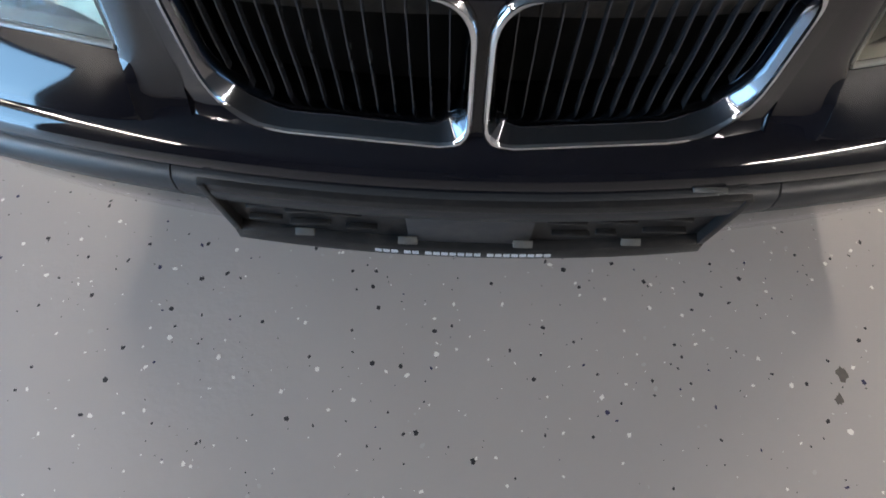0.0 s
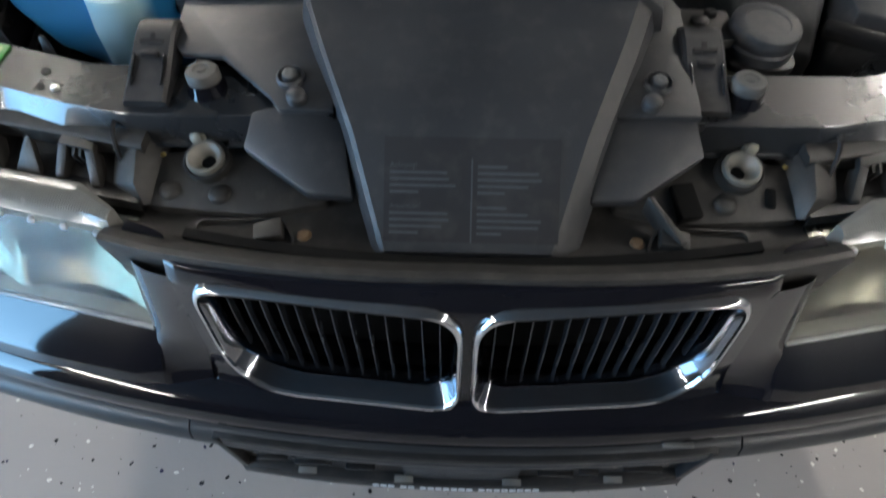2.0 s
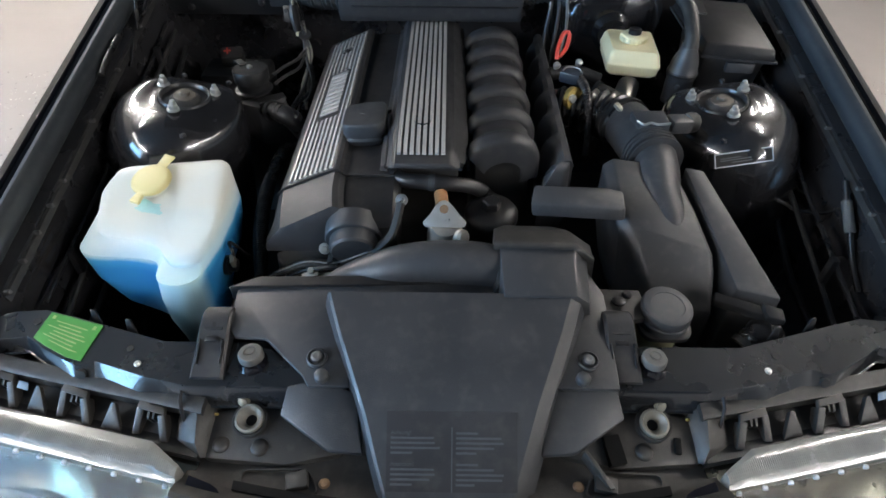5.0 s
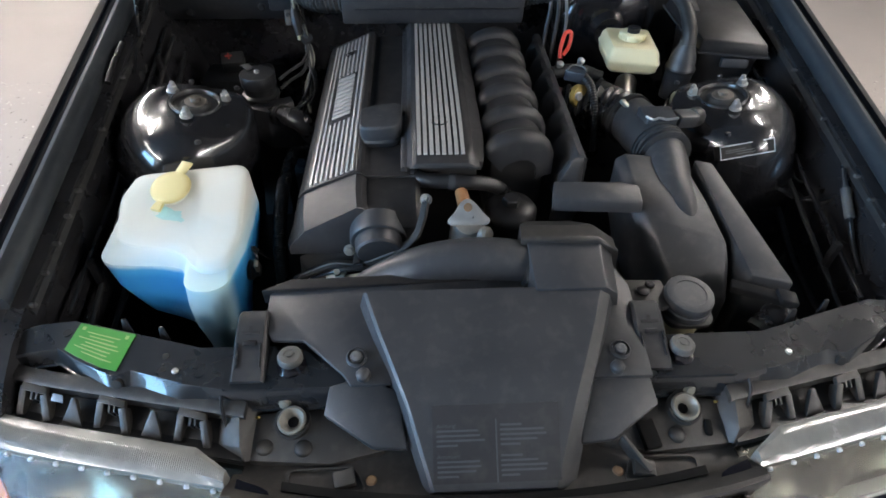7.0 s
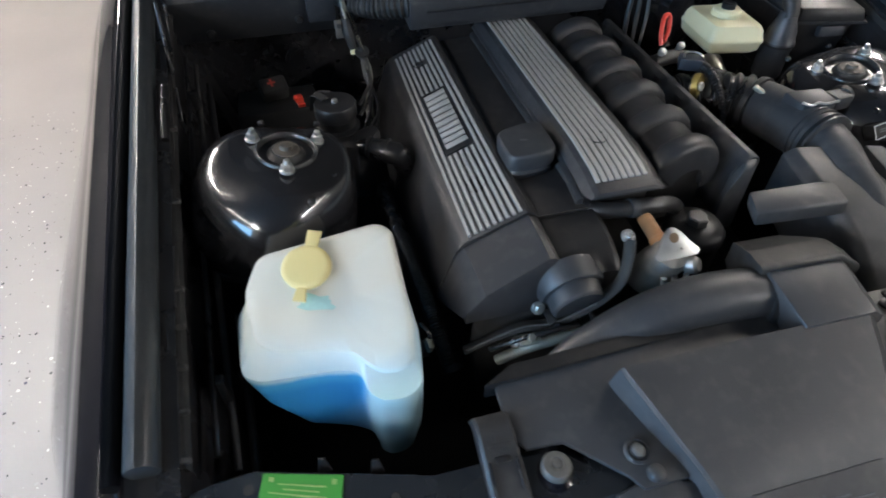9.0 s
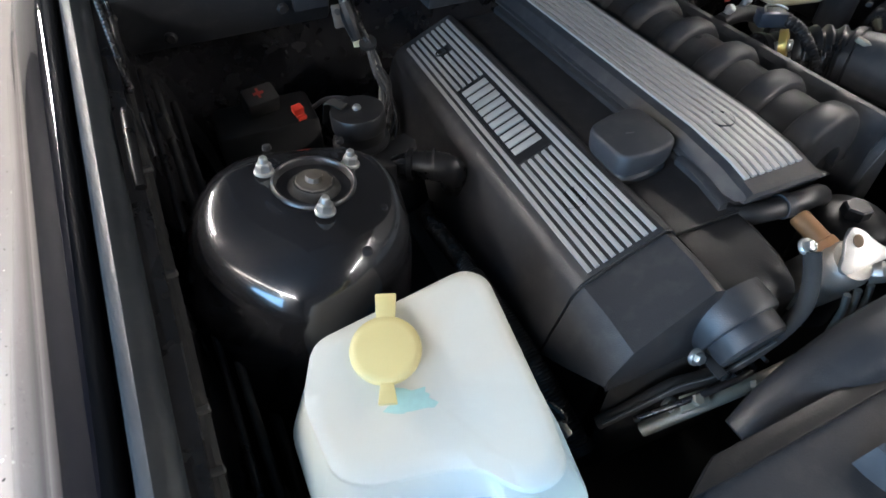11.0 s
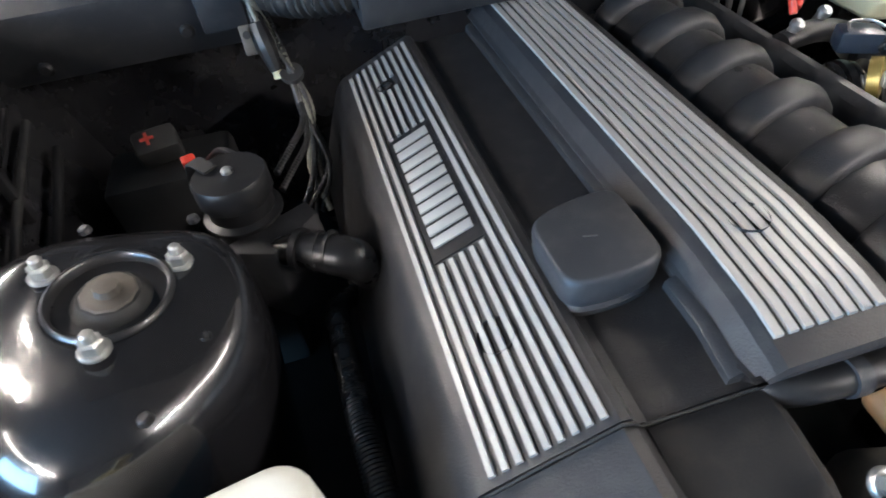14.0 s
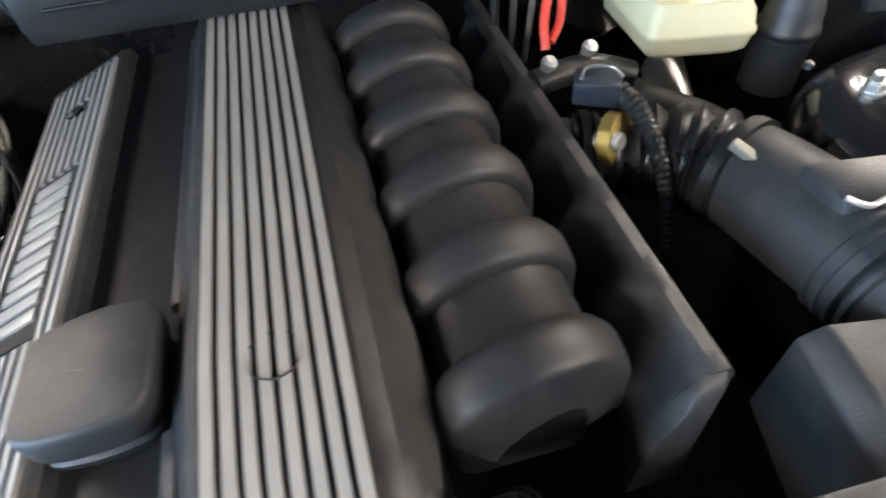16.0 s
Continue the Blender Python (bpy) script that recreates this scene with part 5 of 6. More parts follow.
    hair = lathe([(0.0135, 0), (0.0135, 0.00225), (0.0132, 0.00225), (0.0132, 0)], Matrix.Translation(on_bed(4.4, 0.848, 0)) @ Euler((0, radians(-23), 0)).to_matrix().to_4x4(), 24)
    part("cover_seam", hair, DARK, t)
    # coil cover: raised bar with its own ribs
    def bar(y, dz=0.0, k=0.0):
        floor_z = 0.7545 - 0.02 * min(1, max(0, (y - 0.757) / 0.06))
        edge = 0.014 + 0.01 * min(1, max(0, (y - 0.757) / 0.06))
        return [Vector((min(x, edge), y, max(z + dz, floor_z))) for x, z in ((-0.1 + k, 0.7515), (-0.1, 0.754), (-0.0965, 0.7565), (-0.0935, 0.762), (-0.089, 0.7685), (-0.083, 0.772), (-0.008, 0.772), (0.002, 0.7675), (0.01, 0.758), (0.023, 0.7475), (0.024, 0.742), (0.0, 0.738), (-0.08, 0.738))]

    rise = lambda y: 0.105 * min(y - 0.795, 0.055) * (1 if y > 0.795 else 0.3) + 0.012 * max(0, y - 0.85)
    part("coil_cover", loft([bar(0.7535, -0.014), bar(0.7555, -0.0105), bar(0.76, -0.0085), bar(0.775, -0.0048), bar(0.79, -0.001), bar(0.798, 0.0004), bar(0.85, 0.0058)] + [bar(y, rise(y)) for y in (0.95, 1.05, 1.15, 1.235, 1.25)]), PLASTIC, t, "matt black ignition coil cover", 24)
    for i in range(8):
        x0 = -0.0815 + 0.0092 * i
        rows = []
        for y in (0.771, 0.79, 0.798, 0.85, 0.95, 1.05, 1.15, 1.235):
            z = 0.7725 + (rise(y) if y > 0.795 else (y - 0.793) * 0.25)
            rows.append([Vector((x0, y, z - 0.001)), Vector((x0 + 0.0003, y, z + 0.0018)), Vector((x0 + 0.0057, y, z + 0.0018)), Vector((x0 + 0.006, y, z - 0.001))])
        part("silver_rib", loft(rows), STRIPE, t, "satin silver rib")
    part("cover_seam", lathe([(0.0135, 0), (0.0135, 0.00255), (0.0133, 0.00255), (0.0133, 0)], pose(-0.046, 0.847, 0.7775), 32), COVER, t)
    part("cover_core", box((-0.04, 1.01, 0.72), (0.098, 0.45, 0.05), bev=0.004), BLACK, t)
    # the skirt's lower lip, broken where the filler cap stands
    for y0, y1 in ((0.766, 0.834), (0.912, 1.24)):
        part("skirt_lip", loft([[Vector((x, y, z + 0.004 * min(1, (y - 0.757) / 0.1) + 0.2 * min(0, y - 0.798))) for x, z in ((-0.1065, 0.7475), (-0.106, 0.753), (-0.1035, 0.755), (-0.098, 0.756), (-0.097, 0.7465))] for y in (y0, y0 + 0.003, max(y0 + 0.006, 0.798), y1 - 0.003, y1)]), PLASTIC, t, angle=40)
    # oil filler: a flat-topped rounded square cap over a narrower collar
    o = [Vector((p[0], p[1], 0)) for p in outline([(-0.1715, 0.899), (-0.171, 0.836), (-0.136, 0.832), (-0.1045, 0.837), (-0.104, 0.908), (-0.139, 0.908)], [0.015, 0.015, 0.05, 0.014, 0.016, 0.05], 6)]
    c = Vector((-0.139, 0.87, 0))

    def scaled(k, z):
        return [c + (p - c) * k + Vector((0, 0, z + 0.06 * (p.x - c.x))) for p in o]

    cap = part("oil_filler_cap", loft([scaled(0.95, 0.752), scaled(0.985, 0.756), scaled(1.0, 0.77), scaled(0.985, 0.7735), scaled(0.95, 0.7755), scaled(0.925, 0.776), scaled(0.9, 0.7762), scaled(0.3, 0.7764)]), COVER, t, "smooth black oil filler cap", 30)
    part("collar", loft([scaled(0.8, 0.728), scaled(0.86, 0.738), scaled(0.94, 0.742), scaled(0.94, 0.746), scaled(0.86, 0.749), scaled(0.84, 0.754)]), COVER, cap, angle=40)
    part("mould_mark", box((-0.139, 0.868, 0.7768), (0.012, 0.0012, 0.0006), (0, 3, -12)), rivet_mat, cap)
    # cylinder-head front: rounded chain case bulge, gasket edge and bolts
    m = pose(-0.141, 0.694, 0.688, 104, -14, 0)
    part("sensor_housing", lathe([(0.041, -0.01), (0.041, 0.016), (0.039, 0.0185), (0.034, 0.019), (0.033, 0.036), (0.03, 0.039), (0.0, 0.039)], m, 36), COVER, t, "rounded grey-black housing", 40)
    for i in range(6):
        a0 = radians(210 + 20 * i)
        part("rib", box((-0.141 + 0.036 * math.cos(a0), 0.662, 0.682 + 0.036 * math.sin(a0)), (0.004, 0.022, 0.010), (0, math.degrees(-a0) + 90, 0), bev=0.001), DARK, t)
    edge = [(-0.272, 0.68, 0.606), (-0.245, 0.674, 0.626), (-0.208, 0.668, 0.647), (-0.167, 0.662, 0.651), (-0.118, 0.66, 0.674), (-0.088, 0.664, 0.70), (-0.077, 0.675, 0.722), (-0.071, 0.69, 0.742)]
    part("gasket_edge", tube(edge, [0.007, 0.007, 0.008, 0.008, 0.008, 0.008, 0.008, 0.008], 8, flat=0.7), BLACK, t, "ribbed black plastic edge", 50)
    part("gasket_line", tube([Vector(p) + Vector((0, -0.006, 0.008)) for p in edge[:5]], 0.0012, 5), rivet_mat, t)
    part("case_front", loft([[Vector(p) for p in ((-0.265, 0.69, 0.60), (-0.262, 0.69, 0.645), (-0.2, 0.7, 0.67), (-0.085, 0.705, 0.69), (-0.075, 0.705, 0.5), (-0.26, 0.69, 0.5))],
                             [Vector(p) for p in ((-0.26, 0.682, 0.59), (-0.25, 0.682, 0.625), (-0.2, 0.684, 0.645), (-0.09, 0.686, 0.665), (-0.08, 0.68, 0.5), (-0.25, 0.676, 0.5))]], bev=0.003), BLACK, t)
    for p, rx in (((-0.183, 0.676, 0.668), 62), ((-0.0705, 0.697, 0.741), 35), ((-0.212, 0.662, 0.628), 70)):
        b = lathe([(0.0085, 0), (0.0085, 0.002), (0.0075, 0.0035)], pose(*p, rx), 16)
        lathe([(0.0056, 0.003), (0.0056, 0.0075), (0.0046, 0.0085), (0.0, 0.0085)], pose(*p, rx), 6, bm=b)
        part("bolt", b, ZINC, t, "zinc plated bolt")


engine_block()


def front_clutter():
    """Pipes, a bracket and bolts at the foot of the chain case."""
    t = thing("coolant_pipe", (-0.16, 0.64, 0.6), "small metal coolant pipe with brackets before the engine", "pipe")
    part("pipe", tube([(-0.235, 0.66, 0.6), (-0.2, 0.648, 0.632), (-0.16, 0.642, 0.646), (-0.12, 0.64, 0.65), (-0.08, 0.645, 0.64)], 0.007, 10), BOLT, t, "dull metal pipe", 60)
    part("lead", tube([(-0.245, 0.664, 0.62), (-0.205, 0.65, 0.65), (-0.17, 0.645, 0.66), (-0.14, 0.648, 0.655)], 0.0032, 7), GLOSSRUB, t, angle=60)
    part("bracket", slab([(-0.215, 0.645, 0.642), (-0.19, 0.64, 0.65), (-0.186, 0.652, 0.655), (-0.21, 0.657, 0.648)], (0, 0, -0.004), bev=0.001), BOLT, t, "dull steel bracket")
    for x, y, z in ((-0.2, 0.647, 0.651), (-0.145, 0.636, 0.655), (-0.1, 0.64, 0.652)):
        part("bolt", lathe([(0.0055, -0.002), (0.0055, 0.004), (0.0045, 0.005), (0, 0.005)], pose(x, y, z, 30), 6), BOLT, t)


front_clutter()


def intake_manifold():
    t = thing("intake_manifold", (0.1, 1.0, 0.6), "matt black plastic intake manifold with six ribbed runners", "manifold")
    prof = [(0.031, 0.738), (0.034, 0.748), (0.044, 0.757), (0.06, 0.763), (0.078, 0.765), (0.095, 0.762), (0.11, 0.754), (0.12, 0.742), (0.125, 0.728), (0.125, 0.70)]

    def arch(y, h, low=0.0):
        """A section across the runners at y, swollen outward by h."""
        out, inner = [], []
        for x, z in prof:
            d = Vector((x - 0.078, z - 0.70))
            tip = Vector((0.078, y + 0.15 * (x - 0.04), 0.70 + 0.03 * (y - 0.82) - low))
            for ring, far in ((out, d + d.normalized() * h), (inner, d * 0.62)):
                ring.append(tip + Vector((far.x, 0, far.y)))
        return out + inner[::-1]

    # each runner is a round rib over the arch with a flat web behind it
    swell = [(0.0, -0.001)] + [(0.23 - 0.23 * math.cos(math.pi * k / 10), 0.0112 * math.sin(math.pi * k / 10) ** 0.7) for k in range(1, 10)] + [(0.475, 0.0), (0.5, -0.0012), (1.0, -0.0012)]
    for i in range(6):
        y0 = 0.796 + 0.0735 * i
        rows = [arch(y0 + 0.0735 * f, h) for f, h in swell if i < 5 or f < 0.7]
        if i == 0:
            rows = [arch(y0 - 0.004, -0.02, 0.004), arch(y0 - 0.002, -0.008, 0.002)] + rows
        part("runner", loft(rows), PLASTIC, t, angle=42)
    part("lower_shell", box((0.078, 1.043, 0.68), (0.09, 0.454, 0.1), bev=0.012), BLACK, t)
    # scalloped flange along the coil cover
    pts = []
    for i in range(6):
        y = 0.796 + 0.0735 * i
        pts += [(0.0105, y - 0.004), (0.0105, y + 0.031), (0.021, y + 0.038), (0.022, y + 0.062)]
    left = [(-0.002, 0.775), (-0.002, 1.26)]
    part("flange", slab([(p[0], p[1], 0.742) for p in [left[0]] + [(0.014, 0.775)] + pts + [(0.02, 1.262)] + [left[1]]], (0, 0, -0.006)), PLASTIC, t)
    # plenum along the outer side, hollowed opposite the runners
    rows = []
    for k in range(73):
        y = 0.795 + 0.47 * k / 72
        ph = (y - 0.829) / 0.0735
        dip = (0.5 + 0.5 * math.cos(2 * math.pi * ph)) ** 0.7
        x0 = 0.142 + 0.012 * dip + 0.03 * (y - 0.795)
        lo = 0.02 * dip
        xo = 0.152 + 0.016 * (y - 0.795)
        rows.append([Vector((x0 - 0.004, y, 0.64)), Vector((x0, y, 0.719 - lo)), Vector((x0 + 0.007 + 0.002 * dip, y, 0.7335 - lo)), Vector((xo + 0.011, y, 0.7395 - 0.005 * dip)), Vector((xo + 0.017, y, 0.7425)), Vector((xo + 0.026, y, 0.742)), Vector((xo + 0.03, y, 0.735)), Vector((xo + 0.032, y, 0.64))])
    # Same moulding as the runners, in the lighter plastic to look lit.
    part("plenum", loft(rows, bev=0.0), AIRBOX, t, "long black plenum rail", 40)
    part("plenum_end", loft([[Vector(p) for p in ((0.139, 0.797, 0.64), (0.143, 0.797, 0.715), (0.162, 0.797, 0.741), (0.178, 0.797, 0.741), (0.184, 0.797, 0.64))],
                             [Vector(p) for p in ((0.137, 0.79, 0.63), (0.141, 0.79, 0.703), (0.155, 0.788, 0.7395), (0.175, 0.79, 0.738), (0.182, 0.792, 0.63))],
                             [Vector(p) for p in ((0.134, 0.784, 0.62), (0.137, 0.784, 0.69), (0.149, 0.783, 0.728), (0.168, 0.785, 0.728), (0.175, 0.786, 0.62))]], bev=0.004, seg=3), AIRBOX, t)
    part("bump_stop", lathe([(0.004, 0), (0.004, 0.002), (0, 0.002)], pose(0.074, 1.018, 0.7675), 10), DARK, t)
    part("bump_stop", lathe([(0.0025, 0), (0.0025, 0.0015), (0, 0.0015)], pose(0.083, 1.017, 0.767), 10), DARK, t)


intake_manifold()


def thermostat():
    t = thing("thermostat_housing", (-0.01, 0.68, 0.62), "bare cast aluminium thermostat housing with a lifting eye", "housing")
    m = pose(-0.01, 0.688, 0.70, 24, 0, 0)
    part("body", lathe([(0.027, -0.07), (0.027, -0.025), (0.0245, -0.02), (0.0235, 0.004), (0.02, 0.012), (0.0, 0.014)], m, 18), CAST, t, angle=40)
    for k, x in enumerate((-0.026, -0.012, 0.004)):
        part("cast_rib", tube([(x, 0.664, 0.69), (x + 0.001, 0.66, 0.67), (x + 0.001, 0.658, 0.64)], 0.0035, 7), CAST, t, angle=60)
    part("side_boss", lathe([(0.011, 0), (0.011, 0.012), (0.008, 0.016), (0, 0.016)], pose(0.008, 0.674, 0.695, 40, 50, 0), 12), CAST, t)
    # folded steel lifting eye, standing up at the front
    o = outline([(-0.042, -0.012), (-0.03, 0.0), (-0.024, 0.012), (-0.012, 0.021), (0.0, 0.012), (0.008, 0.0), (0.02, -0.012), (0.016, -0.019), (-0.038, -0.019)], 0.008, 4)
    plate = pose(0, 0.684, 0.7285, 42, 0, 0)
    part("lifting_eye", slab([plate @ Vector((p[0], p[1], 0)) for p in o], plate.to_3x3() @ Vector((0, 0, -0.004)), bev=0.001), ZINC, t, "dull zinc lifting eye")
    part("eye_hole", lathe([(0.0062, 0.0), (0.0062, 0.0006), (0, 0.0006)], plate @ Matrix.Translation((-0.012, 0.006, 0.0002)), 16), RUST, t, "rusty hole")
    part("plug", lathe([(0.0115, 0), (0.0115, 0.01), (0.0098, 0.011), (0.0098, 0.04), (0.008, 0.043), (0.0, 0.043)], pose(-0.012, 0.705, 0.706, -72, 0, 8), 14), sender_mat, t, "orange-brown temperature sender", 40)


sender_mat = pbr("brown_phenolic", (0.32, 0.15, 0.06), 0.55, var=0.35, scale=50)


thermostat()


def hose(name, pts, r, mat, label, seg=12, rib=None, flat=1.0, steps=6):
    t = thing(name, pts[0], label, "hose")
    part("tube", tube(pts, r, seg, steps, rib=rib, flat=flat), mat, t, angle=60)
    for i in (0, -1):
        a, b = Vector(pts[i]), Vector(pts[i + 1 if i == 0 else -2])
        part("end_band", tube([a, a.lerp(b, 0.008 / max((b - a).length, 0.01))], r + 0.0022, seg, 1), DARK, t, angle=60)
    return t


# the fan shroud's arched top
fs = thing("fan_shroud", (-0.05, 0.6, 0.5), "arched dark grey plastic fan shroud behind the radiator cover", "fan shroud")
part("arch", tube([(-0.185, 0.61, 0.642), (-0.15, 0.612, 0.663), (-0.11, 0.612, 0.682), (-0.068, 0.612, 0.696), (-0.017, 0.612, 0.703), (0.035, 0.61, 0.702), (0.062, 0.607, 0.697)], [0.014, 0.021, 0.026, 0.0295, 0.031, 0.031, 0.03], 18, 8), COVER, fs, angle=60)
part("collar", tube([(0.05, 0.606, 0.694), (0.056, 0.606, 0.692), (0.062, 0.605, 0.689), (0.068, 0.604, 0.686)], [0.034, 0.037, 0.037, 0.034], 18, 3), DARK, fs, angle=60)
bh = hose("breather_hose", [(-0.088, 0.774, 0.727), (-0.07, 0.76, 0.7285), (-0.04, 0.7555, 0.729), (-0.005, 0.755, 0.727), (0.025, 0.762, 0.718), (0.045, 0.768, 0.704), (0.06, 0.775, 0.68)], 0.0112, GLOSSRUB, "black rubber breather hose below the coil cover")
part("clamp", tube([(-0.036, 0.7553, 0.729), (-0.026, 0.755, 0.7285)], 0.013, 18, 1), COVER, bh, "grey band clamp", 60)


def oil_filter():
    t = thing("oil_filter_housing", (0.06, 0.72, 0.55), "round black oil filter cap with a hexagon on top", "filter")
    m = pose(0.058, 0.735, 0.657)
    part("body", lathe([(0.038, -0.1), (0.038, 0.02), (0.04, 0.024), (0.04, 0.034), (0.034, 0.042), (0.014, 0.044)], m, 28), DARK, t, angle=50)
    part("hexagon", lathe([(0.014, 0.04), (0.014, 0.054), (0.012, 0.056), (0, 0.056)], m, 6), DARK, t)


oil_filter()


# ---- intake and air filter ----
def air_filter():
    t = thing("air_filter_box", (0.32, 0.7, 0.5), "large angular matt black plastic air filter box", "air filter")
    lid = loft([[Vector(p) for p in ((0.232, 0.81, 0.65), (0.23, 0.808, 0.73), (0.243, 0.805, 0.742), (0.28, 0.80, 0.74), (0.327, 0.80, 0.738), (0.334, 0.80, 0.73), (0.336, 0.80, 0.6))],
                [Vector(p) for p in ((0.228, 0.735, 0.62), (0.228, 0.735, 0.715), (0.24, 0.73, 0.729), (0.285, 0.72, 0.724), (0.342, 0.715, 0.718), (0.349, 0.715, 0.71), (0.352, 0.715, 0.57))],
                [Vector(p) for p in ((0.234, 0.692, 0.60), (0.236, 0.69, 0.696), (0.25, 0.684, 0.709), (0.295, 0.668, 0.704), (0.353, 0.65, 0.695), (0.36, 0.65, 0.687), (0.362, 0.65, 0.55))],
                [Vector(p) for p in ((0.246, 0.672, 0.58), (0.249, 0.668, 0.675), (0.262, 0.66, 0.687), (0.303, 0.646, 0.682), (0.355, 0.632, 0.675), (0.362, 0.632, 0.667), (0.364, 0.634, 0.54))],
                [Vector(p) for p in ((0.272, 0.625, 0.56), (0.276, 0.622, 0.615), (0.286, 0.616, 0.628), (0.312, 0.61, 0.626), (0.36, 0.604, 0.622), (0.366, 0.604, 0.612), (0.368, 0.606, 0.52))]], bev=0.004)
    part("lid", lid, AIRBOX, t, angle=26)
    edge = loft([[Vector(p) for p in ((0.347, 0.787, 0.739), (0.374, 0.781, 0.737), (0.382, 0.779, 0.58), (0.35, 0.785, 0.58))],
                 [Vector(p) for p in ((0.38, 0.60, 0.673), (0.436, 0.588, 0.668), (0.442, 0.586, 0.52), (0.385, 0.6, 0.52))]], bev=0.003)
    part("filter_case", edge, AIRBOX, t)
    part("case_lip", slab([(0.352, 0.60, 0.668), (0.43, 0.572, 0.662), (0.428, 0.56, 0.656), (0.35, 0.59, 0.662)], (0, 0, -0.012), bev=0.002), DARK, t)
    part("clip", slab([(0.405, 0.578, 0.672), (0.43, 0.57, 0.668), (0.432, 0.556, 0.66), (0.41, 0.562, 0.662)], (0, 0, -0.01), bev=0.002), DARK, t)
    snork = slab([(0.115, 0.73, 0.746), (0.218, 0.728, 0.744), (0.24, 0.722, 0.742), (0.238, 0.69, 0.736), (0.214, 0.69, 0.737), (0.108, 0.698, 0.737)], (0.003, -0.002, -0.022), bev=0.004)
    part("snorkel", snork, AIRBOX, t, "flat black intake snorkel")
    part("cone", tube([(0.315, 0.83, 0.725), (0.31, 0.79, 0.72), (0.307, 0.755, 0.712), (0.312, 0.71, 0.70), (0.318, 0.675, 0.685)], [0.034, 0.034, 0.031, 0.024, 0.012], 20), AIRBOX, t, "rounded duct neck", 60)


air_filter()


def air_meter():
    t = thing("air_flow_meter", (0.3, 0.87, 0.66), "black air flow meter with a plugged connector", "sensor")
    part("barrel", tube([(0.301, 0.95, 0.714), (0.304, 0.925, 0.718), (0.307, 0.89, 0.722), (0.311, 0.86, 0.724), (0.314, 0.83, 0.725)], 0.0415, 28), AIRBOX, t, angle=60)
    part("block", slab([(0.284, 0.897, 0.772), (0.331, 0.882, 0.78), (0.334, 0.848, 0.776), (0.289, 0.859, 0.767)], (0, 0, -0.03), bev=0.003), AIRBOX, t, "flat grey sensor head")
    part("connector", box((0.354, 0.868, 0.764), (0.036, 0.028, 0.022), (0, 5, 12), bev=0.004), AIRBOX, t)
    part("boot", tube([(0.366, 0.872, 0.764), (0.38, 0.884, 0.758), (0.392, 0.9, 0.742)], [0.013, 0.016, 0.012], 12), RUBBER, t, "rubber boot", 60)
    part("retaining_clip", tube([(0.286, 0.862, 0.772), (0.295, 0.853, 0.771), (0.305, 0.853, 0.774), (0.315, 0.848, 0.774), (0.332, 0.845, 0.778)], 0.0019, 6), ZINC, t, "bent wire clip")
    for k in range(4):
        part("ring", tube([(0.3115 + 0.001 * k, 0.85 - 0.009 * k, 0.7243), (0.3118 + 0.001 * k, 0.8465 - 0.009 * k, 0.7244)], 0.0438, 28, 2), AIRBOX, t, angle=60)


air_meter()
boot = thing("intake_boot", (0.24, 0.99, 0.68), "ribbed black rubber intake boot with steel clamps", "hose")
part("tube", tube([(0.19, 1.022, 0.705), (0.222, 1.012, 0.707), (0.255, 0.998, 0.71), (0.282, 0.978, 0.712), (0.298, 0.953, 0.714)], [0.034, 0.034, 0.038, 0.041, 0.042], 26, 8, rib=(0.0155, 0.0042)), GLOSSRUB, boot, angle=80)
for a, b in (((0.296, 0.958, 0.7135), (0.299, 0.95, 0.714)), ((0.197, 1.0195, 0.7055), (0.203, 1.0175, 0.7058))):
    c = part("clamp", tube([a, b], 0.0462 if a[0] > 0.25 else 0.0395, 28, 1), DARK, boot, "dark band clamp", 60)
part("clamp_screw", box((0.279, 0.937, 0.752), (0.009, 0.022, 0.007), (20, 0, 35), bev=0.0015), BOLT, boot, "bright clamp screw")
plug_mat = pbr("blue_black_plastic", (0.022, 0.03, 0.042), 0.35, var=0.2)
thr = thing("throttle_body", (0.205, 1.02, 0.68), "cast metal throttle body with cable drum and plugs", "throttle")
part("body", lathe([(0.032, -0.02), (0.032, 0.012)], pose(0.188, 1.025, 0.705, 90, 0, 70), 20), CAST, thr)
part("cable_drum", lathe([(0.021, -0.005), (0.021, 0.005), (0.012, 0.007)], pose(0.214, 1.0, 0.735, 75, 0, 40), 20), BRASS, thr, "dull brass cable drum")
part("return_spring", tube([(0.2, 1.0, 0.735), (0.207, 0.993, 0.74), (0.212, 0.985, 0.742)], 0.007, 10, rib=(0.003, 0.0012)), ZINC, thr, "bright return spring", 60)
part("solenoid", tube([(0.224, 1.022, 0.762), (0.232, 1.0, 0.755), (0.236, 0.975, 0.738), (0.236, 0.95, 0.712), (0.234, 0.925, 0.665)], [0.009, 0.0075, 0.006, 0.005, 0.005], 10, rib=(0.005, 0.0006)), DARK, thr)
part("plug_body", box((0.211, 1.032, 0.762), (0.036, 0.026, 0.02), (0, 0, -28), bev=0.003), plug_mat, thr, "blue-black plug")
part("plug_clip", tube([(0.195, 1.03, 0.774), (0.205, 1.04, 0.776), (0.222, 1.034, 0.776), (0.226, 1.022, 0.774)], 0.0014, 6), ZINC, thr, "bent wire clip", 60)
part("plug_end", lathe([(0.008, 0), (0.008, 0.014), (0.006, 0.016), (0, 0.016)], pose(0.197, 1.036, 0.764, 90, 0, 62), 12), DARK, thr)
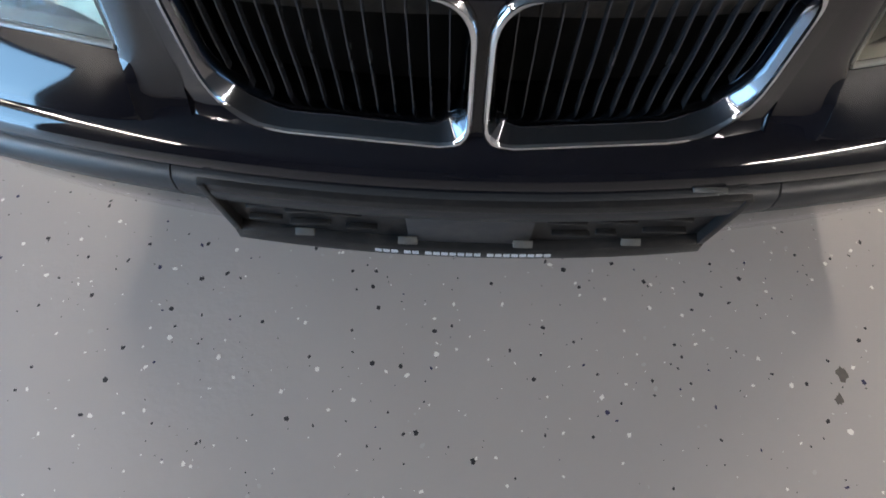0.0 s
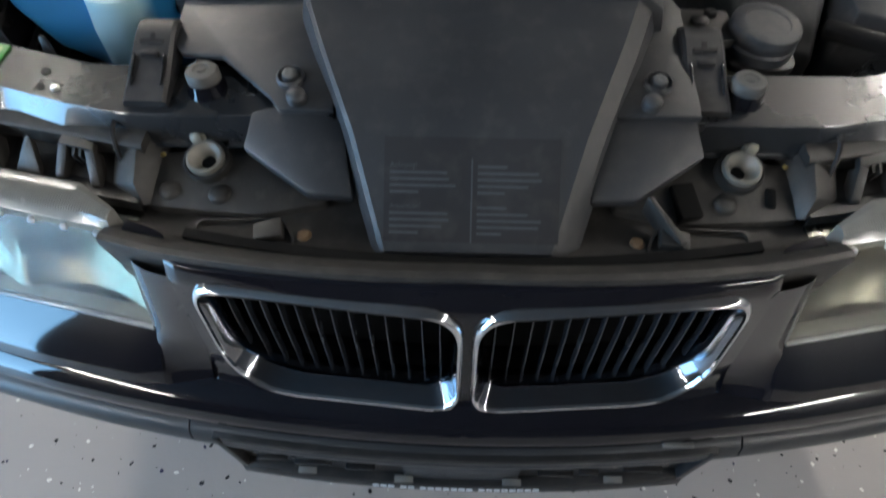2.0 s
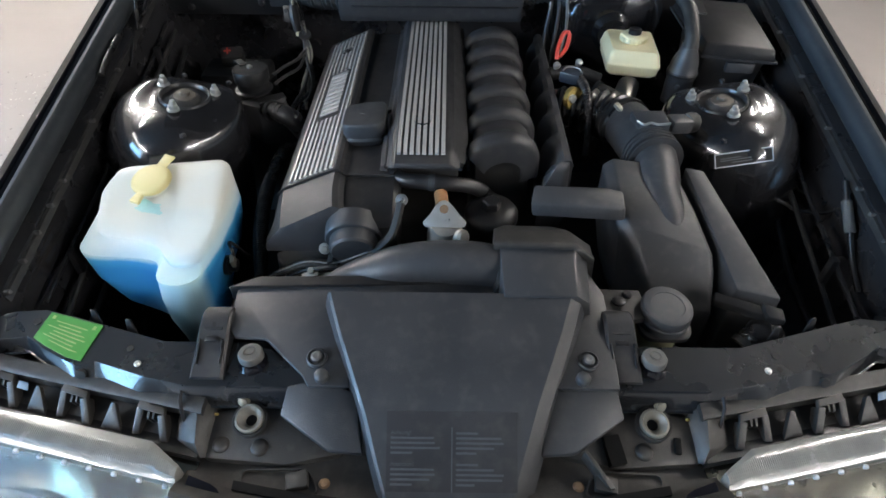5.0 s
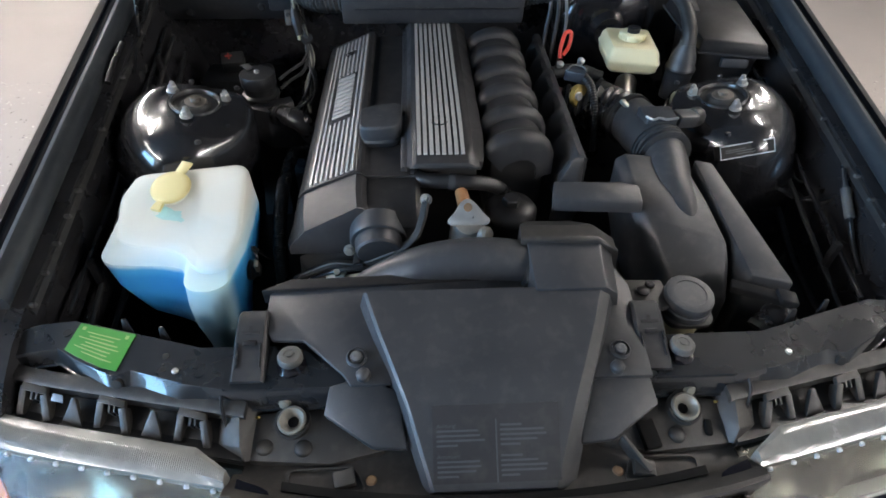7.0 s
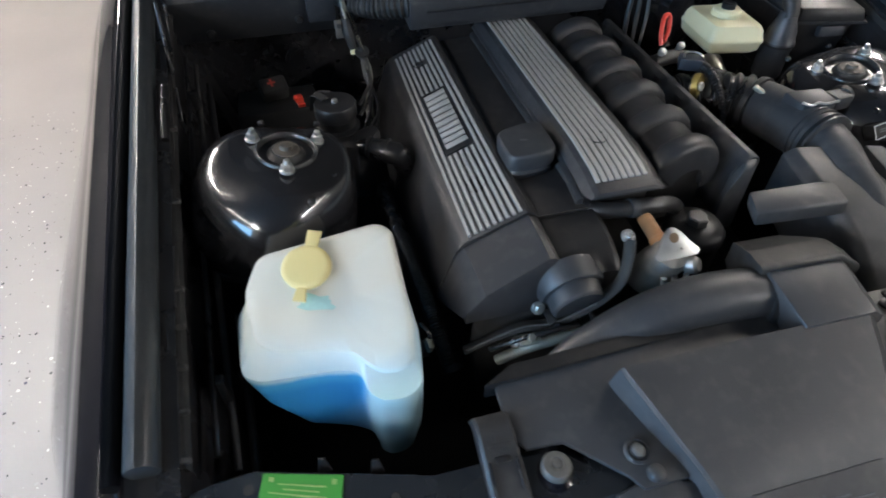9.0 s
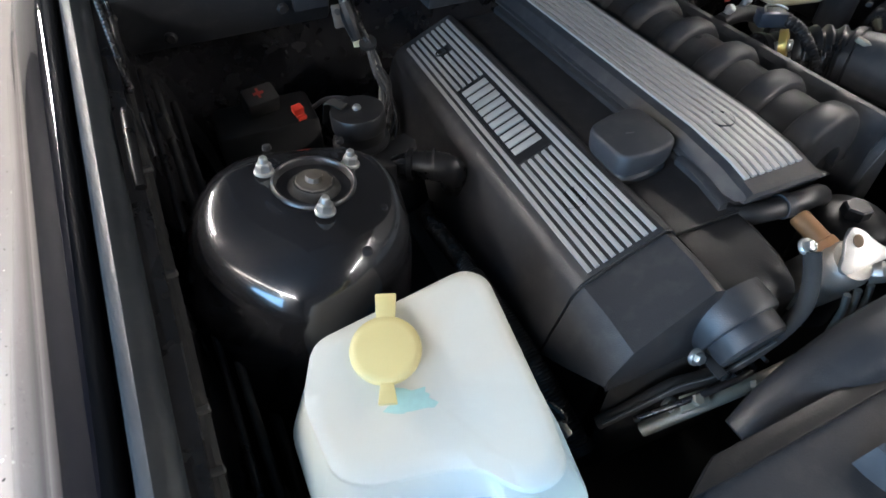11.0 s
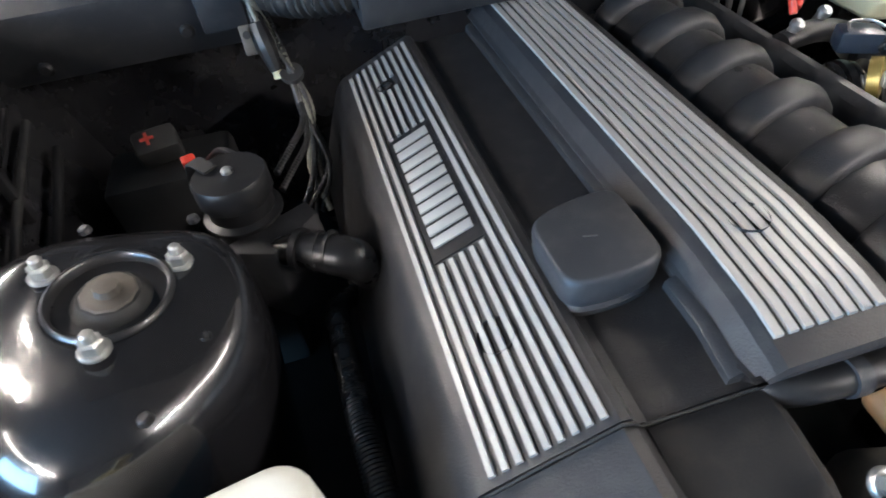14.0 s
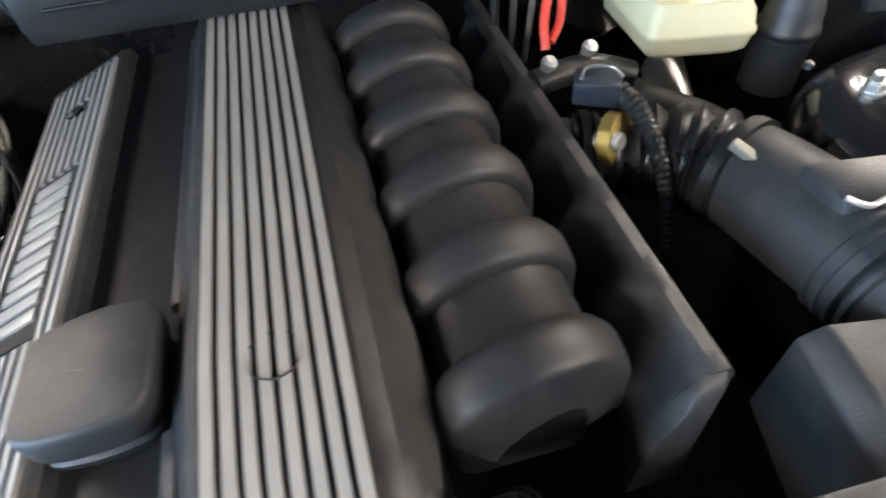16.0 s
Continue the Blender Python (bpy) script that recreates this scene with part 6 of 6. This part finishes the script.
hose("coolant_hose", [(0.27, 1.075, 0.715), (0.30, 1.05, 0.71), (0.33, 1.03, 0.70), (0.35, 1.01, 0.68), (0.36, 0.99, 0.62)], 0.016, RUBBER, "bent black coolant hose near the strut tower")


# ---- fluids and boxes on the far side ----
def brake_reservoir():
    t = thing("brake_fluid_reservoir", (0.335, 1.13, 0.7), "yellowed plastic brake fluid reservoir with a cream cap", "reservoir")
    o = outline([(0.288, 1.09), (0.38, 1.07), (0.392, 1.185), (0.296, 1.2)], 0.01, 4)
    c = Vector((0.34, 1.135))
    ring = lambda k, z: [Vector((*(c + (Vector(p) - c) * k), z)) for p in o]
    part("body", loft([ring(0.82, 0.735), ring(0.97, 0.743), ring(1.0, 0.755), ring(1.03, 0.757), ring(1.03, 0.762), ring(1.0, 0.764), ring(0.95, 0.777), ring(0.86, 0.784)]), CREAM, t, angle=50)
    cap = lathe([(0.023, 0.776), (0.0245, 0.778), (0.0245, 0.793), (0.021, 0.796), (0.0, 0.796)], pose(0.342, 1.14, 0), 28)
    cap = part("cap", cap, CREAM, t, "ribbed cream filler cap", 50)
    for i in range(24):
        a = 2 * math.pi * i / 24
        part("grip", box((0.342 + 0.0247 * math.cos(a), 1.14 + 0.0247 * math.sin(a), 0.786), (0.0012, 0.003, 0.012), (0, 0, math.degrees(a) + 90)), CREAM, cap)
    part("float_plug", lathe([(0.012, 0.795), (0.012, 0.804), (0.009, 0.806), (0.006, 0.804), (0, 0.804)], pose(0.342, 1.14, 0), 18), DARK, cap, "dark float plug")
    part("cylinder", tube([(0.29, 1.05, 0.67), (0.33, 1.09, 0.675), (0.36, 1.16, 0.68)], 0.022, 14), CAST, t, "dull metal brake cylinder", 60)
    part("outlet", lathe([(0.014, -0.012), (0.014, 0.012), (0.010, 0.016), (0.0, 0.017)], pose(0.305, 1.045, 0.695, 70), 14), DARK, t)


brake_reservoir()


def brake_servo():
    t = thing("brake_servo", (0.335, 1.35, 0.66), "glossy black round brake servo behind the fluid reservoir", "brake servo")
    m = pose(0.335, 1.385, 0.745, 90)
    part("drum", lathe([(0.118, 0.0), (0.12, 0.03), (0.122, 0.033), (0.122, 0.042), (0.118, 0.046), (0.106, 0.08), (0.085, 0.1), (0.04, 0.108), (0.03, 0.125), (0.0, 0.126)], m, 40), DOME, t, angle=40)
    for k in range(3):
        x = 0.185 + 0.016 * k
        part("cable", tube([(x, 1.235, 0.85), (x + 0.006, 1.215, 0.82), (x + 0.004 * k, 1.205, 0.77), (x - 0.004, 1.19, 0.7)], 0.0042 - 0.0006 * k, 8), (GLOSSRUB, RUBBER, pad_mat)[k], t, angle=60)


brake_servo()


def engine_computer_plug():
    t = thing("round_connector", (0.43, 1.08, 0.7), "large round grey plug with a thick cable", "connector")
    m = pose(0.432, 1.092, 0.705)
    part("shell", lathe([(0.0255, -0.02), (0.0255, 0.03), (0.027, 0.032), (0.0275, 0.044), (0.0255, 0.046), (0.0245, 0.058), (0.021, 0.07), (0.0165, 0.08), (0.0145, 0.095)], m, 28), COVER, t, angle=50)
    part("cable", tube([(0.43, 1.085, 0.79), (0.432, 1.10, 0.815), (0.43, 1.15, 0.845), (0.40, 1.20, 0.865), (0.34, 1.235, 0.87), (0.27, 1.235, 0.858), (0.22, 1.225, 0.848)], [0.0125, 0.0135, 0.0125, 0.0125, 0.012, 0.0115, 0.011], 14), RUBBER, t, "thick taped black cable", 60)
    part("tag", box((0.413, 1.178, 0.8715), (0.034, 0.026, 0.003), (-28, 10, 35), bev=0.001), BLUEGREY, t, "pale blue paper tag")
    part("locking_ring", lathe([(0.0275, 0.036), (0.0285, 0.038), (0.0285, 0.041), (0.0275, 0.043)], m, 28), DARK, t)


engine_computer_plug()


def fuse_box():
    t = thing("fuse_box", (0.51, 1.1, 0.7), "dark grey plastic fuse box with a hinged lid", "fuse box")
    lid = loft([[Vector(p) for p in ((0.463, 1.098, 0.798), (0.584, 1.082, 0.792), (0.592, 1.26, 0.812), (0.458, 1.275, 0.816))],
                [Vector(p) for p in ((0.458, 1.092, 0.776), (0.59, 1.075, 0.77), (0.598, 1.27, 0.79), (0.452, 1.285, 0.794))]], bev=0.004)
    part("lid", lid, DARK, t)
    part("lid_rim", loft([[Vector(p) for p in ((0.456, 1.09, 0.777), (0.592, 1.073, 0.771), (0.6, 1.272, 0.791), (0.45, 1.287, 0.795))],
                          [Vector(p) for p in ((0.456, 1.09, 0.773), (0.592, 1.073, 0.767), (0.6, 1.272, 0.787), (0.45, 1.287, 0.791))]]), PLASTIC, t)
    part("box_body", loft([[Vector(p) for p in ((0.466, 1.1, 0.772), (0.576, 1.086, 0.766), (0.58, 1.24, 0.786), (0.47, 1.25, 0.79))],
                           [Vector(p) for p in ((0.472, 1.11, 0.66), (0.566, 1.1, 0.66), (0.57, 1.22, 0.66), (0.476, 1.23, 0.66))]], bev=0.003), DARK, t)
    part("latch", box((0.532, 1.086, 0.756), (0.05, 0.012, 0.018), (-8, 0, -7), bev=0.002), COVER, t, "grey latch")
    part("recess", box((0.482, 1.235, 0.8115), (0.03, 0.06, 0.006), (7, -2, -5), bev=0.002), BLACK, t, "dark recess in the lid")


fuse_box()


def expansion_tank():
    t = thing("expansion_tank", (0.25, 0.55, 0.6), "coolant expansion tank with a large grey screw cap", "tank")
    m = pose(0.271, 0.558, 0.668, 5, 2)
    part("neck", lathe([(0.028, -0.07), (0.03, -0.035), (0.03, -0.006)], m, 28), CREAM, t, "yellowed plastic neck", 50)
    flange = [Vector((p[0], p[1], 0)) for p in outline([(-0.032, -0.034), (0.034, -0.034), (0.036, 0.03), (-0.034, 0.034)], 0.02, 5)]
    part("flange", loft([[m @ (p + Vector((0, 0, z))) for p in flange] for z in (-0.014, -0.006)], bev=0.0015), DARK, t)
    part("skirt", lathe([(0.031, -0.008), (0.0335, -0.006), (0.0335, 0.004), (0.032, 0.006)], m, 32), cap_mat, t)
    part("cap", lathe([(0.031, 0.002), (0.032, 0.004), (0.032, 0.017), (0.031, 0.0195), (0.029, 0.0205), (0.021, 0.0208), (0.0205, 0.0198), (0.0, 0.02)], m, 24), cap_mat, t, "blue-grey ribbed screw cap", 40)
    plate = slab([(0.165, 0.578, 0.682), (0.19, 0.59, 0.682), (0.245, 0.59, 0.68), (0.25, 0.545, 0.678), (0.225, 0.54, 0.678), (0.172, 0.552, 0.68)], (0, 0, -0.01), bev=0.0025)
    part("plate", plate, SHELF, t)
    for x, y, r in ((0.213, 0.567, 0.0085), (0.226, 0.579, 0.0065), (0.182, 0.577, 0.0055)):
        b = lathe([(r, 0), (r, 0.0025), (r * 0.7, 0.004), (0, 0.004)], pose(x, y, 0.6815), 14)
        part("screw", b, DARK, t)
        part("screw_slot", box((x, y, 0.6857), (r * 1.3, 0.0016, 0.0008), (0, 0, 35)), BLACK, t)


cap_mat = pbr("blue_grey_plastic", (0.03, 0.033, 0.038), 0.5, var=0.2, dust=0.2, grain=0.2)
expansion_tank()
hose("radiator_hose", [(0.395, 0.55, 0.61), (0.41, 0.56, 0.625), (0.43, 0.57, 0.615), (0.44, 0.575, 0.56)], 0.02, GLOSSRUB, "short ribbed black hose beside the air filter", rib=(0.012, 0.002))


# ---- far side of the bay: cables and the near firewall ----
duct = thing("cable_duct", (0, 1.22, 0.78), "black plastic cable duct across the back of the engine", "cable duct")
part("channel", loft([[Vector((x, y, z)) for y, z in ((1.208, 0.788), (1.2, 0.805), (1.2, 0.835), (1.212, 0.85), (1.27, 0.862), (1.28, 0.79))] for x in (-0.222, -0.21, -0.1, 0.0, 0.1, 0.125, 0.135)], bev=0.003), PLASTIC, duct)
for x in (-0.16, -0.09, -0.01, 0.06, 0.11):
    part("clip", box((x, 1.20, 0.846), (0.022, 0.012, 0.008), (30, 0, 0), bev=0.001), DARK, duct)
part("lid_edge", box((-0.035, 1.193, 0.822), (0.32, 0.004, 0.003), bev=0.001), DARK, duct)
hose("corrugated_conduit", [(-0.195, 1.225, 0.828), (-0.235, 1.23, 0.825), (-0.275, 1.25, 0.82), (-0.315, 1.285, 0.825), (-0.34, 1.32, 0.85)], 0.021, RUBBER, "thick corrugated black conduit from the cable duct", rib=(0.0085, 0.0022), seg=16)
hose("corrugated_conduit", [(0.13, 1.225, 0.832), (0.16, 1.226, 0.836), (0.19, 1.228, 0.84)], 0.0165, RUBBER, "corrugated conduit between cable duct and taped cable", rib=(0.008, 0.002), seg=16)


def canister():
    t = thing("valve_canister", (-0.37, 1.06, 0.66), "round black plastic canister with a screwed lid", "canister")
    m = pose(-0.371, 1.06, 0.70)
    part("body", lathe([(0.028, -0.03), (0.028, 0.014), (0.0345, 0.016), (0.0345, 0.019), (0.0285, 0.022), (0.0285, 0.04)], m, 32), DARK, t, angle=50)
    part("lid", lathe([(0.031, 0.036), (0.032, 0.038), (0.032, 0.056), (0.0305, 0.0585), (0.0, 0.0595)], m, 32), DARK, t, angle=50)
    part("screw", lathe([(0.005, 0.058), (0.005, 0.062), (0.003, 0.064), (0, 0.064)], m, 10), ZINC, t)
    part("strap", loft([[Vector((x + dx, y + dy, z + dz)) for dx, dy, dz in ((-0.005, -0.004, 0), (0.005, 0.004, 0), (0.005, 0.004, -0.002), (-0.005, -0.004, -0.002))] for x, y, z in ((-0.405, 1.085, 0.738), (-0.4, 1.082, 0.764), (-0.395, 1.078, 0.7655), (-0.384, 1.066, 0.7625))]), BLACK, t)
    part("bracket", loft([[Vector(p) for p in ((-0.40, 1.02, 0.712), (-0.318, 1.06, 0.712), (-0.31, 1.04, 0.712), (-0.35, 1.0, 0.712))], [Vector(p) for p in ((-0.39, 1.01, 0.66), (-0.318, 1.06, 0.64), (-0.30, 1.03, 0.62), (-0.35, 0.99, 0.64))]], bev=0.002), PLASTIC, t)


canister()
elbow = thing("rubber_elbow", (-0.32, 0.98, 0.68), "shiny black rubber elbow hose beside the engine", "hose")
part("tube", tube([(-0.35, 1.015, 0.70), (-0.33, 1.005, 0.705), (-0.305, 0.992, 0.703), (-0.288, 0.987, 0.695), (-0.278, 1.0, 0.66)], [0.012, 0.0145, 0.0175, 0.018, 0.015], 16), GLOSSRUB, elbow, angle=60)
part("clamp", tube([(-0.332, 1.006, 0.7045), (-0.327, 1.003, 0.7045)], 0.019, 16, 1), DARK, elbow, angle=60)
for k in (0, 1):
    part("ring", tube([(-0.316 + 0.009 * k, 0.9985 - 0.004 * k, 0.704), (-0.3135 + 0.009 * k, 0.9972 - 0.004 * k, 0.7039)], 0.0178 + 0.0012 * k, 16, 1), RUBBER, elbow, angle=60)
hose("heater_hose", [(-0.302, 1.04, 0.60), (-0.317, 1.0, 0.622), (-0.316, 0.92, 0.636), (-0.311, 0.835, 0.642), (-0.303, 0.75, 0.628), (-0.29, 0.67, 0.58)], 0.011, GLOSSRUB, "long black braided hose along the engine's side", rib=(0.0035, 0.0007), seg=18)


def wire_loom():
    t = thing("wire_loom", (-0.31, 1.22, 0.68), "taped bundle of black engine wires hanging by the firewall", "cables")
    rng = random.Random(21)
    for k in range(7):
        j = lambda: rng.uniform(-0.009, 0.009)
        pts = [(-0.325 + j(), 1.265 + j(), 0.83), (-0.318 + j(), 1.255 + j(), 0.79), (-0.305 + j() * 0.5, 1.235 + j() * 0.5, 0.75), (-0.303 + j(), 1.215 + j(), 0.71), (-0.308 + 2 * j(), 1.18 + j(), 0.665), (-0.318 + 2 * j(), 1.14 + j(), 0.63)]
        part("wire", tube(pts, rng.choice((0.0022, 0.0028, 0.0036)), 7, 5, rib=(0.006, 0.0003)), (GLOSSRUB, BOLT, RUBBER, DARK, GLOSSRUB)[k % 5], t, angle=60)
    part("tie", lathe([(0.0125, -0.003), (0.0125, 0.003)], pose(-0.304, 1.234, 0.749, 25), 14), BLACK, t)
    part("plug", tube([(-0.325, 1.255, 0.80), (-0.322, 1.245, 0.78), (-0.318, 1.235, 0.755)], [0.009, 0.011, 0.007], 10), DARK, t)
    part("tongue", box((-0.337, 1.248, 0.787), (0.014, 0.004, 0.03), (-15, 0, 0), bev=0.002), hub_mat, t, "dull metal tongue")
    part("tongue_hole", lathe([(0.004, -0.001), (0.004, 0.0025), (0, 0.0025)], pose(-0.337, 1.2445, 0.794, 75), 12), BLACK, t)
    part("sleeve", tube([(-0.32, 1.25, 0.79), (-0.319, 1.243, 0.765), (-0.318, 1.238, 0.745)], 0.0055, 8), CREAM, t, "beige cable sleeve")
    for dz in (0.0, 0.018):
        part("lead", tube([(-0.335, 1.07, 0.74 - dz), (-0.32, 1.10, 0.742 - dz), (-0.305, 1.15, 0.735 - dz), (-0.302, 1.2, 0.73 - dz / 2)], 0.003, 7, rib=(0.004, 0.0004)), DARK, t)
    part("red_lead", tube([(-0.405, 1.165, 0.712), (-0.39, 1.15, 0.728), (-0.375, 1.12, 0.742), (-0.36, 1.09, 0.748)], 0.003, 7), DARK, t)


wire_loom()
redc = thing("cable_connector", (-0.425, 1.17, 0.69), "small red cable connector in the dark bay", "connector")
part("housing", box((-0.425, 1.17, 0.711), (0.014, 0.012, 0.011), (10, 0, 15), bev=0.002), RED, redc)
part("base", box((-0.422, 1.172, 0.699), (0.012, 0.01, 0.006), (10, 0, 15), bev=0.001), RED, redc)
tc = thing("terminal_cover", (-0.465, 1.225, 0.66), "black battery terminal cover with a red plus", "cover")
part("tray", box((-0.465, 1.245, 0.49), (0.14, 0.09, 0.37), bev=0.01), BLACK, tc)
part("lid", box((-0.465, 1.235, 0.7), (0.046, 0.032, 0.03), (25, 0, 12), bev=0.005), BLACK, tc)
for d in ((0.014, 0.0032), (0.0032, 0.014)):
    m = pose(-0.466, 1.214, 0.7225, 35, 0, 12)
    b = box((0, 0, 0), (d[0], d[1], 0.0016))
    b.transform(m)
    part("plus_bar", b, DIMRED, tc, "red plus mark")
redl = thing("red_cable_tie", (0.197, 1.1, 0.72), "bright red cable loop beside the intake plenum", "cable")
part("loop", tube([(0.194, 1.096, 0.764), (0.196, 1.108, 0.782), (0.205, 1.122, 0.802), (0.216, 1.124, 0.8), (0.212, 1.112, 0.78), (0.2, 1.1, 0.768)], 0.0038, 8), RED, redl, angle=60)
for x, y in ((0.193, 1.09), (0.236, 1.103)):
    part("fitting", lathe([(0.0055, -0.012), (0.0055, 0.006), (0.007, 0.007), (0.007, 0.011), (0.004, 0.014), (0, 0.014)], pose(x, y, 0.748, 20, 0, 30), 12), ZINC, redl, "small zinc fitting")
part("rail", tube([(0.182, 1.088, 0.738), (0.21, 1.094, 0.74), (0.245, 1.1, 0.736), (0.28, 1.095, 0.725)], 0.012, 12), DARK, redl, angle=60)


def side_wiring(s):
    t = thing("side_cable", (s * 0.575, 0.9, 0.5), "thin black cables clipped along the inner fender", "cables", "side cables")
    rng = random.Random(31 + s)
    for k in range(3):
        pts = [(0.575 - 0.012 * k + 0.05 * (y - 0.8), y, rail_z(y) - 0.085 - 0.035 * k + rng.uniform(-0.012, 0.012)) for y in (0.6, 0.72, 0.85, 0.98, 1.12, 1.27)]
        part("cable", tube(pts, 0.0035 + 0.001 * k, 7), (GLOSSRUB, RUBBER, DARK)[k], t, angle=60, flip=s)
    for y in (0.68, 0.92, 1.16):
        part("clip", box((0.565 + 0.05 * (y - 0.8), y, rail_z(y) - 0.105), (0.01, 0.012, 0.06), bev=0.002), DARK, t, flip=s)


side_wiring(-1)
side_wiring(1)


braid = thing("braided_cable", (-0.600, 1.203, 0.875), "thin shiny braided cables along the dark inner fender", "cables")
part("braided_lead", tube([(-0.600, 1.203, 0.875), (-0.600, 1.185, 0.847), (-0.600, 1.166, 0.818), (-0.600, 1.147, 0.791)], 0.0035, 7, rib=(0.004, 0.0005)), GLOSSRUB, braid, angle=60)
part("lead", tube([(-0.600, 1.225, 0.873), (-0.600, 1.258, 0.857), (-0.600, 1.247, 0.837), (-0.600, 1.205, 0.815), (-0.600, 1.182, 0.803)], 0.003, 7), GLOSSRUB, braid, angle=60)
part("sleeve", tube([(-0.600, 1.079, 0.807), (-0.600, 1.048, 0.800), (-0.600, 1.010, 0.790), (-0.600, 0.984, 0.779)], 0.0055, 8), GLOSSRUB, braid, angle=60)
part("lead", tube([(-0.592, 1.106, 0.787), (-0.592, 1.085, 0.770), (-0.592, 1.069, 0.755)], 0.0025, 7), GLOSSRUB, braid, angle=60)


lead = thing("fender_lead", (0.600, 0.791, 0.714), "black lead with a grey sleeve on the inner fender", "cables")
part("lead", tube([(0.600, 0.791, 0.714), (0.600, 0.767, 0.693), (0.600, 0.748, 0.678), (0.600, 0.728, 0.663), (0.600, 0.694, 0.634), (0.600, 0.656, 0.611)], 0.004, 8), GLOSSRUB, lead, angle=60)
part("sleeve", tube([(0.600, 0.767, 0.693), (0.600, 0.748, 0.678), (0.600, 0.728, 0.663)], 0.0075, 10, 2), pad_mat, lead, "grey plastic sleeve", 60)
tangle = thing("wire_tangle", (0.538, 0.857, 0.640), "tangle of thin shiny wires beside the strut tower", "cables")
rng = random.Random(77)
for k in range(7):
    o = Vector((0.538, 0.857, 0.640))
    pts, p = [], o + Vector((rng.uniform(-0.05, 0.03), rng.uniform(-0.03, 0.03), rng.uniform(-0.01, 0.02)))
    for _ in range(5):
        pts.append(p)
        p = p + Vector((rng.uniform(0.0, 0.035), rng.uniform(-0.025, 0.025), rng.uniform(-0.02, 0.02)))
    part("wire", tube(pts, rng.choice((0.0016, 0.0022, 0.003)), 6, 5), (GLOSSRUB, BOLT, GLOSSRUB)[k % 3], tangle, angle=60)


# ---- the raised bonnet over the bay ----
def open_bonnet():
    t = thing("bonnet", (0, 1.44, 0.95), "black car bonnet standing open over the engine bay", "bonnet")
    up, out = Vector((0, -0.5, 0.866)), Vector((0, 0.866, 0.5))

    def row(f, lift):
        """Across the bonnet at f of its length from the hinge, bowed towards its outside."""
        w = 0.67 - 0.07 * f
        base = Vector((0, 1.44, 0.965)) + up * 1.05 * f
        return [base + Vector((w * k, 0, 0)) + out * (lift + 0.035 * (1 - k * k)) for k in (-1, -0.8, -0.5, -0.2, 0, 0.2, 0.5, 0.8, 1)]

    fs = [k / 8 for k in range(9)]
    part("skin", loft([row(f, 0.02) + row(f, 0.012)[::-1] for f in fs]), PAINT, t, "glossy black outer skin", 50)
    part("liner", loft([row(0.03 + 0.94 * f, 0.009) + row(0.03 + 0.94 * f, -0.006)[::-1] for f in fs]), BLACK, t, "dark felt underside", 50)
    for s in (-1, 1):
        part("hinge", tube([(0.63, 1.40, 0.90), (0.632, 1.42, 0.95), (0.63, 1.425, 1.0)], 0.012, 8), BAY, t, flip=s)


open_bonnet()
